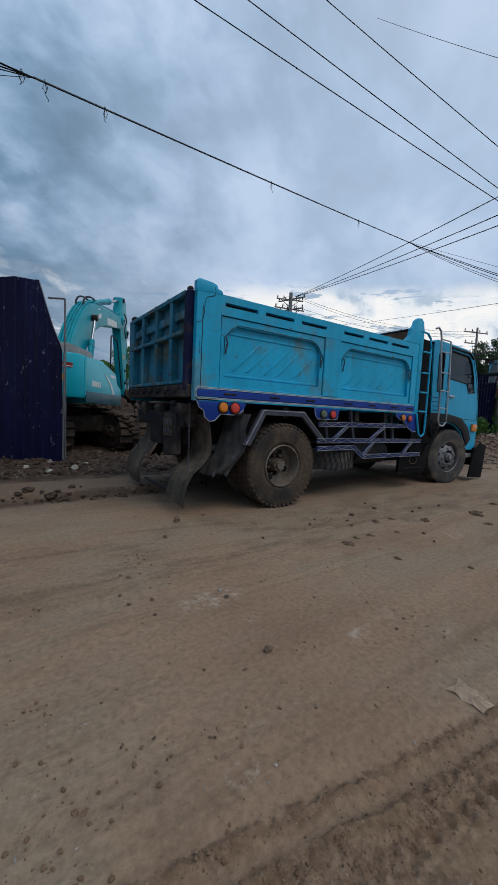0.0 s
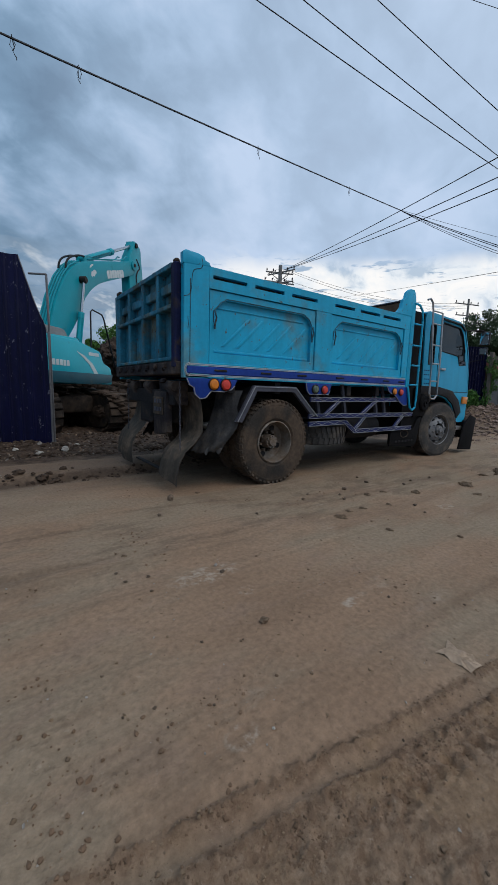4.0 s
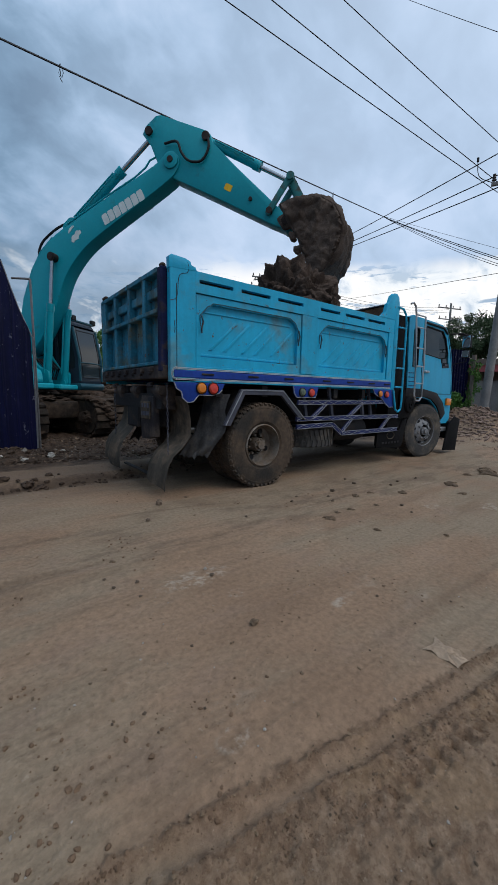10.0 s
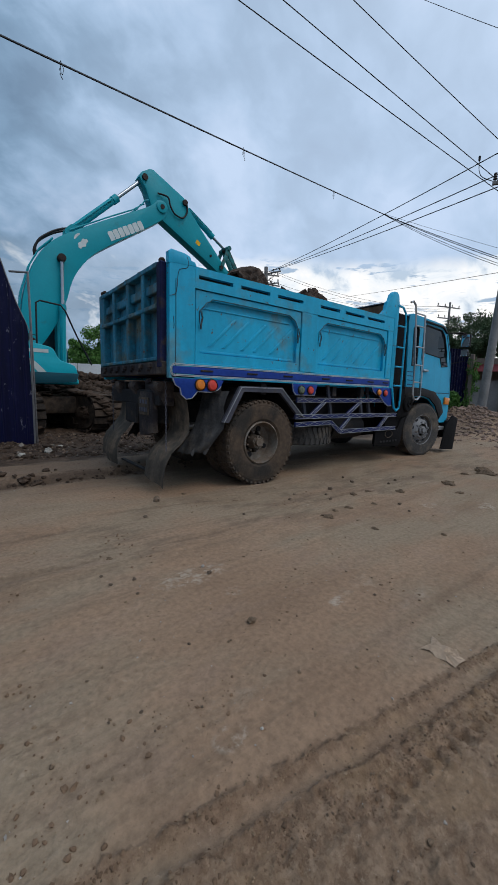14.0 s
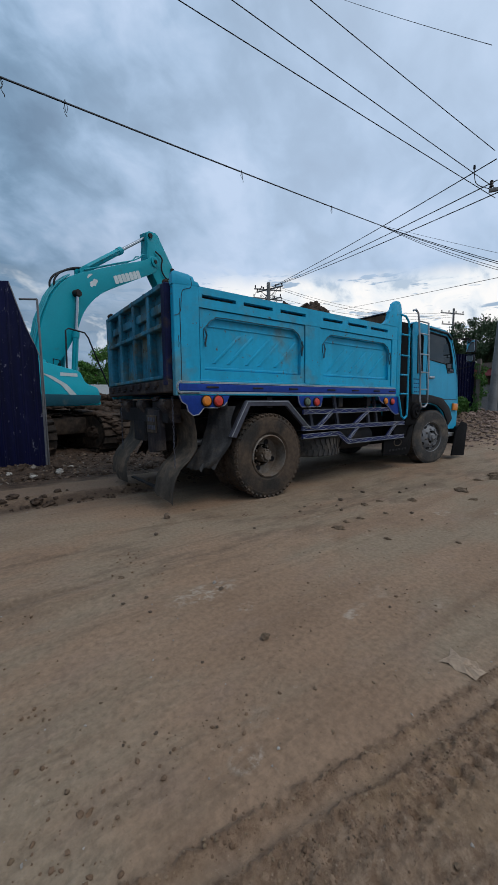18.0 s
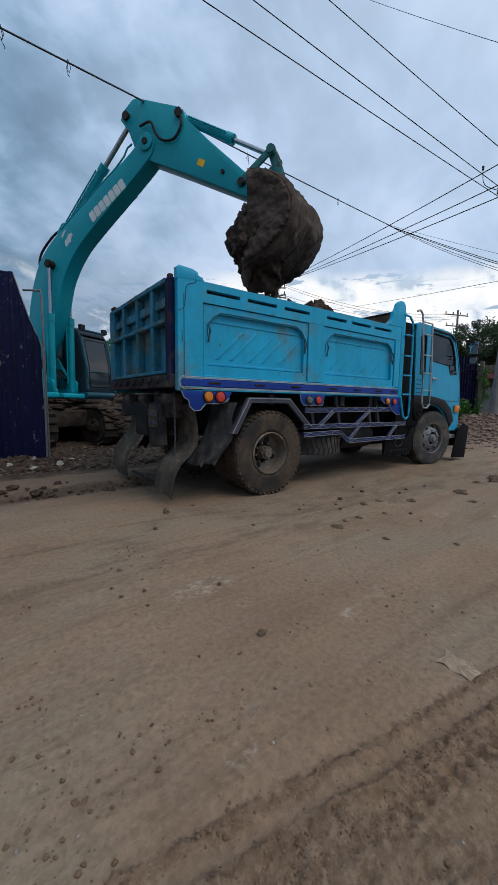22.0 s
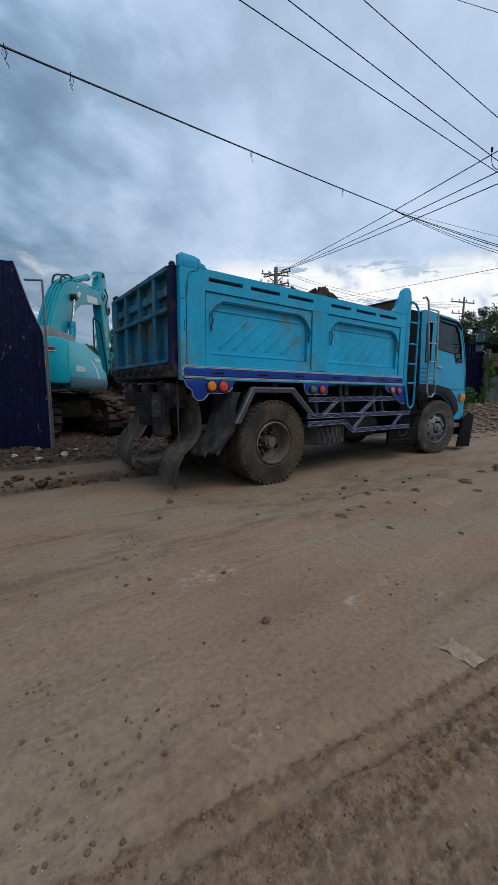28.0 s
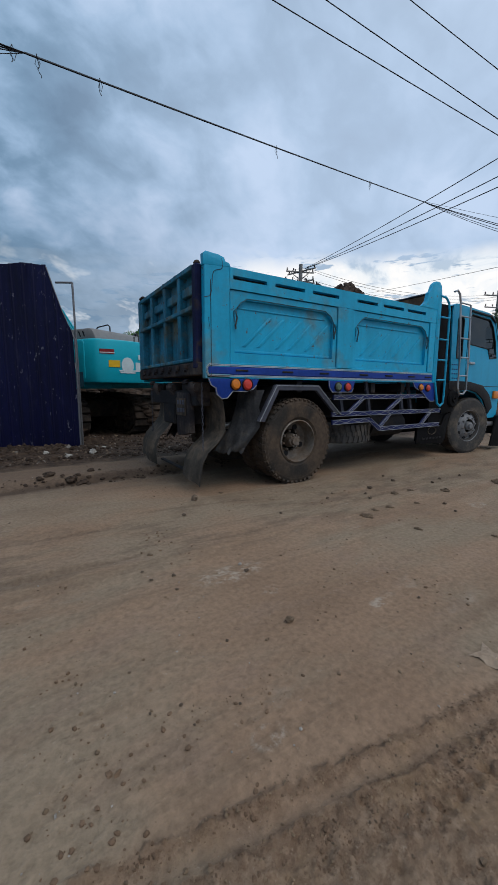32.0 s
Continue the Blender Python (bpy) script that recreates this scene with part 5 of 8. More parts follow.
def truck_cab():
    before = set(TR.children)
    y0, y1 = 0.05, 2.23
    arch = [(4.78, 1.18), (4.86, 1.14), (5.08, 1.16), (5.32, 1.17), (5.58, 1.12), (5.80, 0.99), (5.93, 0.82), (5.97, 0.66)]
    side = [(4.74, 1.22)] + arch + [(6.33, 0.66), (6.40, 0.75), (6.42, 1.22), (6.36, 1.72), (6.27, 2.05), (6.08, 2.44), (5.98, 2.52), (5.80, 2.56), (4.77, 2.60), (4.68, 2.56), (4.66, 2.45)]
    rear_win = [(4.86, 1.72), (4.84, 2.36), (4.88, 2.40), (4.99, 2.40), (5.02, 2.36), (5.03, 1.72)]
    front_win = [(5.24, 1.98), (5.22, 2.42), (5.26, 2.47), (5.86, 2.44), (5.99, 2.33), (6.12, 2.05), (6.19, 1.78), (5.95, 1.76), (5.86, 1.93)]
    for y, d in ((y0, 0.03), (y1, -0.03)):
        bm = BM()
        holed(bm, side, [rear_win, front_win], y, d)
        part("cab_side", bm, M["cab_blue"], TR, "light-blue cab side with door")
    bm = BM()
    top = [(6.42, 1.22), (6.36, 1.72), (6.27, 2.05), (6.08, 2.44), (5.98, 2.52), (5.80, 2.56), (4.77, 2.60), (4.68, 2.56), (4.66, 2.45), (4.74, 1.22), (4.74, 0.95)]
    ra = [bm.verts.new((u, y0 + 0.004, v)) for u, v in top]
    rb = [bm.verts.new((u, y1 - 0.004, v)) for u, v in top]
    for i in range(len(top) - 1):
        if i in (1, 2):
            continue
        bm.faces.new((ra[i], ra[i + 1], rb[i + 1], rb[i]))
    front_low = [(6.42, 1.22), (6.40, 0.66)]
    fa = [bm.verts.new((u, y0 + 0.004, v)) for u, v in front_low]
    fb = [bm.verts.new((u, y1 - 0.004, v)) for u, v in front_low]
    bm.faces.new((fa[0], fa[1], fb[1], fb[0]))
    bmesh.ops.solidify(bm, geom=bm.faces[:], thickness=0.02)
    part("cab_shell", bm, M["cab_blue"], TR)
    bm = BM()
    ws = [(6.355, 1.72), (6.265, 2.05), (6.08, 2.43)]
    va = [bm.verts.new((u, y0 + 0.05, v)) for u, v in ws]
    vb = [bm.verts.new((u, y1 - 0.05, v)) for u, v in ws]
    for i in range(2):
        bm.faces.new((va[i], va[i + 1], vb[i + 1], vb[i]))
    part("windscreen", bm, M["tint_glass"], TR)
    bm = BM()
    box(bm, 4.7, 6.3, y0 + 0.04, y1 - 0.04, 1.18, 1.24)
    part("cab_floor", bm, M["black"], TR)
    for y in (0.35, 1.35):
        bm = BM()
        box(bm, 4.95, 5.5, y, y + 0.55, 1.24, 1.55, 0.05, 2)
        box(bm, 4.85, 5.02, y, y + 0.55, 1.5, 2.25, 0.05, 2)
        part("seat", bm, M["black"], TR)
    bm = BM()
    box(bm, 6.0, 6.3, y0 + 0.06, y1 - 0.06, 1.24, 1.75, 0.05, 2)
    part("dashboard", bm, M["black"], TR)
    for y in (y0 + 0.014, y1 - 0.014):
        for nm, win in (("quarter_glass", rear_win), ("door_glass", front_win)):
            bm = BM()
            vs = [bm.verts.new((u, y, v)) for u, v in win]
            bm.faces.new(vs)
            part(nm, bm, M["tint_glass"], TR, "dark tinted side glass")
            bm = BM()
            loop = win + win[:1]
            tube(bm, [(u, y - 0.012 if y < 1 else y + 0.012, v) for u, v in loop], 0.013, 6)
            part("window_seal", bm, M["black"], TR)
    # door: shut line, handle, pillar
    y = y0
    bm = BM()
    gap = [(5.18, 2.52), (5.17, 1.70), (5.20, 1.26), (5.85, 1.25), (6.38, 1.25), (6.33, 1.74), (6.22, 2.06), (6.05, 2.40), (5.92, 2.50), (5.18, 2.52)]
    tube(bm, [(u, y - 0.001, v) for u, v in gap], 0.0065, 5)
    part("door_gap", bm, M["black"], TR)
    bm = BM()
    box(bm, 5.26, 5.42, y - 0.035, y - 0.005, 1.635, 1.675, 0.008)
    part("door_handle", bm, M["steel"], TR, "silver door handle")
    bm = BM()
    prism(bm, [(6.02, 1.80), (6.17, 1.80), (6.15, 1.84), (6.02, 1.84)], y - 0.008, y - 0.002, "xz")
    part("window_badge", bm, M["fender"], TR)
    bm = BM()
    prism(bm, [(5.20, 2.54), (5.86, 2.52), (6.04, 2.42), (6.02, 2.40), (5.85, 2.49), (5.20, 2.51)], y - 0.035, y + 0.0, "xz", 0.004)
    part("rain_guard", bm, M["black"], TR)
    # faded lettering on the rear quarter, a few rows of small bars
    for r in range(4):
        for k in range(4):
            bm = BM()
            xx = 4.74 + 0.065 * k + 0.01 * r
            box(bm, xx, xx + 0.045, y - 0.004, y - 0.001, 1.60 - 0.075 * r, 1.616 - 0.075 * r)
            part("bar", bm, M["guard"], TR)
    # black wheel-arch band
    bm = BM()
    band = [(4.66, 1.34), (5.3, 1.33), (5.75, 1.27), (6.02, 1.10), (6.13, 0.93), (6.16, 0.86)] + [(6.02, 0.74)] + [(5.95, 0.84), (5.81, 1.01), (5.58, 1.135), (5.32, 1.185), (5.08, 1.175), (4.86, 1.155), (4.66, 1.20)]
    prism(bm, band, y - 0.03, y + 0.0, "xz", 0.008)
    part("arch_band", bm, M["chassis"], TR, "black plastic wheel-arch band")
    bm = BM()
    tube(bm, [(5.98, y + 0.02, 0.7)] + [(5.42 + 0.66 * math.cos(a), y + 0.06, FZ + 0.66 * math.sin(a)) for a in np.linspace(0.25, 2.6, 14)], 0.03, 8)
    part("arch_lining", bm, M["black"], TR)
    # indicator, step, bumper
    bm = BM()
    prism(bm, [(6.16, 1.03), (6.34, 1.02), (6.36, 1.16), (6.17, 1.17)], y - 0.045, y - 0.005, "xz", 0.01)
    part("indicator", bm, M["amber"], TR, "orange corner indicator")
    bm = BM()
    box(bm, 6.05, 6.36, y - 0.01, 0.4, 0.50, 0.58, 0.012)
    part("cab_step", bm, M["steel"], TR)
    bm = BM()
    box(bm, 6.30, 6.62, -0.02, W + 0.02, 0.34, 0.70, 0.04, 2)
    part("bumper", bm, M["deep_black"], TR)
    bm = BM()
    prism(bm, [(6.10, 0.12), (6.64, 0.08), (6.74, 0.74), (6.50, 0.80), (6.26, 0.62)], -0.03, 0.0, "xz", 0.008)
    part("front_flap", bm, M["deep_black"], TR, "black rubber flap at the bumper corner")
    # mirrors on their arms
    bm = BM()
    tube(bm, [(6.12, 0.04, 2.42), (6.30, -0.14, 2.44), (6.42, -0.18, 2.38), (6.42, -0.18, 1.9), (6.34, 0.04, 1.85)], 0.012, 6)
    arm = part("mirror_arm", bm, M["black"], TR)
    for z0, z1, y0m, y1m in ((2.16, 2.42, -0.26, -0.08), (1.98, 2.12, -0.24, -0.09)):
        bm = BM()
        box(bm, 6.39, 6.45, y0m, y1m, z0, z1, 0.022, 2)
        m = part("mirror", bm, M["black"], arm)
        bm = BM()
        box(bm, 6.382, 6.389, y0m + 0.015, y1m - 0.015, z0 + 0.015, z1 - 0.015, 0.002)
        part("mirror_glass", bm, M["mirror_glass"], m, "small silver mirror glass")
    bm = BM()
    tube(bm, [(6.10, 0.06, 2.50), (6.34, -0.02, 2.60), (6.46, -0.05, 2.52)], 0.010, 6)
    lathe(bm, [(0.001, -0.03), (0.08, -0.02), (0.10, 0.0), (0.001, 0.012)], (6.46, -0.05, 2.45), 20, "x")
    part("round_mirror", bm, M["black"], TR, "round kerb mirror on a bent arm")
    longer = Matrix.Translation((2.0, 0, 1.2)) @ Matrix.Diagonal((1.055, 1, 1.035, 1)) @ Matrix.Translation((-2.0, 0, -1.2))
    for ob in set(TR.children) - before:
        for o in (ob, *ob.children_recursive):
            o.data.transform(longer)
    # two pipe ladders
    bm = BM()
    ya = -0.035
    tube(bm, [(4.16, 0.02, 2.70), (4.30, ya, 2.66), (4.39, ya, 2.58), (4.42, ya, 2.42), (4.43, ya, 1.08), (4.41, ya, 0.96), (4.33, ya, 0.91), (4.25, ya, 0.96), (4.22, ya, 1.06), (4.15, ya, 1.30)], 0.018, 8)
    lad = part("bed_ladder", bm, M["bed_blue"], TR, "blue pipe ladder up to the bed")
    for z in (2.35, 2.0, 1.67, 1.345):
        bm = BM()
        tube(bm, [(4.20, ya, z), (4.43, ya, z)], 0.015, 8)
        part("rung", bm, M["bed_blue"], lad)
    bm = BM()
    ya = -0.05
    tube(bm, [(4.50, ya, 2.78), (4.58, ya, 2.81), (4.66, ya, 2.76), (4.70, ya, 2.62), (4.80, ya, 1.75), (4.83, ya, 1.20), (4.87, ya, 1.12), (5.00, ya, 1.11), (5.08, ya, 1.18), (5.09, ya, 1.75), (5.02, ya, 2.63)], 0.017, 8)
    lad = part("cab_ladder", bm, M["steel"], TR, "bare steel pipe ladder on the cab side")
    for x, z in ((4.70, 2.63), (4.73, 2.42), (4.77, 2.06), (4.80, 1.74), (4.82, 1.43)):
        bm = BM()
        tube(bm, [(x, ya, z), (x + 0.30 - 0.012 * (2.63 - z), ya, z)], 0.013, 8)
        part("rung", bm, M["steel"], lad)
    # dark stack and pipes behind the cab
    bm = BM()
    cyl(bm, (4.42, 0.35, 1.1), (4.42, 0.35, 2.3), 0.11, None, 16)
    tube(bm, [(4.42, 0.2, 1.0), (4.48, 0.16, 1.35), (4.44, 0.2, 1.7)], 0.06, 10)
    part("air_intake", bm, M["black"], TR)
    # black sheet added for the deep shade in the gap before the cab
    bm = BM()
    box(bm, 4.20, 4.76, 0.075, 0.10, 0.60, 2.60, 0.006)
    part("gap_cover", bm, M["deep_black"], TR, "black sheet standing in for the deep shade between bed and cab")
    bm = BM()
    lathe(bm, [(0.02, -0.05), (0.06, -0.055), (0.07, -0.035), (0.13, -0.03), (0.15, -0.01), (0.15, 0.12), (0.02, 0.12)], (4.80, 0.02, 1.03), 24)
    part("air_filter", bm, M["deep_black"], TR, "round black air filter behind the front wheel")
    bm = BM()
    prism(bm, [(4.50, 0.78), (4.86, 0.80), (4.98, 1.16), (4.86, 1.30), (4.50, 1.30)], 0.03, 0.06, "xz", 0.008)
    part("inner_guard", bm, M["deep_black"], TR)


truck_cab()


# ---- the excavator ----
EX, EY, EZ = -0.302, 7.697, 0.05
FOOT_X, FOOT_Z = 0.0, 2.181          # boom foot pin, from the swing centre on the yard
BOOM = 5.69
PIN_E, PIN_C = (2.22, 0.81), (3.03, 1.11)          # on the boom: lift cylinder, arm cylinder
PIN_D, PIN_G, PIN_L, PIN_A = (-0.768, 0.342), (0.523, 0.715), (2.52, -0.06), (2.95, -0.11)   # on the arm
BASE_H = (0.74, 1.34)                # lift cylinder foot
EXC = thing("excavator", (EX, EY, EZ), "teal tracked excavator loading mud, muddy crawler tracks", "excavator")
HOME.pop(EXC.name)


def ex_part(name, bm, material, label="", parent=None, smooth=35):
    return part(name, bm, material, parent or EXC, label, smooth)


def build_tracks():
    yaw = radians(-75)
    turn = Matrix.Rotation(yaw, 4, "Z")
    for s in (-1, 1):
        bm = BM()
        L, r, yc, w = 1.62, 0.46, s * 1.02, 0.45
        path = []
        for k in range(9):
            a = math.pi / 2 + math.pi * k / 8
            path.append((-L + r * math.cos(a), r + r * math.sin(a)))
        for k in range(9):
            a = -math.pi / 2 + math.pi * k / 8
            path.append((L + r * math.cos(a), r + r * math.sin(a)))
        inner = [(u * 0.97, 0.46 + (v - 0.46) * 0.9) for u, v in path]
        prism(bm, inner, yc - w * 0.96, yc + w * 0.96, "xz")
        bm.transform(turn)
        belt = ex_part("crawler_track", bm, M["track"], "crawler track packed with mud")
        # shoes round the belt
        loop = []
        for (u, v), (p, q) in zip(path, path[1:] + path[:1]):
            n = max(1, int(math.hypot(p - u, q - v) / 0.17))
            for k in range(n):
                loop.append((u + (p - u) * k / n, v + (q - v) * k / n, math.atan2(q - v, p - u)))
        rng = random.Random(61 + s)
        for u, v, a in loop:
            bm = BM()
            a += rng.uniform(-0.07, 0.07)
            box(bm, -0.082, 0.082, -w, w, -0.035 - rng.uniform(0, 0.015), 0.02, 0.01)
            box(bm, -0.07, -0.045, -w * 0.97, w * 0.97, -0.05, -0.03)
            bm.transform(turn @ Matrix.Translation((u, yc, v)) @ Matrix.Rotation(-a, 4, "Y"))
            part("shoe", bm, M["track"], belt)
        for k in range(7):
            bm = BM()
            x = -1.4 + 0.466 * k
            cyl(bm, (x, yc - w * 1.0, 0.2), (x, yc + w * 1.0, 0.2), 0.13, None, 14)
            bm.transform(turn)
            part("track_roller", bm, M["track"], belt)
    bm = BM()
    box(bm, -1.2, 1.2, -0.85, 0.85, 0.42, 0.86, 0.08, 2)
    cyl(bm, (0, 0, 0.8), (0, 0, 1.04), 0.65, None, 28)
    bm.transform(turn)
    ex_part("undercarriage", bm, M["track"])


build_tracks()


def rounded(pts, r, n=4):
    """The polygon with its corners rounded by about r."""
    out = []
    m = len(pts)
    for i in range(m):
        p = Vector(pts[i])
        a = (Vector(pts[i - 1]) - p)
        b = (Vector(pts[(i + 1) % m]) - p)
        ra, rb = min(r, a.length * 0.45), min(r, b.length * 0.45)
        pa, pb = p + a.normalized() * ra, p + b.normalized() * rb
        for k in range(n + 1):
            t = k / n
            q = pa * (1 - t) ** 2 + p * 2 * t * (1 - t) + pb * t ** 2
            out.append((q.x, q.y))
    return out


def build_upper():
    bm = BM()
    box(bm, -1.9, 0.86, -1.36, -0.2, 1.0, 1.14, 0.03)
    box(bm, -1.9, 1.02, -0.21, 0.47, 0.99, 1.12, 0.03)
    box(bm, -1.9, -0.46, 0.46, 1.36, 0.98, 1.14, 0.03)
    upper = ex_part("upper_body", bm, M["teal_body"], "teal upper body with rounded counterweight")
    bm = BM()
    prism(bm, rounded([(-0.46, 0.98), (-0.46, 1.17), (1.08, 1.17), (1.12, 1.08), (1.05, 0.98)], 0.04), 0.475, 1.50, "xz", 0.012)
    part("cab_base", bm, M["slate_teal"], upper, "dark slate base under the operator cab")
    # counterweight, bowed to the rear
    bm = BM()
    plan = [(-1.95, -1.36)] + [(-2.1 - 0.62 * math.cos(a), 1.36 * math.sin(a)) for a in np.linspace(-1.30, 1.30, 17)] + [(-1.95, 1.36)]
    prism(bm, plan, 1.10, 2.06, "xy", 0.06)
    part("counterweight", bm, M["teal_body"], upper, "rounded teal counterweight")

    def rear_x(y):
        return -2.1 - 0.62 * math.sqrt(max(0.0, 1 - (y / 1.36) ** 2))

    def on_rear(name, yc, zc, w, h, mt, proud=0.012, n=6, shape="box"):
        bm = BM()
        if shape == "disc":
            ring = [(yc + w / 2 * math.cos(a), zc + h / 2 * math.sin(a)) for a in np.linspace(0, 2 * math.pi, 25)[:-1]]
        else:
            ring = [(yc - w / 2 + w * k / n, zc - h / 2) for k in range(n + 1)] + [(yc + w / 2 - w * k / n, zc + h / 2) for k in range(n + 1)]
        front = [bm.verts.new((rear_x(y) - proud, y, z)) for y, z in ring]
        back = [bm.verts.new((rear_x(y) + 0.02, y, z)) for y, z in ring]
        m = len(ring)
        bm.faces.new(front)
        for i in range(m):
            bm.faces.new((front[i], front[(i + 1) % m], back[(i + 1) % m], back[i]))
        return part(name, bm, mt, upper)

    for s in (-1, 1):
        on_rear("tail_light", s * 1.10, 1.79, 0.25, 0.10, M["old_red"])
        on_rear("light_stripe", s * 1.10, 1.765, 0.26, 0.018, M["decal"], proud=0.016)
        on_rear("reflector_plate", s * 0.97, 1.53, 0.22, 0.15, M["yellow"])
    on_rear("emblem_disc", 0.68, 1.50, 0.29, 0.36, M["decal"], shape="disc")
    on_rear("emblem_base", 0.68, 1.345, 0.36, 0.035, M["decal"])
    on_rear("emblem_base", 0.68, 1.385, 0.40, 0.03, M["decal"], proud=0.010)
    on_rear("emblem_disc", -0.68, 1.50, 0.29, 0.36, M["decal"], shape="disc")
    on_rear("emblem_base", -0.68, 1.345, 0.36, 0.035, M["decal"])
    for k in range(7):
        on_rear("letter_block", 0.42 - 0.14 * k, 1.475, 0.118, 0.21, M["decal"], n=2)
    on_rear("owner_plate", 0.0, 1.70, 0.80, 0.11, M["decal"])
    for k in range(9):
        on_rear("bar", 0.10 - 0.05 * k, 1.70, 0.03, 0.06, M["slate"], proud=0.016, n=2)
    # engine hood and its grey vented lid
    bm = BM()
    prism(bm, rounded([(-2.1, 1.14), (-2.1, 2.05), (-0.5, 2.10), (-0.5, 1.14)], 0.12), -1.3, 1.3, "xz", 0.03)
    part("engine_hood", bm, M["teal_body"], upper)
    bm = BM()
    prism(bm, rounded([(-2.3, 2.02), (-2.15, 2.30), (-0.7, 2.30), (-0.5, 2.03)], 0.1), -1.05, 1.22, "xz", 0.04)
    part("hood_lid", bm, M["hood_grey"], upper, "grey vented engine lid")
    for k in range(10):
        bm = BM()
        box(bm, -2.0 + 0.06 * k, -1.97 + 0.06 * k, 0.35, 0.95, 2.292, 2.308)
        part("vent_slot", bm, M["black"], upper)
    for k in range(9):
        bm = BM()
        x = -1.95 + 0.13 * k
        prism(bm, [(x, 2.12), (x + 0.04, 2.12), (x + 0.09, 2.24), (x + 0.05, 2.24)], 1.216, 1.226, "xz")
        part("vent_slot", bm, M["black"], upper)
    bm = BM()
    tube(bm, [(-1.6, -0.6, 2.05), (-1.6, -0.6, 2.28), (-1.64, -0.6, 2.37), (-1.74, -0.6, 2.40)], 0.055, 12)
    part("exhaust_stub", bm, M["black"], upper, "black exhaust stub")
    bm = BM()
    tube(bm, [(-2.35, 0.15, 2.05), (-2.35, 0.15, 2.22), (-2.35, 0.0, 2.24), (-2.35, 0.0, 2.05)], 0.015, 6)
    part("lifting_eye", bm, M["black"], upper)
    # right flank: pump bay, tank, step at the front
    bm = BM()
    prism(bm, rounded([(-2.05, 1.14), (-2.05, 2.04), (-0.6, 2.02), (0.30, 1.86), (0.42, 1.58), (0.80, 1.46), (0.86, 1.14)], 0.1), -1.37, -0.55, "xz", 0.03)
    part("right_flank", bm, M["teal_body"], upper)
    bm = BM()
    prism(bm, [(-2.0, 1.27), (0.86, 1.27), (0.80, 1.06), (-0.2, 0.99), (-2.0, 1.02)], -1.380, -1.345, "xz", 0.006)
    part("skirt", bm, M["slate_teal"], upper)
    bm = BM()
    band = [(-0.75, 1.78), (-0.45, 1.70), (-0.1, 1.52), (0.12, 1.30), (0.2, 1.20), (0.02, 1.20), (-0.08, 1.32), (-0.25, 1.50), (-0.5, 1.65)]
    prism(bm, band, -1.378, -1.368, "xz")
    part("swoosh", bm, M["decal"], upper)
    for x0, x1, z0, z1 in ((-1.62, -1.52, 1.40, 1.53), (-1.49, -1.39, 1.40, 1.53), (-1.36, -1.27, 1.40, 1.53), (-1.24, -1.15, 1.40, 1.53), (-1.12, -1.03, 1.40, 1.53), (-0.25, 0.2, 1.72, 1.80)):
        bm = BM()
        box(bm, x0, x1, -1.378, -1.366, z0, z1)
        part("letter_block", bm, M["decal"], upper)
    # left flank behind the cab, with louvres
    bm = BM()
    prism(bm, rounded([(-2.05, 1.14), (-2.05, 2.04), (-0.45, 2.02), (-0.45, 1.14)], 0.1), 0.45, 1.37, "xz", 0.03)
    part("left_flank", bm, M["teal_body"], upper)
    for r in range(2):
        for k in range(7):
            bm = BM()
            x, z = -1.85 + 0.12 * k, 1.86 - 0.26 * r
            prism(bm, [(x, z - 0.08), (x + 0.03, z - 0.08), (x + 0.09, z + 0.06), (x + 0.06, z + 0.06)], 1.366, 1.376, "xz")
            part("louvre", bm, M["black"], upper)
    for k in range(5):
        bm = BM()
        x = -1.80 + 0.13 * k
        box(bm, x, x + 0.10, 1.366, 1.378, 1.42, 1.55)
        part("letter_block", bm, M["decal"], upper)
    bm = BM()
    box(bm, -2.0, -0.5, 1.36, 1.378, 1.02, 1.34, 0.004)
    part("skirt", bm, M["slate_teal"], upper)
    # handrail along the right flank
    bm = BM()
    tube(bm, [(1.2, -1.28, 1.50), (0.85, -1.3, 2.2), (0.62, -1.3, 2.74), (0.52, -1.3, 2.86), (0.08, -1.3, 2.90), (0.0, -1.3, 2.84), (-0.02, -1.3, 1.90)], 0.02, 8)
    part("handrail", bm, M["black"], upper, "black tubular handrail")
    bm = BM()
    tube(bm, [(0.05, -0.9, 1.95), (0.05, -0.9, 2.15), (-0.12, -0.9, 2.17), (-0.14, -0.9, 1.95)], 0.016, 6)
    part("grab_rail", bm, M["black"], upper)
    # boom foot cheeks and lift cylinder feet
    for y in (-0.36, 0.36):
        bm = BM()
        prism(bm, rounded([(-0.45, 1.12), (-0.18, 2.08), (0.18, 2.08), (0.55, 1.55), (0.85, 1.45), (0.85, 1.12)], 0.08), y - 0.04, y + 0.04, "xz", 0.01)
        part("boom_cheek", bm, M["teal"], upper)
    bm = BM()
    for k in range(8):
        y = -0.24 + 0.07 * k
        tube(bm, [(0.5, y, 1.25), (0.62, y, 1.5 + 0.03 * (k % 3)), (0.4, y, 1.75), (0.15, y, 1.7)], 0.022, 6)
    part("hydraulic_hose", bm, M["black"], upper)
    for ob in (upper, *upper.children):
        ob.data.transform(Matrix.Translation((0, 0, 0.16)))
    return upper


UPPER = build_upper()


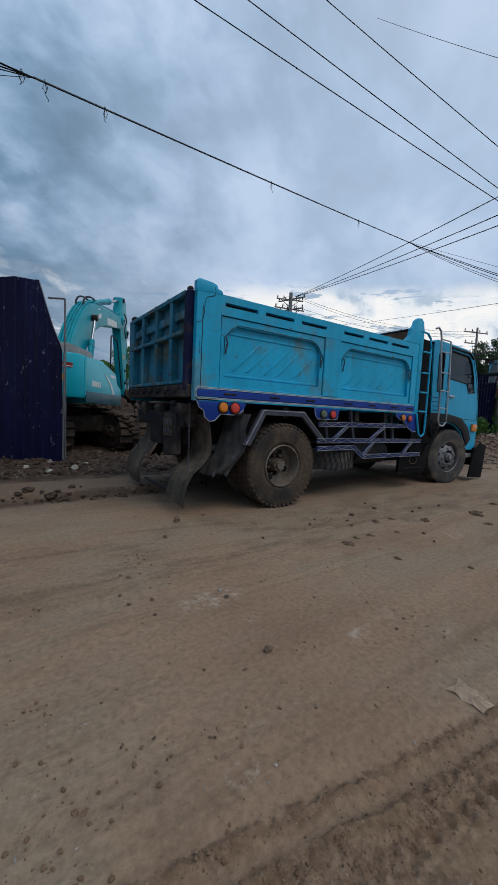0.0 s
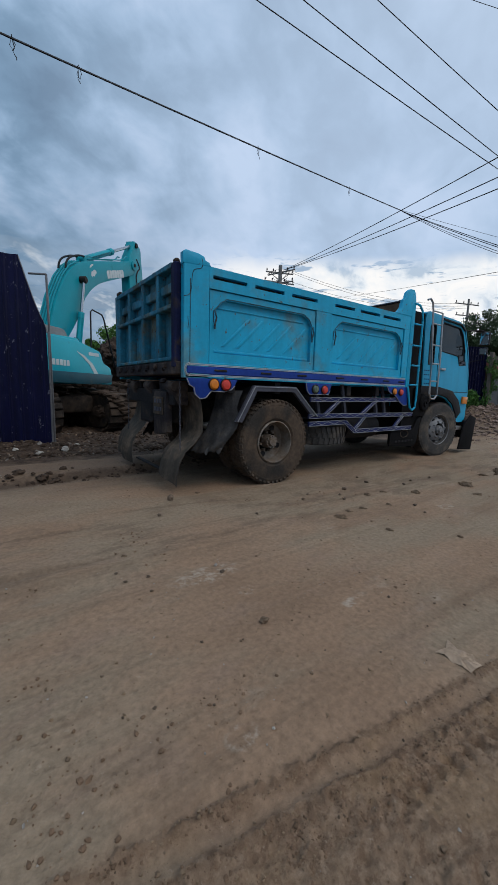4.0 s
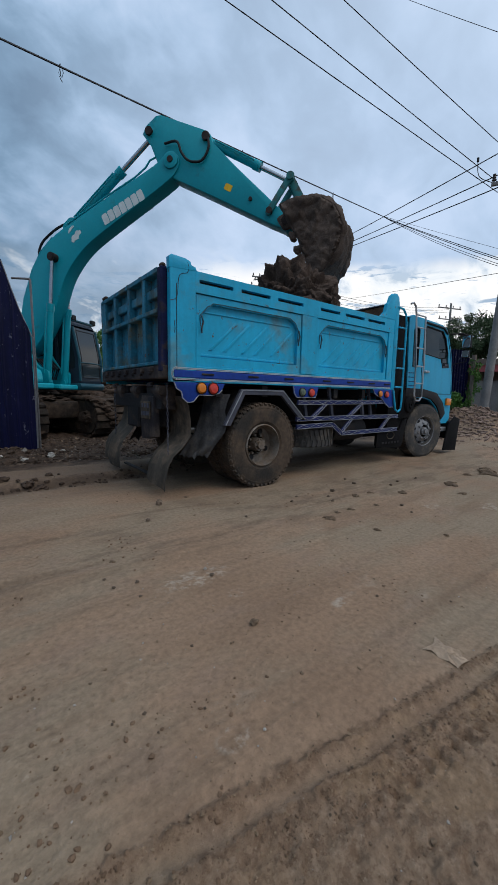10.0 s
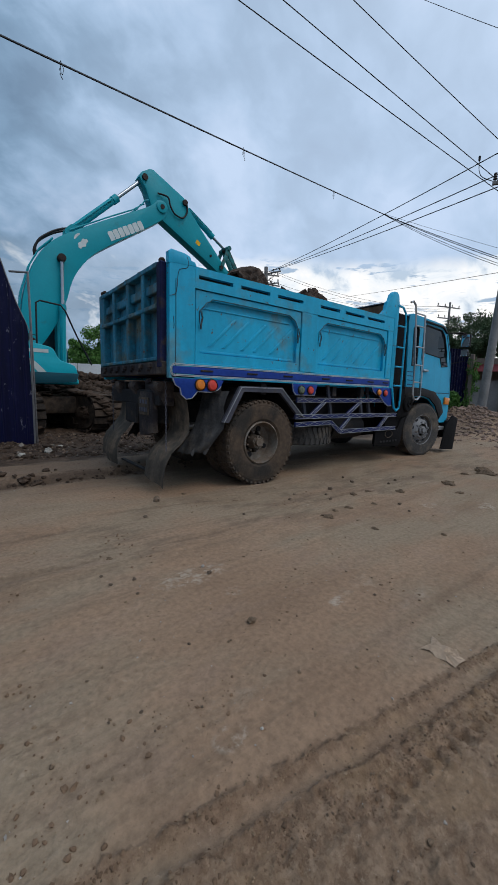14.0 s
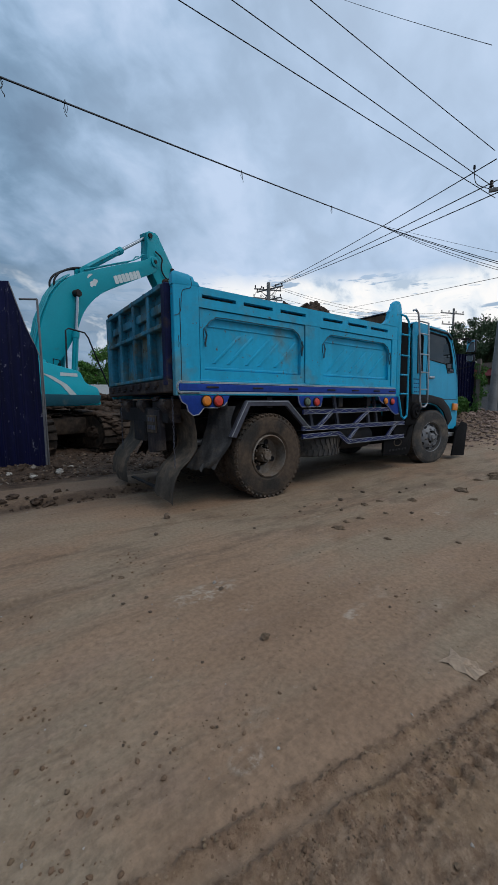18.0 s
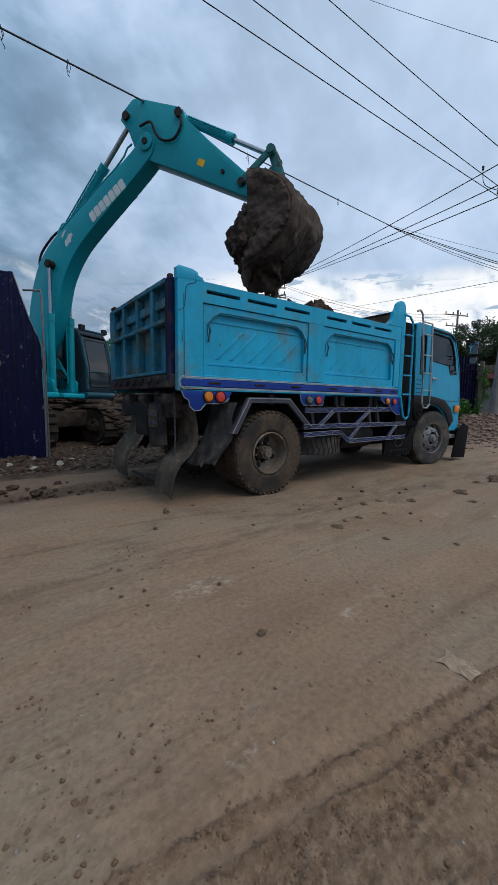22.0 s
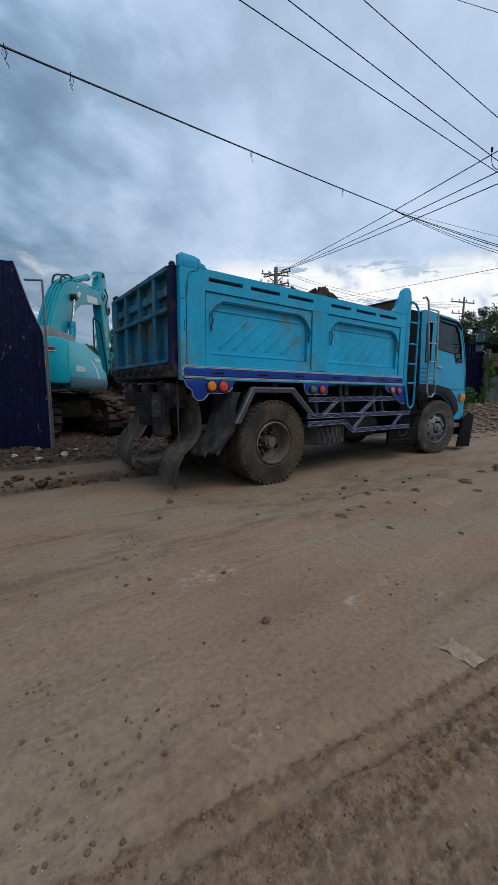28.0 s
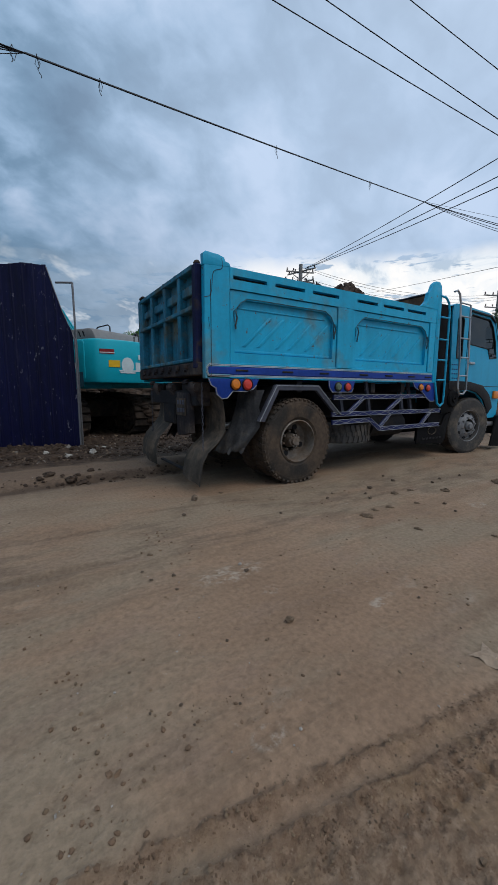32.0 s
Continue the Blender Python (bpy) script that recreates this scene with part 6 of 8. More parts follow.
def build_cab():
    y0, y1 = 0.50, 1.50
    side = rounded([(-0.42, 1.14), (-0.40, 2.66), (-0.28, 2.78), (0.95, 2.78), (1.22, 2.55), (1.44, 1.85), (1.46, 1.32), (1.34, 1.14)], 0.1)
    door = rounded([(-0.12, 1.72), (-0.12, 2.56), (0.52, 2.6), (0.52, 1.62)], 0.08)
    front = rounded([(0.62, 1.62), (0.62, 2.62), (0.92, 2.62), (1.12, 2.44), (1.30, 1.85), (1.30, 1.62)], 0.08)
    bm = BM()
    for y, d in ((y0, 0.05), (y1, -0.05)):
        holed(bm, side, [door, front], y, d)
    ra = [bm.verts.new((u, y0, v)) for u, v in side]
    rb = [bm.verts.new((u, y1, v)) for u, v in side]
    m = len(side)
    for i in range(m):
        u = (side[i][0] + side[(i + 1) % m][0]) / 2
        v = (side[i][1] + side[(i + 1) % m][1]) / 2
        if u > 1.1 and 1.55 < v < 2.6:
            continue
        bm.faces.new((ra[i], ra[(i + 1) % m], rb[(i + 1) % m], rb[i]))
    cab = ex_part("cab", bm, M["slate"], "dark slate operator cab with large panes")
    for y in (y0 + 0.02, y1 - 0.02):
        for win in (door, front):
            bm = BM()
            bm.faces.new([bm.verts.new((u, y, v)) for u, v in win])
            part("side_pane", bm, M["cab_glass"], cab)
    bm = BM()
    pts = [(1.225, 2.56), (1.43, 1.88), (1.455, 1.36)]
    va = [bm.verts.new((u, y0 + 0.05, v)) for u, v in pts]
    vb = [bm.verts.new((u, y1 - 0.05, v)) for u, v in pts]
    for i in range(2):
        bm.faces.new((va[i], va[i + 1], vb[i + 1], vb[i]))
    part("front_pane", bm, M["cab_glass"], cab)
    for y in (y0 + 0.03, y1 - 0.03):
        bm = BM()
        tube(bm, [(1.22, y, 2.56), (1.44, y, 1.86), (1.46, y, 1.34)], 0.045, 8)
        part("front_pillar", bm, M["slate_teal"], cab)
    bm = BM()
    tube(bm, [(1.45, y0 + 0.05, 1.76), (1.46, 1.0, 1.77), (1.45, y1 - 0.05, 1.76)], 0.014, 6)
    part("cross_bar", bm, M["slate_teal"], cab)
    bm = BM()
    ring = [(1.245, 2.50), (1.44, 1.86), (1.467, 1.42)]
    tube(bm, [(u, y0 + 0.13, v) for u, v in ring] + [(1.467, y1 - 0.13, 1.42)] + [(u, y1 - 0.13, v) for u, v in ring[1::-1]] + [(1.245, y0 + 0.13, 2.50)], 0.012, 6)
    part("pane_seal", bm, M["black"], cab)
    bm = BM()
    box(bm, 1.10, 1.20, y0 + 0.03, y1 - 0.03, 2.70, 2.745, 0.015, 2)
    part("visor", bm, M["slate_teal"], cab, "rounded front edge of the cab roof")
    bm = BM()
    box(bm, 0.15, 0.75, 0.62, 1.2, 1.2, 1.6, 0.06, 2)
    box(bm, 0.08, 0.25, 0.62, 1.2, 1.55, 2.3, 0.06, 2)
    part("operator_seat", bm, M["black"], cab)
    for y in (y0 + 0.12, y1 - 0.06):
        bm = BM()
        box(bm, 1.10, 1.22, y - 0.09, y + 0.09, 2.72, 2.84, 0.02)
        part("work_lamp", bm, M["black"], cab)
    bm = BM()
    tube(bm, [(1.3, y1 + 0.0, 2.3), (1.5, y1 + 0.14, 2.35), (1.5, y1 + 0.16, 2.0)], 0.012, 6)
    box(bm, 1.46, 1.52, y1 + 0.08, y1 + 0.24, 2.05, 2.32, 0.02)
    part("mirror", bm, M["black"], cab)
    for ob in (cab, *cab.children):
        ob.data.transform(Matrix.Translation((-0.42, 0, 1.16)) @ Matrix.Diagonal((0.78, 1, 1.17, 1)) @ Matrix.Translation((0.42, 0, -1.14)))
    return cab


CAB = build_cab()


def curve_through(pts, n=5):
    """Points along a smooth curve through pts."""
    p = [Vector(q) for q in pts]
    p = [p[0] * 2 - p[1]] + p + [p[-1] * 2 - p[-2]]
    out = []
    for i in range(1, len(p) - 2):
        for k in range(n):
            t = k / n
            a, b, c, d = p[i - 1], p[i], p[i + 1], p[i + 2]
            out.append(0.5 * ((2 * b) + (c - a) * t + (2 * a - 5 * b + 4 * c - d) * t ** 2 + (3 * b - a - 3 * c + d) * t ** 3))
    out.append(p[-2])
    return out


def curve_flat(pts, n):
    return [(p.x, p.y) for p in curve_through([(u, v, 0) for u, v in pts], n)]


def build_boom():
    w = 0.20
    top = curve_flat([(-0.18, 0.14), (0.25, 0.45), (0.9, 0.85), (1.55, 1.12), (2.05, 1.22), (2.55, 1.19), (3.1, 1.03), (4.2, 0.66), (5.35, 0.25), (5.72, 0.20), (5.86, 0.08)], 4)
    low = curve_flat([(5.86, -0.10), (5.70, -0.22), (5.38, -0.23), (4.4, 0.02), (3.5, 0.26), (2.95, 0.37), (2.45, 0.37), (2.0, 0.28), (1.4, 0.03), (0.7, -0.16), (0.15, -0.22), (-0.15, -0.14)], 4)
    bm = BM()
    prism(bm, top + low, -w, w, "xz", 0.012)
    boom = ex_part("boom", bm, M["teal"], "teal box-section boom with hydraulic pipes")
    for x, z, r, hw in ((0, 0, 0.15, 0.30), (PIN_E[0], PIN_E[1], 0.10, 0.36), (BOOM, 0, 0.065, 0.275)):
        bm = BM()
        cyl(bm, (x, -hw, z), (x, hw, z), r, None, 20)
        part("pin", bm, M["pin"], boom)
    for y in (-0.22, 0.22):
        bm = BM()
        lathe(bm, [(0.06, y - 0.03), (0.13, y - 0.035), (0.17, y - 0.02), (0.17, y + 0.02), (0.13, y + 0.035), (0.06, y + 0.03)], (BOOM, 0, 0), 24)
        part("pin_boss", bm, M["teal"], boom)
        bm = BM()
        prism(bm, rounded([(2.75, 1.02), (2.90, 1.22), (3.15, 1.20), (3.35, 0.95)], 0.06), y * 0.5 - 0.03, y * 0.5 + 0.03, "xz")
        part("cylinder_bracket", bm, M["teal"], boom)
    # pipes along the back of the boom, and the looping hoses
    for k in range(4):
        y = -0.13 + 0.085 * k
        bm = BM()
        tube(bm, [(0.05, y, 0.38), (0.88, y, 0.90), (1.55, y, 1.18), (2.02, y, 1.28), (2.5, y, 1.25)], 0.022, 6)
        part("pipe", bm, M["teal"], boom)
    for k, y in enumerate((-0.10, 0.12)):
        bm = BM()
        tube(bm, curve_through([(1.9, y, 1.27), (2.02, y, 1.37), (2.25, y, 1.42), (2.6, y, 1.36), (2.85, y, 1.27), (3.0, y, 1.18)]), 0.028, 8)
        part("hose", bm, M["black"], boom)
    for y in (-0.16, 0.16):
        bm = BM()
        tube(bm, [(3.0, y, 1.12), (4.1, y, 0.75), (4.9, y, 0.46), (5.2, y, 0.40), (5.38, y, 0.42), (5.5, y, 0.36)], 0.02, 6)
        part("pipe", bm, M["teal"], boom)
    # plain white marks in place of the maker's name
    x = Vector((3.55, 0.0))
    d = Vector((0.945, -0.327))
    nrm = Vector((0.327, 0.945))
    c0 = Vector((3.78, 0.385))
    for s in (-1, 1):
        for k in range(7):
            c = c0 + d * (0.165 * k)
            ring = [c - d * 0.075 - nrm * 0.12, c + d * 0.055 - nrm * 0.12, c + d * 0.074 - nrm * 0.08, c + d * 0.074 + nrm * 0.08, c + d * 0.055 + nrm * 0.12, c - d * 0.055 + nrm * 0.12, c - d * 0.075 + nrm * 0.08]
            bm = BM()
            prism(bm, [(p.x, p.y) for p in ring], s * (w + 0.001), s * (w + 0.006), "xz")
            part("letter_block", bm, M["decal"], boom)
        bm = BM()
        c = Vector((2.98, 0.72))
        ring = [c + Vector((0.17 * math.cos(a), 0.075 * math.sin(a) + 0.02 * math.cos(6 * a))) for a in np.linspace(0, 2 * math.pi, 21)[:-1]]
        prism(bm, [(p.x, p.y) for p in ring], s * (w + 0.001), s * (w + 0.006), "xz")
        part("emblem", bm, M["decal"], boom)
        bm = BM()
        ring = [c + Vector((0.02 + 0.11 * math.cos(a), 0.19 + 0.06 * math.sin(a))) for a in np.linspace(0, math.pi, 12)]
        prism(bm, [(p.x, p.y) for p in ring], s * (w + 0.001), s * (w + 0.006), "xz")
        part("emblem", bm, M["decal"], boom)
    return boom


BOOM_OB = build_boom()


def build_arm():
    w = 0.165
    prof = [(-0.90, 0.24), (-0.90, 0.42), (-0.76, 0.68), (-0.66, 0.735), (-0.52, 0.745), (0.40, 0.82), (0.58, 0.80), (0.70, 0.68), (1.4, 0.45), (2.62, 0.10), (3.02, 0.0), (3.09, -0.11), (3.02, -0.23), (2.6, -0.25), (1.2, -0.26), (0.25, -0.28), (-0.05, -0.27), (-0.3, -0.15), (-0.6, 0.10)]
    bm = BM()
    prism(bm, prof, -w, w, "xz", 0.012)
    arm = ex_part("arm", bm, M["teal"], "teal excavator arm")
    for (x, z), r, hw in ((PIN_D, 0.085, 0.22), (PIN_G, 0.085, 0.22), (PIN_L, 0.065, 0.26), (PIN_A, 0.09, 0.30)):
        bm = BM()
        cyl(bm, (x, -hw, z), (x, hw, z), r, None, 18)
        part("pin", bm, M["pin"], arm)
    for s in (-1, 1):
        bm = BM()
        prism(bm, rounded([(1.37, -0.045), (1.54, -0.045), (1.54, 0.085), (1.37, 0.085)], 0.03), s * (w + 0.001), s * (w + 0.006), "xz")
        part("warning_plate", bm, M["yellow"], arm)
        bm = BM()
        tube(bm, curve_through([(-0.28, s * (w + 0.05), 0.24), (0.0, s * (w + 0.1), 0.36), (0.18, s * (w + 0.08), 0.22), (0.40, s * (w + 0.06), 0.14), (0.66, s * (w + 0.05), 0.24), (0.70, s * (w + 0.04), 0.52), (0.56, s * (w + 0.03), 0.74)]), 0.026, 8)
        part("hose", bm, M["black"], arm)
        for x in (2.02,):
            bm = BM()
            cyl(bm, (x, s * w, 0.0), (x, s * (w + 0.04), 0.0), 0.04, None, 10)
            part("grease_boss", bm, M["pin"], arm)
    return arm


ARM_OB = build_arm()


BUCKET_SIZE = 1.04


def inside(u, v, ring):
    hit = False
    for (a, b), (c, d) in zip(ring, ring[1:] + ring[:1]):
        if (b > v) != (d > v) and u < a + (c - a) * (v - b) / (d - b):
            hit = not hit
    return hit


def clod_mesh(seed, radius, stretch, detail=4):
    bm = BM()
    bmesh.ops.create_icosphere(bm, subdivisions=detail, radius=1.0)
    for v in bm.verts:
        n = v.co.normalized()
        k = 1 + 0.30 * noise.noise(n * 1.6 + Vector((seed, 0, 0))) + 0.22 * noise.noise(n * 3.7 + Vector((0, seed, 0))) + 0.12 * noise.noise(n * 7.5 + Vector((0, 0, seed))) + (0.055 * noise.noise(n * 14 + Vector((seed, seed, 0))) + 0.03 * noise.noise(n * 27 + Vector((seed, 0, seed))) if detail > 4 else 0.0)
        v.co = Vector((n.x * stretch[0], n.y * stretch[1], n.z * stretch[2])) * radius * k
    return bm


def build_bucket():
    hw = 0.64
    shell = [(-0.12, 0.10), (-0.06, 0.34), (0.08, 0.58), (0.28, 0.80), (0.55, 0.93), (0.87, 0.90), (1.13, 0.71), (1.31, 0.43), (1.42, 0.12), (1.50, 0.0)]
    inner = [(1.46, -0.01), (1.38, 0.10), (1.27, 0.40), (1.10, 0.67), (0.85, 0.85), (0.55, 0.88), (0.31, 0.75), (0.12, 0.52), (-0.01, 0.31), (-0.05, 0.08)]
    bm = BM()
    prism(bm, shell + inner, -hw, hw, "xz")
    bucket = ex_part("bucket", bm, M["bucket_mud"], "mud-caked toothed digging bucket")
    for s in (-1, 1):
        bm = BM()
        cheek = [(-0.12, 0.10), (-0.06, 0.34), (0.08, 0.58), (0.28, 0.80), (0.55, 0.93), (0.87, 0.90), (1.13, 0.71), (1.31, 0.43), (1.42, 0.12), (1.50, 0.0), (1.1, 0.03), (0.6, 0.10), (0.2, 0.08)]
        prism(bm, cheek, s * hw, s * (hw + 0.035), "xz")
        part("side_plate", bm, M["bucket_mud"], bucket)
        bm = BM()
        ear = rounded([(-0.14, -0.10), (-0.12, 0.30), (0.02, 0.58), (0.26, 0.58), (0.24, 0.30), (0.14, -0.08)], 0.06)
        prism(bm, ear, s * 0.24 - 0.03, s * 0.24 + 0.03, "xz", 0.006)
        part("ear", bm, M["bucket_mud"], bucket)
    for k in range(5):
        y = -0.54 + 0.27 * k
        bm = BM()
        tip = 1.76 + 0.05 * math.sin(2.1 * k)
        prism(bm, [(1.34, 0.07), (1.34, -0.06), (1.54, -0.09), (tip, -0.06), (tip + 0.01, -0.02), (1.56, 0.05)], y - 0.06, y + 0.06, "xz", 0.014)
        part("tooth", bm, M["bucket_mud"], bucket)
    for k in range(4):
        y = -0.36 + 0.24 * k
        bm = BM()
        tube(bm, [(0.3, y, 0.83), (0.56, y, 0.945), (0.88, y, 0.915), (1.14, y, 0.72), (1.32, y, 0.44)], 0.03, 6)
        part("wear_strip", bm, M["bucket_mud"], bucket)
    # mud hanging from the lip, the teeth and the cheeks' edges
    rng = random.Random(14)
    for k in range(30):
        if k < 18:
            at = (rng.uniform(1.30, 1.62), rng.uniform(-hw, hw), rng.uniform(-0.06, 0.06))
        else:
            at = (rng.uniform(0.5, 1.4), rng.choice((-1, 1)) * (hw + 0.02), rng.uniform(0.0, 0.09))
        bm = clod_mesh(61.0 + k, rng.uniform(0.035, 0.085), (1.3, 0.9, 0.9), 3)
        bm.transform(Matrix.Translation(at))
        part("mud_lump", bm, M["bucket_mud"], bucket, smooth=60)
    # mud stuck to the back and the cheeks
    path = [Vector((u, 0, v)) for u, v in curve_flat(shell[1:-1], 7)]
    n, m = len(path), 44
    bm = BM()
    grid = []
    for i, p in enumerate(path):
        d = (path[min(i + 1, n - 1)] - path[max(i - 1, 0)]).normalized()
        out = Vector((-d.z, 0, d.x))
        line = []
        for k in range(m + 1):
            y = -hw - 0.03 + (2 * hw + 0.06) * k / m
            q = Vector((p.x * 2.2, y * 2.2, p.z * 2.2))
            thick = 0.05 + 0.07 * noise.noise(q) + 0.045 * noise.noise(q * 2.7) + 0.02 * noise.noise(q * 6.0) + 0.022 * noise.noise(q * 14.0)
            fade = min(1.0, min(i, n - 1 - i) / 2.0, min(k, m - k) / 1.0)
            line.append(bm.verts.new(p + out * (max(-0.015, thick) * fade - 0.015) + Vector((0, y, 0))))
        grid.append(line)
    for i in range(n - 1):
        for k in range(m):
            bm.faces.new((grid[i][k], grid[i][k + 1], grid[i + 1][k + 1], grid[i + 1][k]))
    part("mud_crust", bm, M["bucket_mud"], bucket, "thick crust of wet mud on the bucket's back", 70)
    for s in (-1, 1):
        bm = BM()
        grid = {}
        step = 0.03
        for i in range(58):
            for k in range(36):
                u, v = -0.14 + step * i, step * k - 0.02
                if inside(u, v, cheek):
                    q = Vector((u * 2.4, s * 3.0, v * 2.4))
                    thick = 0.05 + 0.07 * noise.noise(q) + 0.045 * noise.noise(q * 2.9) + 0.018 * noise.noise(q * 6.3) + 0.022 * noise.noise(q * 14)
                    rim = all(inside(u + a, v + b, cheek) for a, b in ((step, 0), (-step, 0), (0, step), (0, -step)))
                    grid[i, k] = bm.verts.new((u, s * (hw + 0.03 + (max(-0.01, thick) if rim else -0.01)), v))
        for i, k in list(grid):
            c = [grid.get(q) for q in ((i, k), (i + 1, k), (i + 1, k + 1), (i, k + 1))]
            if all(c):
                bm.faces.new(c)
        part("mud_crust", bm, M["bucket_mud"], bucket, "thick crust of wet mud on the bucket's cheek", 70)
    for ob in (bucket, *bucket.children):
        ob.data.transform(Matrix.Rotation(radians(9), 4, "X") @ Matrix.Diagonal((BUCKET_SIZE, BUCKET_SIZE * 1.04, BUCKET_SIZE, 1)))
    return bucket


BUCKET = build_bucket()


def ram(barrel_r, barrel_len, rod_r, rod_len, label):
    bm = BM()
    cyl(bm, (0.0, 0, 0), (barrel_len, 0, 0), barrel_r, None, 20)
    cyl(bm, (barrel_len - 0.14, 0, 0), (barrel_len + 0.03, 0, 0), barrel_r * 1.18, None, 20)
    cyl(bm, (0.0, -barrel_r * 1.1, 0), (0.0, barrel_r * 1.1, 0), barrel_r * 0.9, None, 16)
    barrel = ex_part("cylinder_barrel", bm, M["teal"], label)
    bm = BM()
    tube(bm, [(0.2, -barrel_r - 0.03, 0.03), (barrel_len * 0.9, -barrel_r - 0.03, 0.03)], 0.018, 6)
    part("pipe", bm, M["teal"], barrel)
    bm = BM()
    cyl(bm, (-rod_len, 0, 0), (-0.05, 0, 0), rod_r, None, 16)
    rod = ex_part("piston_rod", bm, M["rod"], "polished steel piston rod")
    bm = BM()
    cyl(bm, (0, -rod_r * 1.8, 0), (0, rod_r * 1.8, 0), rod_r * 1.9, None, 16)
    part("rod_eye", bm, M["pin"], rod)
    return barrel, rod


LIFT = [(s * 0.30, ram(0.080, 1.86, 0.042, 1.72, "teal lift cylinder")) for s in (-1, 1)]
CROWD = ram(0.095, 1.75, 0.052, 1.5, "teal arm cylinder")
CURL = ram(0.085, 1.30, 0.045, 1.28, "teal bucket cylinder")


def bar_link(name, length, y, w, material):
    bm = BM()
    for s in (-1, 1):
        prism(bm, rounded([(-0.09, -w), (length + 0.09, -w), (length + 0.09, w), (-0.09, w)], w * 0.9), s * y - 0.025, s * y + 0.025, "xz", 0.006)
    cyl(bm, (length, -y - 0.06, 0), (length, y + 0.06, 0), 0.075, None, 16)
    return ex_part(name, bm, material)


LINK_A, LINK_B = 0.74, 0.72
IDLER = bar_link("idler_link", LINK_A, 0.22, 0.06, M["teal_dirty"])
HLINK = bar_link("bucket_link", LINK_B, 0.12, 0.08, M["teal_dirty"])

# seconds, swing, boom, arm and bucket angles in degrees
WORK = [
    (0.0, 59.8, 24.9, -75.0, -105), (1.0, 59.3, 21.4, -81.0, -118), (2.0, 59.8, 20.7, -85.5, -132), (3.0, 57.9, 24.5, -84.0, -146),
    (3.5, 53.4, 32.0, -90.0, -152), (4.5, 34.0, 40.5, -79.0, -155), (5.5, 10.5, 46.2, -69.2, -155), (6.0, -3.6, 49.4, -58.5, -155),
    (6.5, -18.8, 49.5, -51.0, -155), (7.0, -29.0, 50.8, -35.2, -155), (7.5, -39.8, 50.1, -20.0, -155), (8.0, -48.2, 45.0, -14.9, -152),
    (8.5, -50.3, 44.2, -15.7, -120), (9.0, -52.6, 43.9, -18.4, -88), (10.0, -50.8, 43.9, -27.6, -60), (11.0, -54.8, 45.7, -34.2, -58),
    (12.0, -50.6, 45.4, -31.8, -33), (13.0, -36.3, 48.5, -28.6, -32), (13.5, -20.5, 51.4, -23.8, -34), (14.5, 24.0, 47.5, -36.0, -60),
    (15.5, 64.0, 43.0, -51.0, -95), (16.0, 81.0, 37.0, -75.0, -128), (16.5, 75.2, 37.5, -68.5, -148), (17.0, 60.0, 41.9, -60.0, -152),
    (18.0, 21.5, 43.5, -56.0, -155), (18.5, 1.3, 44.7, -35.0, -155), (19.0, -17.9, 45.4, -24.2, -155), (20.0, -39.2, 44.0, -16.3, -161),
    (21.0, -51.2, 43.5, -20.1, -131), (22.0, -58.0, 50.4, -27.3, -89), (23.0, -61.2, 49.3, -34.6, -80), (23.5, -60.3, 49.8, -32.4, -62),
    (24.0, -58.0, 49.9, -29.9, -53), (25.0, -44.3, 48.8, -25.2, -45), (25.5, -32.0, 52.4, -21.0, -45), (26.5, 8.0, 44.0, -42.0, -55),
    (27.5, 45.6, 34.8, -63.0, -70), (28.0, 59.8, 27.2, -77.0, -80), (28.5, 68.8, 26.6, -69.0, -85), (29.0, 80.5, 27.2, -77.0, -90),
    (29.5, 99.0, 27.0, -74.0, -92), (30.0, 113.5, 25.0, -72.0, -95), (30.5, 119.5, 22.0, -72.0, -100), (31.0, 121.0, 20.0, -75.0, -108),
    (32.0, 121.0, 19.0, -80.0, -122),
]


def joint_angles(t):
    """The four angles at t, by a smooth curve through the rows of WORK."""
    k = max(i for i in range(len(WORK)) if WORK[i][0] <= t + 1e-9)
    if k >= len(WORK) - 1:
        return WORK[-1][1:]
    r0, r1 = WORK[k], WORK[k + 1]
    h = r1[0] - r0[0]
    s = (t - r0[0]) / h
    out = []
    for c in range(1, 5):
        def slope(i):
            if i == 0 or i == len(WORK) - 1:
                return 0.0
            a = (WORK[i][c] - WORK[i - 1][c]) / (WORK[i][0] - WORK[i - 1][0])
            b = (WORK[i + 1][c] - WORK[i][c]) / (WORK[i + 1][0] - WORK[i][0])
            return 0.0 if a * b <= 0 else 2 * a * b / (a + b)
        m0, m1 = slope(k), slope(k + 1)
        p0, p1 = r0[c], r1[c]
        out.append((2 * s ** 3 - 3 * s ** 2 + 1) * p0 + (s ** 3 - 2 * s ** 2 + s) * h * m0 + (-2 * s ** 3 + 3 * s ** 2) * p1 + (s ** 3 - s ** 2) * h * m1)
    return tuple(out)


def turn2(p, a):
    c, s = math.cos(radians(a)), math.sin(radians(a))
    return Vector((c * p[0] - s * p[1], s * p[0] + c * p[1]))


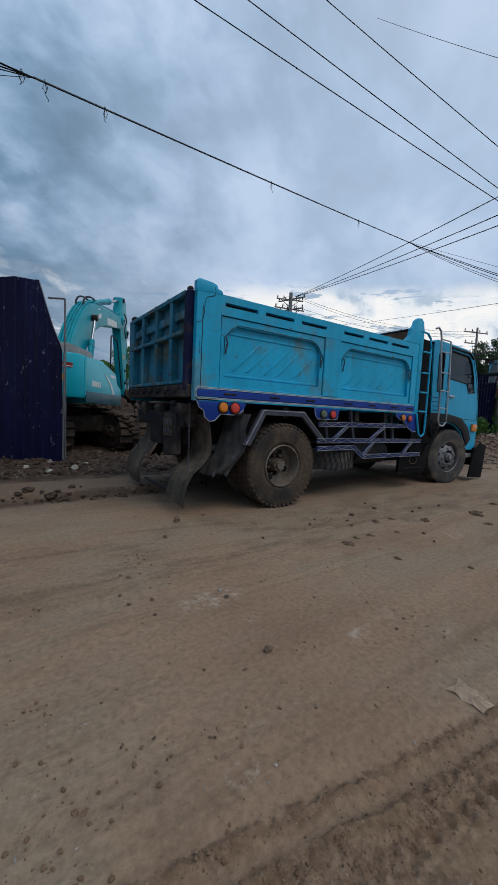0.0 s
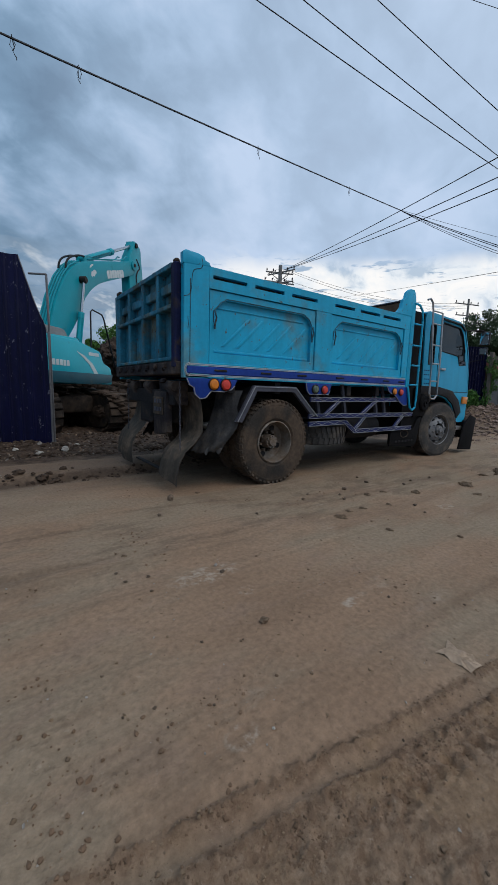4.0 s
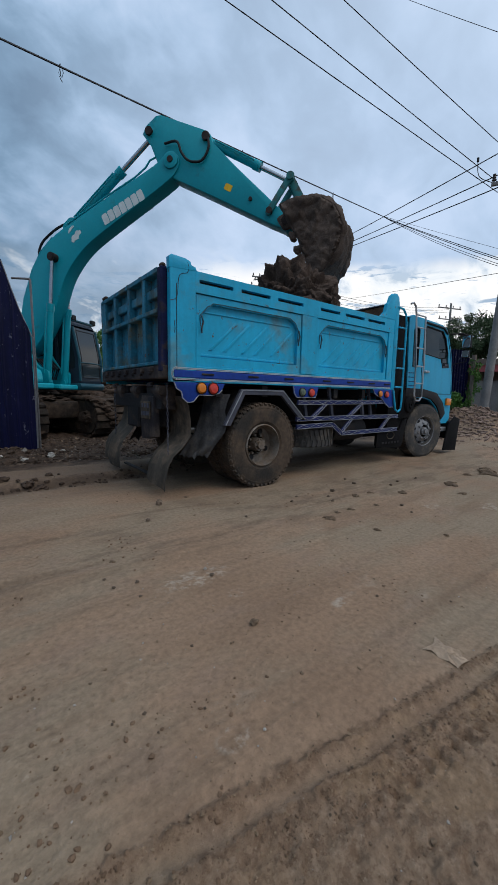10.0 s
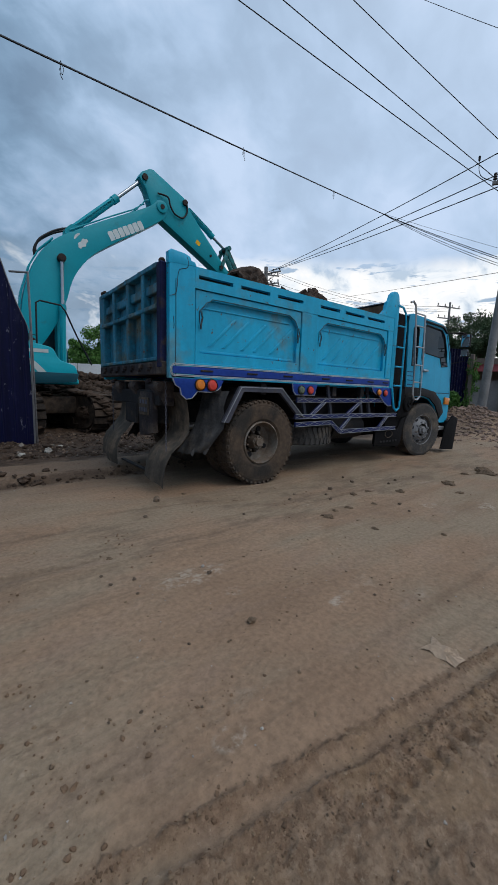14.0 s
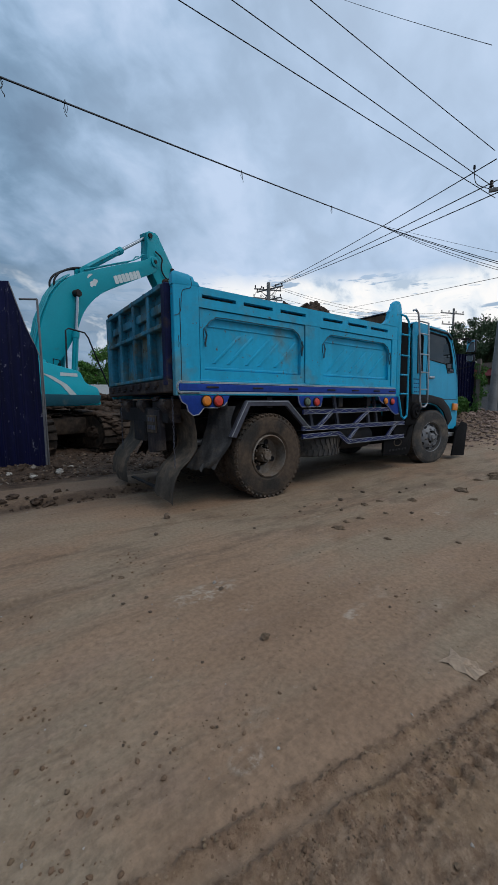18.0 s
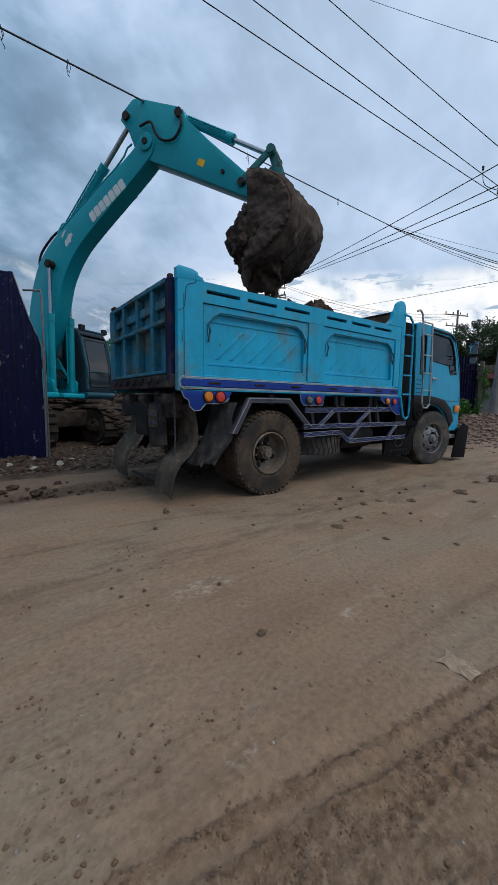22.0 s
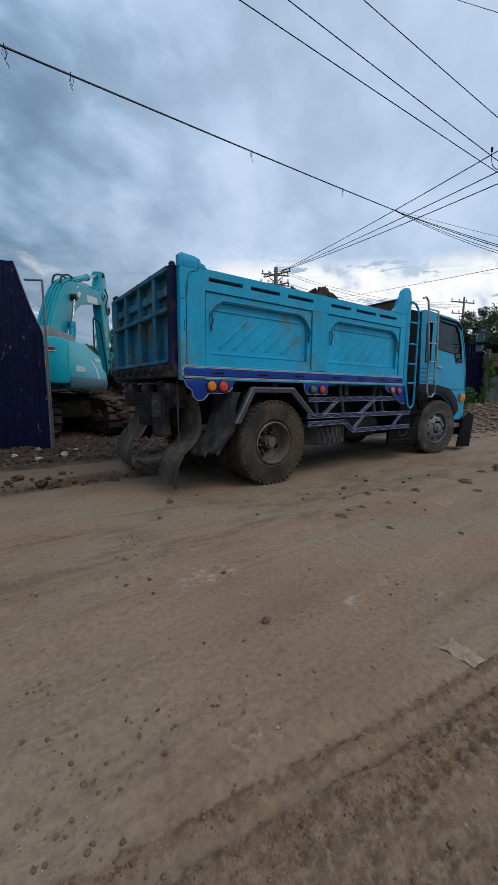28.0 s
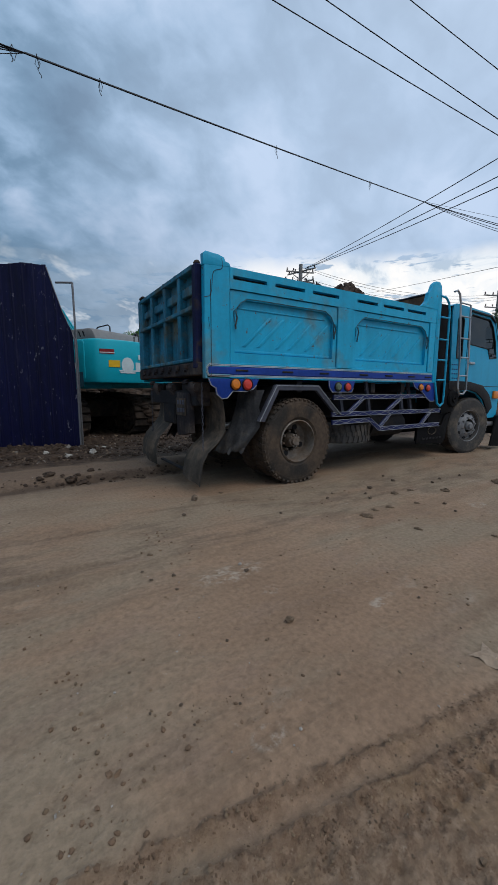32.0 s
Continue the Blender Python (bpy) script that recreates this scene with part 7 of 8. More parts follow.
def linkage(t):
    """Places in the swing plane: (x ahead, z up) of every pin, and the angles."""
    swing, boom, arm, curl = joint_angles(t)
    F = Vector((FOOT_X, FOOT_Z))
    B = F + turn2((BOOM, 0), boom)
    A = B + turn2(PIN_A, arm)
    q = {"F": F, "B": B, "A": A, "E": F + turn2(PIN_E, boom), "C": F + turn2(PIN_C, boom), "D": B + turn2(PIN_D, arm), "G": B + turn2(PIN_G, arm), "L": B + turn2(PIN_L, arm)}
    Q = A + turn2((0.01 * BUCKET_SIZE, 0.445 * BUCKET_SIZE), curl)
    d = Q - q["L"]
    dist = min(d.length, LINK_A + LINK_B - 0.005)
    a = (LINK_A ** 2 - LINK_B ** 2 + dist ** 2) / (2 * dist)
    hgt = math.sqrt(max(0.0, LINK_A ** 2 - a * a))
    u = d.normalized()
    n1, n2 = Vector((-u.y, u.x)), Vector((u.y, -u.x))
    outward = q["L"] + turn2((0.5, 0.6), arm)
    cands = [q["L"] + u * a + n * hgt for n in (n1, n2)]
    K = min(cands, key=lambda p: (p - outward).length)
    q.update(Q=Q, K=K)
    return q, swing, boom, arm, curl


def plane_pose(swing, p, angle, y=0.0):
    c, s = math.cos(radians(swing)), math.sin(radians(swing))
    return pose(c * p[0] - s * y, s * p[0] + c * y, p[1], 0, -angle, swing)


def heading(a, b):
    return math.degrees(math.atan2(b[1] - a[1], b[0] - a[0]))


# ---- the mud that it loads ----
def loose_load(name, seed, label):
    ob = solo(name, clod_mesh(seed, 0.70, (1.06, 1.03, 0.86), 6), M["soil"], label, "soil", smooth=60)
    return ob


def muddy_tracks():
    turn = Matrix.Rotation(radians(-75), 4, "Z")
    for s in (-1, 1):
        for k, (x, z, st) in enumerate(((0.0, 0.90, (1.65, 0.44, 0.12)), (1.70, 0.50, (0.34, 0.43, 0.38)), (-1.75, 0.55, (0.36, 0.43, 0.40)), (0.3, 0.12, (1.5, 0.5, 0.14)))):
            bm = clod_mesh(51.0 + 3 * s + k, 1.0, st, 5)
            bm.transform(turn @ Matrix.Translation((x, 1.02 * s, z)))
            ex_part("track_mud", bm, M["earth"], "wet earth packed on the crawler track", smooth=60)
        for k in range(26):
            a = -1.3 + 2.9 * ((k * 0.618) % 1)
            bm = clod_mesh(131.0 + 7 * s + k, 1.0, (0.05 + 0.03 * (k % 4), 0.07 + 0.05 * (k % 3), 0.04 + 0.02 * (k % 3)), 3)
            bm.transform(turn @ Matrix.Translation((1.62 + 0.49 * math.cos(a), 1.02 * s - 0.40 + 0.8 * ((k * 0.377) % 1), 0.46 + 0.49 * math.sin(a))))
            ex_part("track_mud", bm, M["earth"], "clod of wet earth stuck to the track shoes", smooth=60)
        for k in range(7):
            bm = clod_mesh(91.0 + 5 * s + k, 1.0, (0.34, 0.07, 0.15 + 0.05 * (k % 3)), 4)
            bm.transform(turn @ Matrix.Translation((-1.5 + 0.5 * k, 1.02 * s + 0.43 * (1 if k % 2 else -1), 0.42 + 0.08 * (k % 3))))
            ex_part("track_mud", bm, M["earth"], "clod of wet earth stuck to the track frame", smooth=60)
    bm = clod_mesh(77.0, 1.0, (1.1, 0.9, 0.16), 5)
    bm.transform(turn @ Matrix.Translation((0, 0, 0.9)))
    ex_part("track_mud", bm, M["earth"], "wet earth on the undercarriage", smooth=60)


muddy_tracks()
LOAD_ONE = loose_load("mud_load", 3.1, "dark wet lump of excavated mud with ragged edges")
LOAD_TWO = loose_load("mud_load", 8.4, "dark wet lump of excavated mud with ragged edges")


def clod(seed, radius, label="dark clod broken off the load of mud"):
    return solo("mud_clod", clod_mesh(seed, radius, (1.0, 0.85, 0.75), 4), M["soil"], label, "soil", smooth=60)


# clods that break off: place in the bucket, size, second of dropping, seconds of falling, resting place in the bed
CLODS_ONE = [((1.35, 0.35, -0.12), 0.17, 9.0, 0.7, (2.62, 0.62, 2.58)), ((1.25, -0.40, -0.15), 0.20, 9.1, 0.8, (2.95, 0.70, 2.60)), ((0.55, 0.30, -0.28), 0.15, 9.5, 0.7, (2.72, 0.85, 2.62)), ((0.85, -0.2, -0.34), 0.13, 9.7, 0.7, (2.80, 0.66, 2.70)), ((1.0, 0.1, -0.36), 0.10, 9.3, 0.7, (2.98, 0.78, 2.72)), ((1.45, 0.0, -0.05), 0.08, 8.9, 0.6, (2.45, 0.60, 2.53))]
CLODS_TWO = [((1.35, 0.30, -0.12), 0.19, 22.5, 0.7, (1.9, 0.9, 2.25)), ((1.25, -0.45, -0.15), 0.16, 22.3, 0.7, (1.2, 0.8, 2.3)), ((0.6, 0.2, -0.30), 0.17, 22.0, 0.8, (0.95, 0.62, 2.47)), ((0.9, -0.2, -0.34), 0.12, 21.8, 0.7, (1.12, 0.60, 2.49))]
CLODS_ONE = [(clod(11.0 + k, c[1]), *c) for k, c in enumerate(CLODS_ONE)]
CLODS_TWO = [(clod(31.0 + k, c[1]), *c) for k, c in enumerate(CLODS_TWO)]

TIMES = [round(0.2 * k, 3) for k in range(161)]


def in_bucket(t, at=(1.02, 0, 0.02)):
    """The pose of the load in the bucket, in the world."""
    q, swing, boom, arm, curl = linkage(t)
    return pose(EX, EY, EZ) @ plane_pose(swing, q["A"], curl) @ pose(*at)


def load_rows(scoop, drop, landed, rest, at=(1.02, 0, 0.02)):
    """Lies at the dig, rides in the bucket, falls into the bed and stays."""
    rows = []
    start = in_bucket(scoop, at)
    last = in_bucket(drop, at)
    for t in TIMES:
        if t <= scoop:
            rows.append((t, start))
        elif t <= drop:
            rows.append((t, in_bucket(t, at)))
        elif t < landed:
            s = (t - drop) / (landed - drop)
            p = last.translation.lerp(rest.translation, s)
            p.z = last.translation.z + (rest.translation.z - last.translation.z) * s ** 1.6
            rot = last.to_quaternion().slerp(rest.to_quaternion(), s)
            rows.append((t, Matrix.Translation(p) @ rot.to_matrix().to_4x4()))
        else:
            rows.append((t, rest))
    return rows


def motions():
    table = {}

    def key(ob, t, m):
        table.setdefault(ob, []).append((t, m))

    for t in TIMES:
        q, swing, boom, arm, curl = linkage(t)
        key(UPPER, t, pose(0, 0, 0, 0, 0, swing))
        key(CAB, t, pose(0, 0, 0, 0, 0, swing))
        key(BOOM_OB, t, plane_pose(swing, q["F"], boom))
        key(ARM_OB, t, plane_pose(swing, q["B"], arm))
        key(BUCKET, t, plane_pose(swing, q["A"], curl))
        for y, (barrel, rod) in LIFT:
            a = heading(BASE_H, q["E"])
            key(barrel, t, plane_pose(swing, BASE_H, a, y))
            key(rod, t, plane_pose(swing, q["E"], a, y))
        for (barrel, rod), p, r in ((CROWD, "C", "D"), (CURL, "G", "K")):
            a = heading(q[p], q[r])
            key(barrel, t, plane_pose(swing, q[p], a))
            key(rod, t, plane_pose(swing, q[r], a))
        key(IDLER, t, plane_pose(swing, q["L"], heading(q["L"], q["K"])))
        key(HLINK, t, plane_pose(swing, q["K"], heading(q["K"], q["Q"])))
    for ob, rows in table.items():
        walk(ob, rows)
    walk(LOAD_ONE, load_rows(2.6, 9.2, 10.2, pose(2.75, 1.05, 2.12, 10, 20, 70)))
    walk(LOAD_TWO, load_rows(16.2, 22.4, 22.95, pose(1.45, 1.25, 1.86, 0, 10, 10)))
    for scoop, clods in ((2.6, CLODS_ONE), (16.2, CLODS_TWO)):
        for k, (ob, at, r, drop, fall, rest) in enumerate(clods):
            walk(ob, load_rows(scoop, drop, drop + fall, pose(*rest, 20 * k, 35 * k, 50 * k), at))
    # the cable rides up on the boom, degrees about its far end
    along = (P2 - P1).normalized()
    axis = along.cross(Vector((0, 0, 1))).normalized()
    for ob in LIFTED:
        home = ob.location - P1
        rows = []
        for t, lift in ((0.0, 0.2), (5.0, 0.0), (7.2, 0.0), (8.0, 0.4), (10.0, 0.4), (11.0, 0.7), (12.0, 0.4), (13.0, 0.0), (20.6, 0.0), (21.3, 0.5), (22.0, 1.9), (23.0, 2.0), (24.0, 1.6), (24.6, 0.5), (25.2, 0.0), (32.0, 0.0)):
            turn = Matrix.Rotation(radians(lift), 4, axis)
            rows.append((t, Matrix.Translation(P1 + turn @ home) @ turn))
        walk(ob, rows)
    nest = pose(*on_ray(4, 14, 30))
    flight = ((29.4, 28.3, 17.6), (29.6, 28.1, 19.6), (29.8, 28.1, 21.6), (30.0, 29.0, 23.6), (30.2, 30.8, 25.8), (30.4, 32.7, 28.6), (30.6, 35.2, 32.7), (30.8, 38.9, 37.2), (31.1, 47.0, 45.0), (31.5, 60.0, 55.0), (32.0, 75.0, 60.0))
    rows = [(0.0, nest), (28.4, nest)]
    for k, (t, az, el) in enumerate(flight):
        a = Vector(on_ray(az, el, 13.0))
        b = Vector(on_ray(az + 3, el + 4, 12.8))
        rows.append((t, Matrix.Translation(a) @ (b - a).to_track_quat("Z", "Y").to_matrix().to_4x4() @ pose(0, 0, 0, 0, 0, 12 * k)))
    walk(BIRD, rows)


# ---- site fence ----
def build_fence():
    f = thing("site_fence", (-2.2, 5.9, 0.05), "dark navy corrugated sheet fence with a slanting cut end", "fence")
    a = Vector((-0.70, 4.41))
    d = Vector((-0.858, 0.513)).normalized()
    b = a + d * 6.0
    nrm = Vector((d.y, -d.x))
    if nrm.y > 0:
        nrm = -nrm
    top = 3.52

    def cut(s):
        """Height of the sheet s metres from its free end."""
        for (s0, z0), (s1, z1) in zip(CUT, CUT[1:]):
            if s < s1:
                return z0 + (z1 - z0) * max(0.0, s - s0) / (s1 - s0)
        return top + 0.015 * math.sin(s * 9)

    CUT = ((0.0, 2.15), (0.03, 2.3), (0.19, 2.64), (0.30, 2.98), (0.38, 3.25), (0.445, 3.46), (0.46, 3.52))
    sheet = 0.82
    total = (b - a).length
    k = 0
    while k * sheet < total:
        s0, s1 = k * sheet, min(total, (k + 1) * sheet + 0.04)
        bm = BM()
        n = 41
        cols = []
        for i in range(n + 1):
            s = s0 + (s1 - s0) * i / n
            off = (0.014 if (i % 10) in (4, 5) else 0.0) + (0.010 if k % 2 else 0)
            p = a + d * s + nrm * off
            zt = cut(s)
            rows = []
            for j in range(9):
                z = 0.02 + (zt - 0.02) * j / 8
                bend = 0.05 * math.sin(1.3 * z + k) * (z / 3) + (0.10 * (1 - s / 0.5) * (z / 3.0) ** 2 if s < 0.5 else 0)
                q = p + nrm * bend * 0.5
                rows.append(bm.verts.new((q.x, q.y, z)))
            cols.append(rows)
        for i in range(n):
            for j in range(8):
                bm.faces.new((cols[i][j], cols[i + 1][j], cols[i + 1][j + 1], cols[i][j + 1]))
        bmesh.ops.solidify(bm, geom=bm.faces[:], thickness=0.004)
        part("sheet", bm, M["fence"], f, smooth=20)
        k += 1
    e = a - d * 0.01
    bm = BM()
    tube(bm, [(e.x, e.y, -0.1), (e.x + 0.01, e.y, 2.15)], 0.016, 8)
    tube(bm, [(e.x, e.y, 2.15)] + [(a.x + d.x * s, a.y + d.y * s, z + 0.01) for s, z in CUT[2:6]], 0.010, 8)
    part("end_pipe", bm, M["galv"], f, "bare pipe along the cut end")
    back = -nrm * 0.12
    p0, p1 = a + d * 0.34 + back, a + d * 0.02 + back
    bm = BM()
    tube(bm, [(p0.x, p0.y, 3.21), (p1.x, p1.y, 3.21)], 0.02, 8)
    tube(bm, [(p1.x, p1.y, 3.21), (p1.x + 0.02, p1.y, 0.0)], 0.02, 8)
    part("frame_pipe", bm, M["galv"], f, "galvanised frame pipe")
    for z in (0.6, 1.9):
        bm = BM()
        q0, q1 = a + d * 0.05 - nrm * 0.06, b - nrm * 0.06
        tube(bm, [(q0.x, q0.y, z), (q1.x, q1.y, z)], 0.025, 6)
        part("rail", bm, M["galv"], f)
    bm = BM()
    tube(bm, [(e.x - 0.03, e.y - 0.03, 1.05), (e.x + 0.05, e.y - 0.05, 1.08), (e.x + 0.03, e.y, 0.98)], 0.006, 5)
    part("tie_wire", bm, M["galv"], f)


build_fence()


# ---- poles and wires ----
def pole(at, h, arms, label, r0=0.17, r1=0.10, lean=(0.0, 0.0)):
    x, y = at
    lx, ly = lean
    z0 = height(x, y) - 0.2
    p = thing("power_pole", (x, y, z0), label, "pole", group="power poles along the road")
    bm = BM()
    cyl(bm, (x, y, z0), (x + lx, y + ly, h), r0, r1, 16)
    part("post", bm, M["concrete"], p)
    for z, half, yaw, n in arms:
        x, y = at[0] + lx * z / h, at[1] + ly * z / h
        c, s = math.cos(radians(yaw)), math.sin(radians(yaw))
        bm = BM()
        box(bm, -half, half, -0.05, 0.05, z - 0.055, z + 0.055, 0.01)
        bm.transform(Matrix.Translation((x, y, 0)) @ Matrix.Rotation(radians(yaw), 4, "Z") @ Matrix.Translation((0, 0.16, 0)))
        arm = part("cross_arm", bm, M["concrete"], p)
        for k in range(n):
            u = -half * 0.92 + 2 * half * 0.92 * k / (n - 1)
            bm = BM()
            px, py = x + c * u - s * 0.16, y + s * u + c * 0.16
            cyl(bm, (px, py, z + 0.05), (px, py, z + 0.14), 0.02, None, 8)
            for j in range(3):
                cyl(bm, (px, py, z + 0.12 + 0.07 * j), (px, py, z + 0.17 + 0.07 * j), 0.075 - 0.012 * j, 0.05, 12)
            part("insulator", bm, M["insulator"], arm)
        if h > 12:
            for u in (-0.75, 0.75):
                bm = BM()
                px, py = x + c * u * half * 0.9 - s * 0.16, y + s * u * half * 0.9 + c * 0.16
                tube(bm, [(px, py, z - 0.04), (x - s * 0.12, y + c * 0.12, z - 0.75)], 0.025, 6)
                part("brace", bm, M["galv"], arm)
    if h > 12:
        # slack jumper wires looping past the arm ends
        for side, tall in ((-1.6, 0.9), (0.9, -0.8)):
            bm = BM()
            pts = [(x + side * 0.75 * math.cos(a) * 0.77, y - side * 0.75 * math.cos(a) * 0.64, h - 0.9 + tall * 0.6 * math.sin(a)) for a in np.linspace(0.15, math.pi - 0.2 if side > 0 else 1.9, 14)]
            pts = [(x + 0.62 * side, y - 0.52 * side, h - 1.15)] + pts if side < 0 else pts
            tube(bm, pts, 0.014, 5)
            part("jumper_wire", bm, M["cable"], p)
    return p


def wire(name, a, b, sag, r, label, n=28):
    bm = BM()
    a, b = Vector(a), Vector(b)
    pts = []
    for k in range(n + 1):
        s = k / n
        p = a.lerp(b, s)
        p.z -= 4 * sag * s * (1 - s)
        pts.append(p - a)
    tube(bm, pts, r, 6)
    me = finish(bm, name, 60)
    me.materials.append(M["cable"])
    ob = new(name, me)
    ob.location = a
    return tagged(ob, label, "wire", "overhead wires")


def on_ray(az, el, dist):
    """A place seen from the camera's stand at that bearing, height angle and level distance."""
    return (-1.72 + dist * math.cos(radians(az)), -3.62 + dist * math.sin(radians(az)), 1.18 + dist * math.tan(radians(el)))


NEAR = on_ray(20.2, 0, 16.0)[:2]
FAR = on_ray(50.4, 0, 36)[:2]
FAR2 = on_ray(25.0, 0, 48)[:2]
pole(NEAR, 10.2, [(9.0, 0.95, 40, 3), (8.36, 0.85, 120, 2)], "grey concrete power pole with insulators by the road", 0.15, 0.10, (0.16, -0.45))
pole(FAR, 12.6, [(12.05, 1.5, -74, 5), (12.0, 1.35, -20, 5), (11.15, 1.55, -14, 5), (11.1, 1.3, -70, 4)], "distant concrete power pole with double cross arms", 0.24, 0.17)
pole(FAR2, 11.6, [(11.1, 1.6, -20, 4), (9.9, 1.4, -20, 4)], "distant concrete power pole with double cross arms")

for az0, el0, az1, el1, r, near in ((21.0, 23.7, 59.7, 43.6, 0.012, 9.6), (21.0, 24.6, 52.6, 43.7, 0.012, 10.2), (21.3, 28.2, 42.4, 43.2, 0.012, 12.2), (22.2, 36.8, 33.8, 41.7, 0.010, 20.0)):
    a, b = Vector(on_ray(az0, el0, 16)), Vector(on_ray(az1, el1, near))
    wire("power_line", a, b + (b - a) * 0.9, 0.05, r, "taut black overhead power line")
for az0, el0 in ((21.1, 27.4), (20.9, 25.4), (20.8, 24.2)):
    wire("power_line", on_ray(az0, el0, 16), on_ray(50.0, 17.0, 36), 0.15, 0.018, "black power line between two poles")
for az0, el0, dz in ((49.5, 17.2, 0.0), (48.5, 16.6, 0.3), (50.2, 16.0, 0.6)):
    wire("power_line", on_ray(az0, el0, 36), on_ray(25.2, 11.8 - dz, 48), 1.0, 0.014, "thin far power line")
# bundled telephone cable, splitting before the pole
P1, P2 = Vector(on_ray(33.7, 23.0, 18.6)), Vector(on_ray(88.6, 35.15, 7.7))
PE = P2 + (P2 - P1) * 0.5
LIFTED = []      # what the boom pushes up as it passes under the cable
def bearing_of(p):
    return math.degrees(math.atan2(p.y + 3.62, p.x + 1.72))


FAN = min((P1.lerp(PE, k / 400) for k in range(401)), key=lambda p: abs(bearing_of(p) - 86.4))   # here the strands part
REACH = (FAN - P1).length / (PE - P1).length
HANG = FAN - Vector((0, 0, 4 * 0.06 * REACH * (1 - REACH)))
for k in range(3):
    o = Vector((0.0, 0.012 * k, 0.014 * k))
    LIFTED.append(wire("telephone_cable", P1 + o, (PE if k == 0 else HANG) + o, 0.06 if k == 0 else 0.06 * REACH ** 2, 0.012, "taut black telephone cable strung along the road"))
for el, r in ((34.2, 0.010), (33.3, 0.010), (32.3, 0.008), (30.2, 0.005)):
    LIFTED.append(wire("telephone_cable", HANG, on_ray(101.0, el, 7.6), 0.02, r, "loose strand of telephone cable"))
SPLIT = P1.lerp(P2, 0.045)
for start, az, el, sag, r in ((P1, 20.0, 16.78, 0.03, 0.013), (P1, 20.0, 16.58, 0.05, 0.013), (SPLIT, 20.0, 16.15, 0.09, 0.009), (SPLIT, 20.0, 15.90, 0.12, 0.009), (SPLIT, 20.0, 17.75, 0.02, 0.006)):
    wire("telephone_cable", start, on_ray(az, el, 15.9), sag, r, "loose strand of telephone cable")
wire("power_line", on_ray(20.0, 15.2, 16), on_ray(43.7, 13.2, 45), 0.1, 0.010, "thin far power line")
bm = BM()
JL = Vector(on_ray(23.4, 27.4, 15.4))
tube(bm, curve_through([JL, JL + Vector((0, 0, -0.16)), JL + Vector((0.10, 0, -0.46)), JL + Vector((0.25, -0.1, -0.62)), JL + Vector((0.7, -0.4, -0.74))]), 0.012, 6)
box(bm, JL.x - 0.03, JL.x + 0.03, JL.y - 0.03, JL.y + 0.03, JL.z - 0.13, JL.z + 0.01, 0.01)
solo("jumper_wire", bm, M["cable"], "looping jumper wire between two power lines", "wire", tuple(JL), "overhead wires")


def tie(at, seed):
    rng = random.Random(seed)
    bm = BM()
    p = Vector((0, 0, 0.06))
    pts = [p.copy()]
    for k in range(7):
        p = p + Vector((rng.uniform(-0.03, 0.03), rng.uniform(-0.03, 0.03), -0.045))
        pts.append(p.copy())
    tube(bm, pts, 0.007, 4)
    pts = [Vector((0, 0, 0.05)), Vector((0.05, 0.02, -0.05)), Vector((0.02, 0, -0.16)), Vector((-0.03, 0.01, -0.1)), Vector((0, 0, 0.02))]
    tube(bm, pts, 0.006, 4)
    bm.transform(Matrix.Translation(at))
    return solo("wire_tie", bm, M["cable"], "frayed wire tie hanging from the cable", "wire", tuple(at), "overhead wires")


for s, seed in ((0.60, 1), (0.40, 2), (0.20, 3), (0.66, 4), (0.645, 5)):
    p = P1.lerp(PE, s)
    p.z -= 4 * 0.06 * s * (1 - s)
    LIFTED.append(tie(p, seed))


# ---- a bird over the road ----
def build_bird():
    b = thing("bird", (0, 0, 0), "small dark bird flying over the road", "bird")
    HOME.pop(b.name)
    bm = BM()
    lathe(bm, [(0.001, -0.05), (0.012, -0.035), (0.018, 0.0), (0.012, 0.035), (0.001, 0.05)], (0, 0, 0), 12, "z")
    part("body", bm, M["black"], b)
    for s in (-1, 1):
        bm = BM()
        prism(bm, [(0.0, -0.017), (s * 0.05, -0.03), (s * 0.085, 0.0), (s * 0.045, 0.022), (0.0, 0.022)], -0.004, 0.004, "xz")
        part("wing", bm, M["black"], b)
    return b


BIRD = build_bird()


# ---- trees, walls and shed behind ----
def leaf_cloud(bm, centre, radius, count, size, rng, squash=0.8):
    for _ in range(count):
        v = Vector((rng.gauss(0, 1), rng.gauss(0, 1), rng.gauss(0, 1))).normalized() * radius * rng.random() ** 0.45
        v.z *= squash
        p = Vector(centre) + v
        q = Euler((rng.uniform(0, 6.3), rng.uniform(0, 6.3), rng.uniform(0, 6.3))).to_matrix()
        s = size * rng.uniform(0.6, 1.3)
        a, b, c, d = (q @ Vector(o) * s for o in ((-1, 0, 0), (0, -0.42, 0.1), (1, 0, 0), (0, 0.42, 0.1)))
        vs = [bm.verts.new(p + o) for o in (a, b, c, d)]
        bm.faces.new(vs)


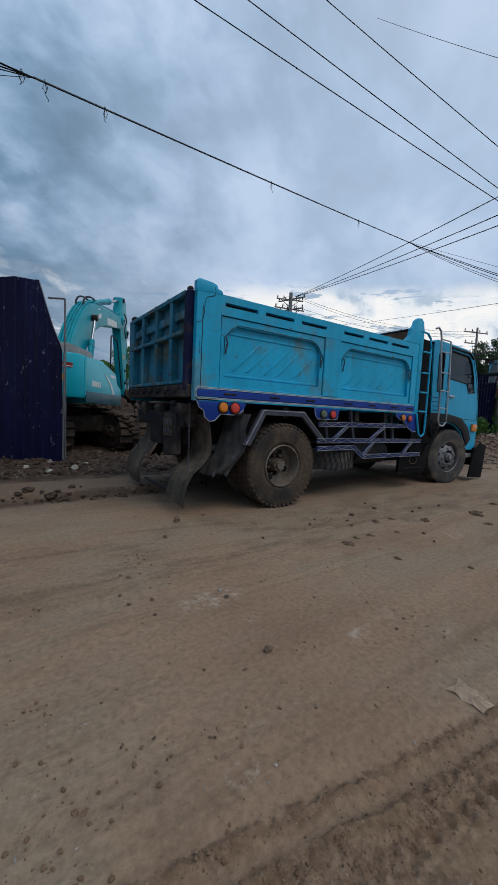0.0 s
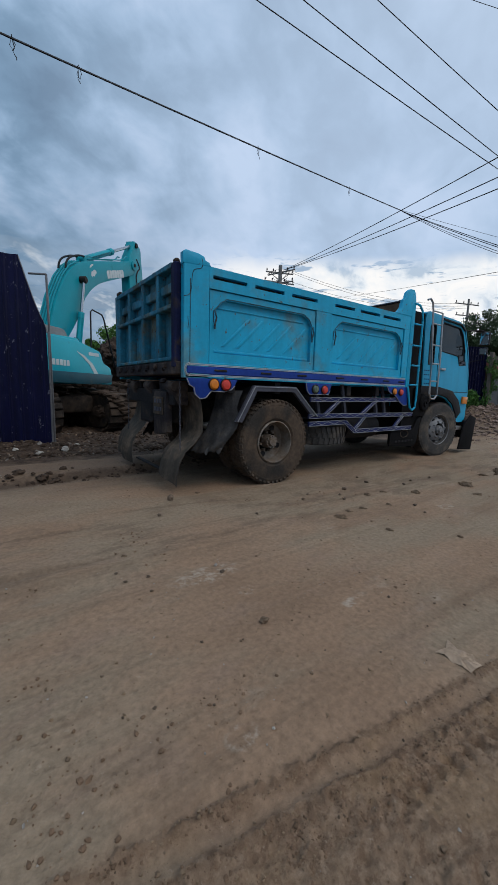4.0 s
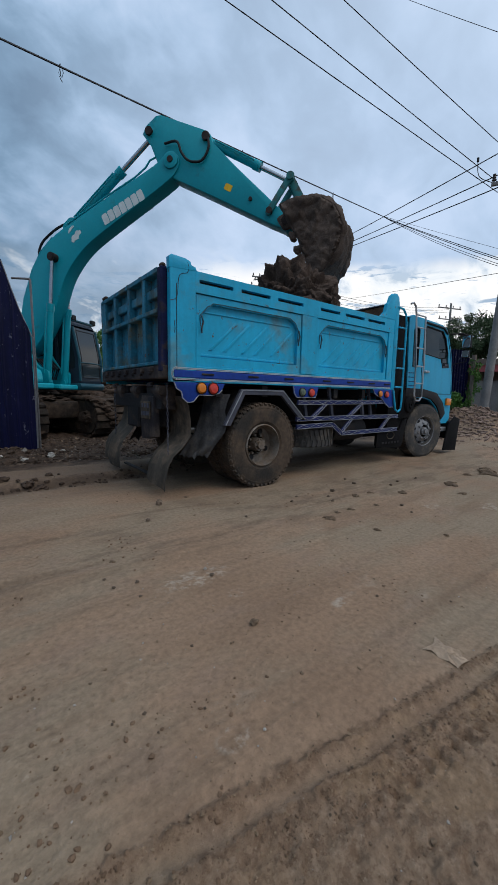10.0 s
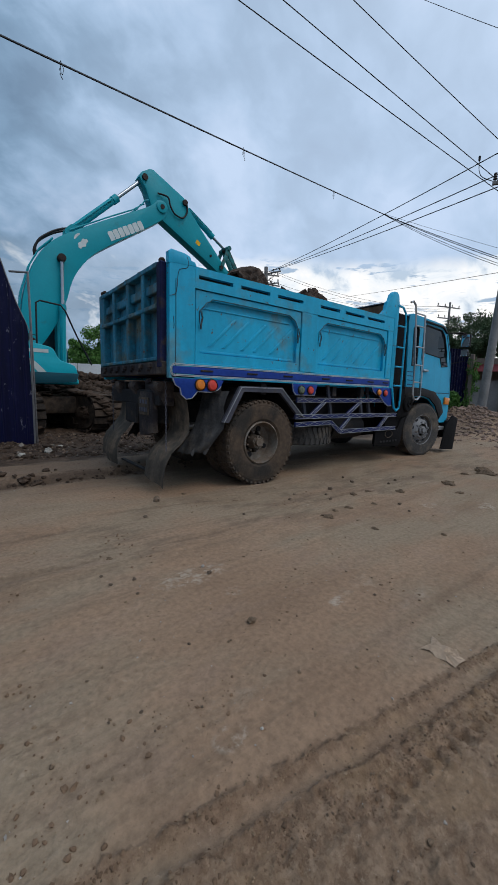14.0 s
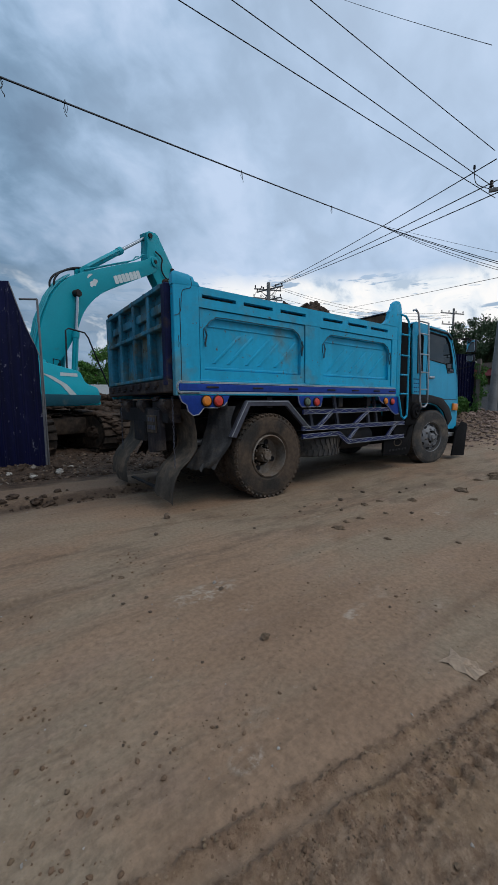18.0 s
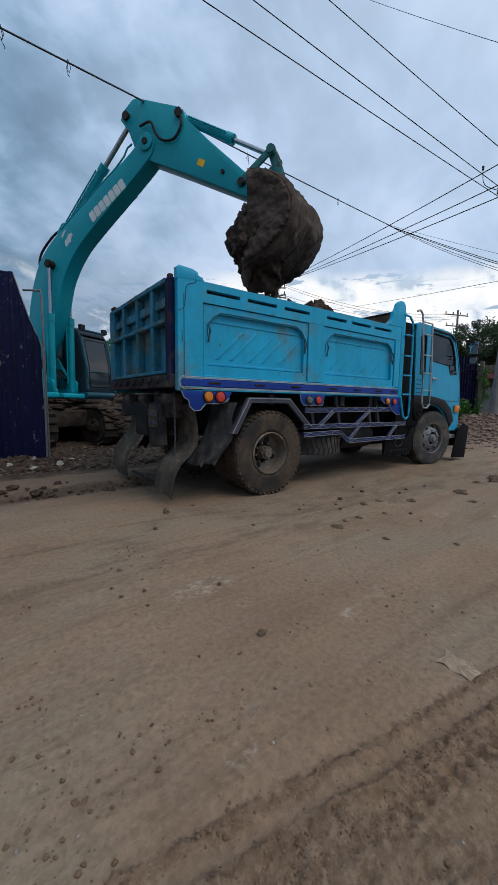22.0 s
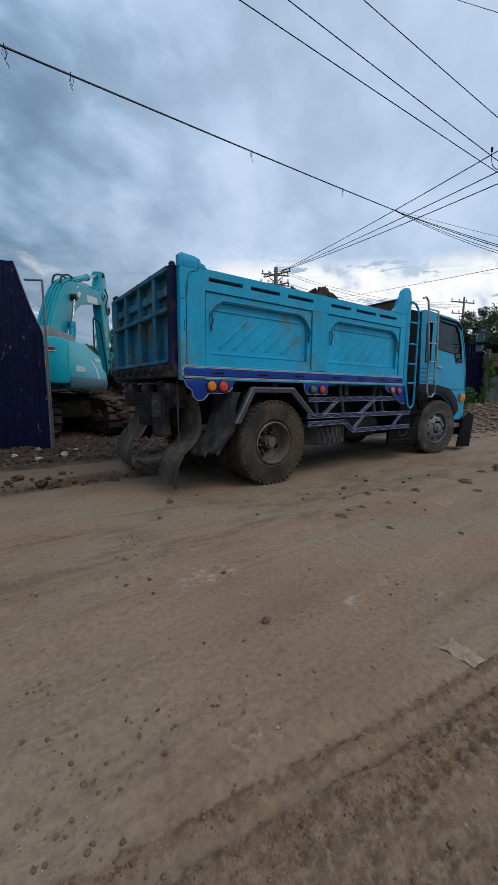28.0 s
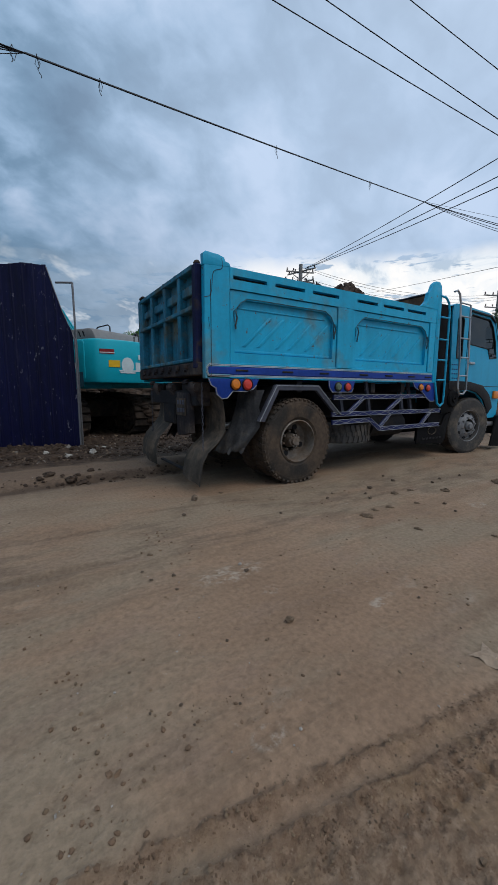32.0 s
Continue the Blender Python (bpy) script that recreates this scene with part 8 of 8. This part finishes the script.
def tree(at, trunk_h, crowns, leaf, size, count, seed, label):
    rng = random.Random(seed)
    x, y = at
    z = height(x, y)
    t = thing("tree", (x, y, z), label, "tree")
    bm = BM()
    tube(bm, [(x, y, z - 0.2), (x + 0.08, y, z + trunk_h * 0.5), (x - 0.05, y + 0.1, z + trunk_h)], 0.14, 8)
    for cx, cy, cz, r in crowns:
        tube(bm, [(x - 0.05, y + 0.1, z + trunk_h * 0.8), (x + cx * 0.5, y + cy * 0.5, z + (trunk_h + cz) * 0.5), (x + cx, y + cy, z + cz)], 0.05, 6)
    part("trunk", bm, M["bark"], t)
    bm = BM()
    for cx, cy, cz, r in crowns:
        for k in range(16):
            o = Vector((rng.uniform(-1, 1), rng.uniform(-1, 1), rng.uniform(-0.7, 0.8))) * r * 0.95
            leaf_cloud(bm, (x + cx + o.x, y + cy + o.y, z + cz + o.z), r * rng.uniform(0.2, 0.5), count // 16, size, rng)
    me = bpy.data.meshes.new("crown")
    bm.transform(HOME[t.name])
    bm.to_mesh(me)
    bm.free()
    me.materials.append(leaf)
    ob = new("crown", me)
    ob.parent = t


def site(az, dist):
    return on_ray(az, 0, dist)[:2]


tree(site(73.5, 24), 1.8, [(0, 0, 3.5, 1.3), (1.3, 0.2, 3.8, 1.15), (-1.0, 0.3, 3.0, 1.0), (2.4, 0.5, 3.2, 1.2), (0.6, 0, 2.4, 1.0)], M["leaf"], 0.085, 3900, 5, "leafy green tree beyond the site wall")
tree(site(69.0, 25), 2.2, [(0, 0, 4.0, 1.4), (1.2, 0, 4.2, 1.2), (-1.4, 0.2, 3.5, 1.2), (0, 0.2, 2.6, 1.2)], M["leaf"], 0.085, 3900, 6, "leafy green tree beyond the site wall")
tree(site(78.0, 27), 1.8, [(0, 0, 2.6, 1.1), (1.2, 0.2, 2.9, 1.0), (-1.2, 0.3, 2.3, 1.0)], M["leaf"], 0.085, 2700, 7, "leafy green tree beyond the site wall")
tree(site(26.0, 27), 3.0, [(0, 0, 4.6, 1.3), (-0.9, 1.2, 4.0, 1.0), (0.8, -1.3, 4.9, 1.3)], M["leaf_dark"], 0.075, 3600, 8, "broad green tree behind the shed")
tree(site(22.5, 27), 3.0, [(0, 0, 4.8, 1.4), (0.5, -1.5, 4.6, 1.4), (-0.4, 1.4, 4.3, 1.2), (0.6, 0.3, 3.6, 1.3)], M["leaf_dark"], 0.075, 3600, 9, "broad green tree behind the shed")
tree(site(17.5, 26), 3.0, [(0, 0, 5.0, 1.6), (0.6, -1.6, 5.2, 1.6), (-0.3, 1.5, 4.8, 1.5), (0.7, -3.0, 5.0, 1.5), (0.4, 0.5, 3.7, 1.4)], M["leaf_dark"], 0.075, 3600, 10, "broad green tree behind the shed")


def site_wall():
    bm = BM()
    a, b = Vector(on_ray(84, 0, 22)), Vector(on_ray(60, 0, 22.5))
    w = thing("boundary_wall", (a.x, a.y, 0), "low white painted wall behind the spoil heap", "wall", kind="structure")
    n = 7
    for k in range(n):
        p, q = a.lerp(b, k / n), a.lerp(b, (k + 0.985) / n)
        bm = BM()
        d = (q - p)
        L = d.length
        box(bm, 0, L, -0.06, 0.06, -0.2, 2.35, 0.01)
        bm.transform(Matrix.Translation((p.x, p.y, 0)) @ Matrix.Rotation(math.atan2(d.y, d.x), 4, "Z"))
        part("panel", bm, M["wall_white"], w)


site_wall()


def blue_fence(az0, az1, d0, d1, h0, h1, label):
    a, b = Vector(on_ray(az0, 0, d0)), Vector(on_ray(az1, 0, d1))
    f = thing("sheet_fence", (a.x, a.y, 0), label, "fence")
    n = 4
    for k in range(n):
        p, q = a.lerp(b, k / n), a.lerp(b, (k + 1) / n)
        d = q - p
        L = d.length
        m = 16
        bm = BM()
        cols = []
        for i in range(m + 1):
            off = 0.02 if (i % 4) in (1, 2) else -0.02
            h = h0 + (h1 - h0) * (k + i / m) / n
            cols.append([bm.verts.new((L * i / m, off, z)) for z in (-0.1, h)])
        for i in range(m):
            bm.faces.new((cols[i][0], cols[i + 1][0], cols[i + 1][1], cols[i][1]))
        bmesh.ops.solidify(bm, geom=bm.faces[:], thickness=0.004)
        bm.transform(Matrix.Translation((p.x, p.y, 0)) @ Matrix.Rotation(math.atan2(d.y, d.x), 4, "Z"))
        part("sheet", bm, M["fence"], f, smooth=20)


blue_fence(27.5, 22.3, 15.0, 15.6, 2.95, 2.88, "dark navy sheet fence ahead of the truck")


def shed():
    c = on_ray(19.5, 0, 18)
    s = thing("shed", (c[0], c[1], 0), "low open shed with a faded red fascia", "shed")
    yaw = radians(-62)
    m = Matrix.Translation((c[0], c[1], 0)) @ Matrix.Rotation(yaw, 4, "Z")

    def add(name, mat, *b, label=""):
        bm = BM()
        box(bm, *b)
        bm.transform(m)
        part(name, bm, mat, s, label)

    add("fascia", M["roof_red"], -2.4, 4.5, -0.2, 0.1, 2.25, 2.52, label="faded red fascia board")
    add("roof", M["wood_grey"], -2.5, 4.6, -0.3, 4.0, 2.52, 2.75)
    add("back_wall", M["wood_grey"], -2.4, 4.5, 3.6, 3.75, 0, 2.515)
    add("side_wall", M["wood_grey"], -2.45, -2.3, 0, 3.7, 0, 2.4)
    add("door", M["concrete"], -0.6, 0.4, 0.2, 0.3, 0.2, 1.9, label="grey sheet door")
    add("counter", M["wood_grey"], 0.6, 4.4, 0.2, 0.4, 0.1, 0.95)
    for x in (-2.3, 0.5, 2.4, 4.3):
        add("post", M["wood_grey"], x - 0.06, x + 0.06, -0.05, 0.07, 0, 2.1)


shed()


def bush(at, r, n, seed, label, leaf="leaf"):
    rng = random.Random(seed)
    x, y = at
    z = height(x, y)
    t = thing("bush", (x, y, z), label, "plant")
    bm = BM()
    for k in range(5):
        a = rng.uniform(0, 6.3)
        tube(bm, [(x, y, z - 0.05), (x + 0.5 * r * math.cos(a), y + 0.5 * r * math.sin(a), z + r * rng.uniform(0.6, 1.3))], 0.015, 5)
    part("stem", bm, M["bark"], t)
    bm = BM()
    for k in range(6):
        leaf_cloud(bm, (x + rng.uniform(-r, r) * 0.6, y + rng.uniform(-r, r) * 0.6, z + r * rng.uniform(0.3, 1.0)), r * 0.5, n // 6, 0.07, rng)
    bm.transform(HOME[t.name])
    me = bpy.data.meshes.new("foliage")
    bm.to_mesh(me)
    bm.free()
    me.materials.append(M[leaf])
    ob = new("foliage", me)
    ob.parent = t


bush(site(25.2, 14.2), 0.50, 1900, 1, "green weeds at the edge of the rubble")
bush(site(24.2, 14.5), 0.42, 1500, 2, "green weeds at the edge of the rubble")
bush(site(23.2, 14.6), 0.26, 700, 3, "low green weeds at the edge of the rubble")


def creeper():
    rng = random.Random(4)
    x, y = site(21.75, 15.5)
    t = thing("creeper", (x, y, 0), "green creeper climbing a fence post", "plant")
    bm = BM()
    box(bm, x - 0.06, x + 0.06, y - 0.06, y + 0.06, -0.1, 2.7, 0.01)
    part("post", bm, M["wood_grey"], t)
    bm = BM()
    for k in range(14):
        leaf_cloud(bm, (x + rng.uniform(-0.12, 0.12), y + rng.uniform(-0.12, 0.12), 0.7 + 0.135 * k), 0.17, 90, 0.05, rng)
    bm.transform(HOME[t.name])
    me = bpy.data.meshes.new("foliage")
    bm.to_mesh(me)
    bm.free()
    me.materials.append(M["leaf"])
    ob = new("foliage", me)
    ob.parent = t


creeper()


# ---- stones, clods, rubble, litter ----
def rock(rng, r, flat=0.7, detail=1):
    bm = BM()
    bmesh.ops.create_icosphere(bm, subdivisions=detail, radius=1.0)
    o = Vector((rng.uniform(0, 50), rng.uniform(0, 50), 0))
    sx, sy = rng.uniform(0.7, 1.2), rng.uniform(0.7, 1.2)
    for v in bm.verts:
        k = 1 + 0.55 * noise.noise(v.co * 1.4 + o) + 0.42 * noise.noise(v.co * 3.5 + o)
        v.co = Vector((v.co.x * sx, v.co.y * sy, v.co.z * flat)) * r * k
    return bm


def lone(name, x, y, r, mat, label, seed, flat=0.75, sink=0.3):
    rng = random.Random(seed)
    z = height(x, y)
    bm = rock(rng, r, flat, 3)
    ob = solo(name, bm, M[mat], label, "stone" if "stone" in name else "clod", smooth=50)
    ob.location = (x, y, z + r * flat * (1 - sink))
    return ob


lone("stone", -0.62, -2.26, 0.022, "wet_print", "brown stone lying on the dried mud", 1)
lone("stone", -0.964, -2.758, 0.007, "white_stone", "small white stone on the mud", 2)
lone("clod", -0.186, -0.087, 0.035, "soil_pale", "clod of earth behind the mud flap", 3, 1.0)
lone("stone", -0.515, -1.59, 0.014, "stone", "pale stone in the road", 4)
for k, (x, y, r) in enumerate(((1.85, -0.70, 0.03), (1.6, -0.85, 0.018), (2.4, -0.62, 0.025), (1.1, -0.75, 0.018), (2.75, -0.95, 0.02), (1.5, -1.0, 0.02), (3.0, -0.9, 0.022), (2.55, -0.35, 0.02), (3.4, -0.95, 0.022), (1.3, -0.62, 0.016), (0.35, -0.9, 0.016), (-0.471, -0.484, 0.02), (2.0, -1.55, 0.018), (0.15, -2.47, 0.013), (-0.53, -1.70, 0.014), (-0.95, -1.49, 0.012), (-1.11, -1.35, 0.010), (-1.09, -1.48, 0.011), (-1.0, -1.68, 0.010), (-0.30, -2.73, 0.008), (0.07, -2.75, 0.009), (0.45, -2.76, 0.010), (-0.96, -2.22, 0.009), (1.84, -1.75, 0.014), (-1.28, -2.45, 0.011), (-1.39, -2.43, 0.009), (-1.27, -2.55, 0.007), (-1.09, -2.56, 0.009), (-0.51, -2.58, 0.006))):
    lone("clod", x, y, r * (0.62 if y < -2.3 else 0.9), "soil_damp", "dark clod of wet mud on the road", 20 + k, 0.7)


def tread_print(x, y, size, yaw, bars, seed):
    """Wet mud squeezed out of a tyre: a few ragged parallel ridges on a thin smear."""
    rng = random.Random(seed)
    bm = BM()
    for k in range(bars):
        u = (k - (bars - 1) / 2) * size * 0.42
        r = bmesh.ops.create_icosphere(bm, subdivisions=3, radius=1.0)
        o = Vector((rng.uniform(0, 40), rng.uniform(0, 40), k))
        long, wide, tall = size * rng.uniform(0.35, 0.75), size * rng.uniform(0.14, 0.22), size * rng.uniform(0.14, 0.22)
        lean = rng.uniform(-0.3, 0.3)
        for v in r["verts"]:
            n = v.co.normalized()
            f = 1 + 0.45 * noise.noise(n * 2.0 + o) + 0.3 * noise.noise(n * 5 + o)
            v.co = Vector((n.x * wide * f + u + lean * n.y * size * 0.5 + 0.1 * size * math.sin(3 * n.y), n.y * long * f, n.z * tall * f))
    bm.transform(Matrix.Rotation(radians(yaw), 4, "Z"))
    ob = solo("mud_print", bm, M["wet_print"], "ridged scrap of wet mud pressed by a tyre", "clod", smooth=60)
    ob.location = (x, y, height(x, y) + 0.004)


for k, (x, y, s, yaw, n) in enumerate(((1.89, -1.02, 0.10, 30, 3), (2.18, -1.03, 0.10, 55, 2), (2.57, -1.23, 0.11, 20, 3), (3.45, -1.43, 0.17, 35, 4), (4.79, -1.39, 0.30, 30, 5), (4.4, -1.25, 0.14, 60, 2), (1.01, -1.38, 0.11, 70, 3), (1.42, -1.31, 0.09, 40, 2), (1.21, -1.30, 0.07, 10, 2), (1.81, -1.36, 0.08, 60, 2), (1.10, -1.84, 0.07, 70, 3), (1.49, -2.26, 0.06, 65, 2), (3.11, -1.72, 0.12, 70, 2), (-0.99, -1.12, 0.05, 80, 2), (0.2, 0.05, 0.06, 60, 2))):
    tread_print(x, y, s * 0.75, yaw, n, 300 + k)
for k, (x, y, r) in enumerate(((-1.21, 1.42, 0.085), (-1.07, 1.36, 0.06), (-1.44, 1.58, 0.07), (-0.94, 1.63, 0.05), (-1.13, 1.33, 0.04), (-1.0, 1.44, 0.03), (-0.83, 1.66, 0.025), (-1.55, 1.5, 0.04), (-1.3, 1.5, 0.025))):
    lone("clod", x, y, r * 0.8, "earth", "dark clod at the edge of the road", 60 + k, 0.7, 0.5)
lone("stone", -0.617, 3.505, 0.06, "white_stone", "pale broken stone in the rubble verge", 90, 0.8)
lone("stone", -1.03, 3.388, 0.05, "white_stone", "pale broken stone in the rubble verge", 91, 0.5)
lone("stone", -1.35, 3.75, 0.045, "white_stone", "pale broken stone in the rubble verge", 92, 0.6)
lone("stone", -0.35, 3.9, 0.04, "white_stone", "pale broken stone in the rubble verge", 93, 0.5)
lone("stone", -0.95, 4.1, 0.05, "stone", "broken stone in the rubble verge", 94, 0.6)


def scatter(name, label, mat, count, place, size, seed, flat=0.7, detail=1, rise=0.3):
    rng = random.Random(seed)
    shapes = []
    for k in range(10):
        bm = rock(rng, 1.0, flat, detail)
        bm.verts.index_update()
        shapes.append(([v.co.copy() for v in bm.verts], [[v.index for v in f.verts] for f in bm.faces]))
        bm.free()
    verts, faces = [], []
    for _ in range(count):
        x, y = place(rng)
        r = size(rng)
        vs, fs = rng.choice(shapes)
        a = rng.uniform(0, 6.28)
        c, s = math.cos(a) * r, math.sin(a) * r
        z = height(x, y) + r * flat * rise
        base = len(verts)
        for v in vs:
            verts.append((x + c * v.x - s * v.y, y + s * v.x + c * v.y, z + v.z * r))
        faces += [[base + i for i in f] for f in fs]
    me = bpy.data.meshes.new(name)
    me.from_pydata(verts, [], faces)
    if detail > 1:
        me.shade_smooth()
    me.materials.append(M[mat])
    tagged(new(name, me), label, "stones", kind="stuff")


def on_road(rng):
    d = 0.4 + 9 * rng.random() ** 1.6
    a = radians(rng.uniform(15, 95))
    return -1.72 + d * math.cos(a), max(-3.45, -3.62 + d * math.sin(a))


def on_bank(rng):
    return rng.uniform(-6, 5), 2.9 + 3.2 * rng.random() ** 1.2


def on_churn(rng):
    x = rng.uniform(-1.9, 4.5)
    return x, -3.06 - 0.145 * x - abs(rng.gauss(0, 0.25))


def on_heap(rng):
    return 12.0 + rng.gauss(0, 1.6), 2.3 + rng.gauss(0, 1.4)


def in_clusters(count, seed, reach):
    """A place on the road close to one of count spots, where crumbs fell off wheels together."""
    pick = random.Random(seed)
    spots = [on_road(pick) for _ in range(count)]

    def place(rng):
        x, y = rng.choice(spots)
        return x + rng.gauss(0, reach), max(-3.45, y + rng.gauss(0, reach * 0.7))

    return place


def on_ridge(rng):
    x = rng.uniform(-1.6, 1.6)
    e = rng.choice((0.004, 0.004, -0.098, -0.098, -0.13, -0.15, -0.165, -0.19, -0.22))
    return x, -3.06 - 0.15 * x + e + rng.gauss(0, 0.013)


def on_step(rng):
    x = rng.uniform(-5, 1.2)
    return x, 1.50 + 0.08 * x + 0.07 * math.sin(2.3 * x) + rng.gauss(0.0, 0.07)


scatter("pebbles", "brown pebbles and crumbs scattered over the road", "crumb", 1500, on_road, lambda r: 0.002 + 0.007 * r.random() ** 5, 11)
scatter("crumbs", "dark crumbs of damp mud fallen in small clusters on the road", "ridge_earth", 1100, in_clusters(110, 41, 0.07), lambda r: 0.0025 + 0.009 * r.random() ** 4, 17)
scatter("crumbs", "dark crumbs of damp mud scattered over the road", "wet_print", 260, on_road, lambda r: 0.003 + 0.009 * r.random() ** 4, 19)
scatter("pebbles", "pale grit scattered over the road", "stone", 420, on_road, lambda r: 0.0015 + 0.005 * r.random() ** 5, 12)
scatter("ridge_crumbs", "crumbled damp earth along the tyre ridges", "ridge_earth", 3400, on_ridge, lambda r: 0.0014 + 0.0055 * r.random() ** 3, 26, 0.7, 1, -0.25)
scatter("ridge_crumbs", "brown crumbled earth along the tyre ridges", "crumb", 1800, on_ridge, lambda r: 0.0014 + 0.0048 * r.random() ** 3, 27, 0.7, 1, -0.2)
scatter("clods", "dark clods along the step of the verge", "earth", 420, on_step, lambda r: 0.005 + 0.034 * r.random() ** 4, 28, 0.7, 2, 0.0)
scatter("rubble", "broken stones and earth along the site", "earth", 6500, on_bank, lambda r: 0.006 + 0.038 * r.random() ** 5, 13, 0.7)
scatter("rubble", "brown broken stones along the site", "soil_pale", 3200, on_bank, lambda r: 0.005 + 0.026 * r.random() ** 5, 18)
scatter("rubble", "pale broken stones along the site", "stone", 1300, on_bank, lambda r: 0.004 + 0.022 * r.random() ** 5, 14)
scatter("clods", "large clods of dug earth along the site", "earth", 420, on_bank, lambda r: 0.025 + 0.06 * r.random() ** 2, 21, 0.6, 3)
scatter("spoil", "lumps of dark dug earth on the spoil heap", "earth", 1300, lambda r: (r.uniform(-6, 6), r.uniform(10.8, 15.2)), lambda r: 0.06 + 0.26 * r.random() ** 3, 22, 0.7, 3)
scatter("churned_crumbs", "crumbs of churned wet earth", "wet_print", 1500, on_churn, lambda r: 0.0012 + 0.005 * r.random() ** 4, 15)
scatter("rubble_heap", "heap of broken brown brick and stone by the road", "rubble", 9000, on_heap, lambda r: 0.012 + 0.060 * r.random() ** 4, 16)


def litter():
    bm = BM()
    ring = [(-0.095, -2.87), (-0.055, -2.883), (-0.022, -2.888), (0.05, -2.86), (0.022, -2.92), (0.032, -2.945), (0.018, -2.97), (0.03, -2.985), (0.012, -3.005), (-0.008, -3.04), (-0.055, -3.032), (-0.09, -3.03), (-0.083, -2.99), (-0.092, -2.95), (-0.078, -2.91)]
    cx, cy = -0.035, -2.955
    vs = [bm.verts.new((x, y, height(x, y) + 0.006 + 0.006 * math.sin(90 * x + 70 * y))) for x, y in ring]
    mid = bm.verts.new((cx, cy, height(cx, cy) + 0.012))
    inner = [bm.verts.new(((x + cx) / 2, (y + cy) / 2, height((x + cx) / 2, (y + cy) / 2) + 0.008 + 0.010 * math.sin(85 * x + 60 * y))) for x, y in ring]
    n = len(ring)
    for i in range(n):
        j = (i + 1) % n
        bm.faces.new((vs[i], vs[j], inner[j], inner[i]))
        bm.faces.new((inner[i], inner[j], mid))
    bmesh.ops.solidify(bm, geom=bm.faces[:], thickness=0.002)
    solo("paper_scrap", bm, M["paper"], "torn scrap of brown paper lying on the mud", "litter", (cx, cy, height(cx, cy)))


litter()
motions()
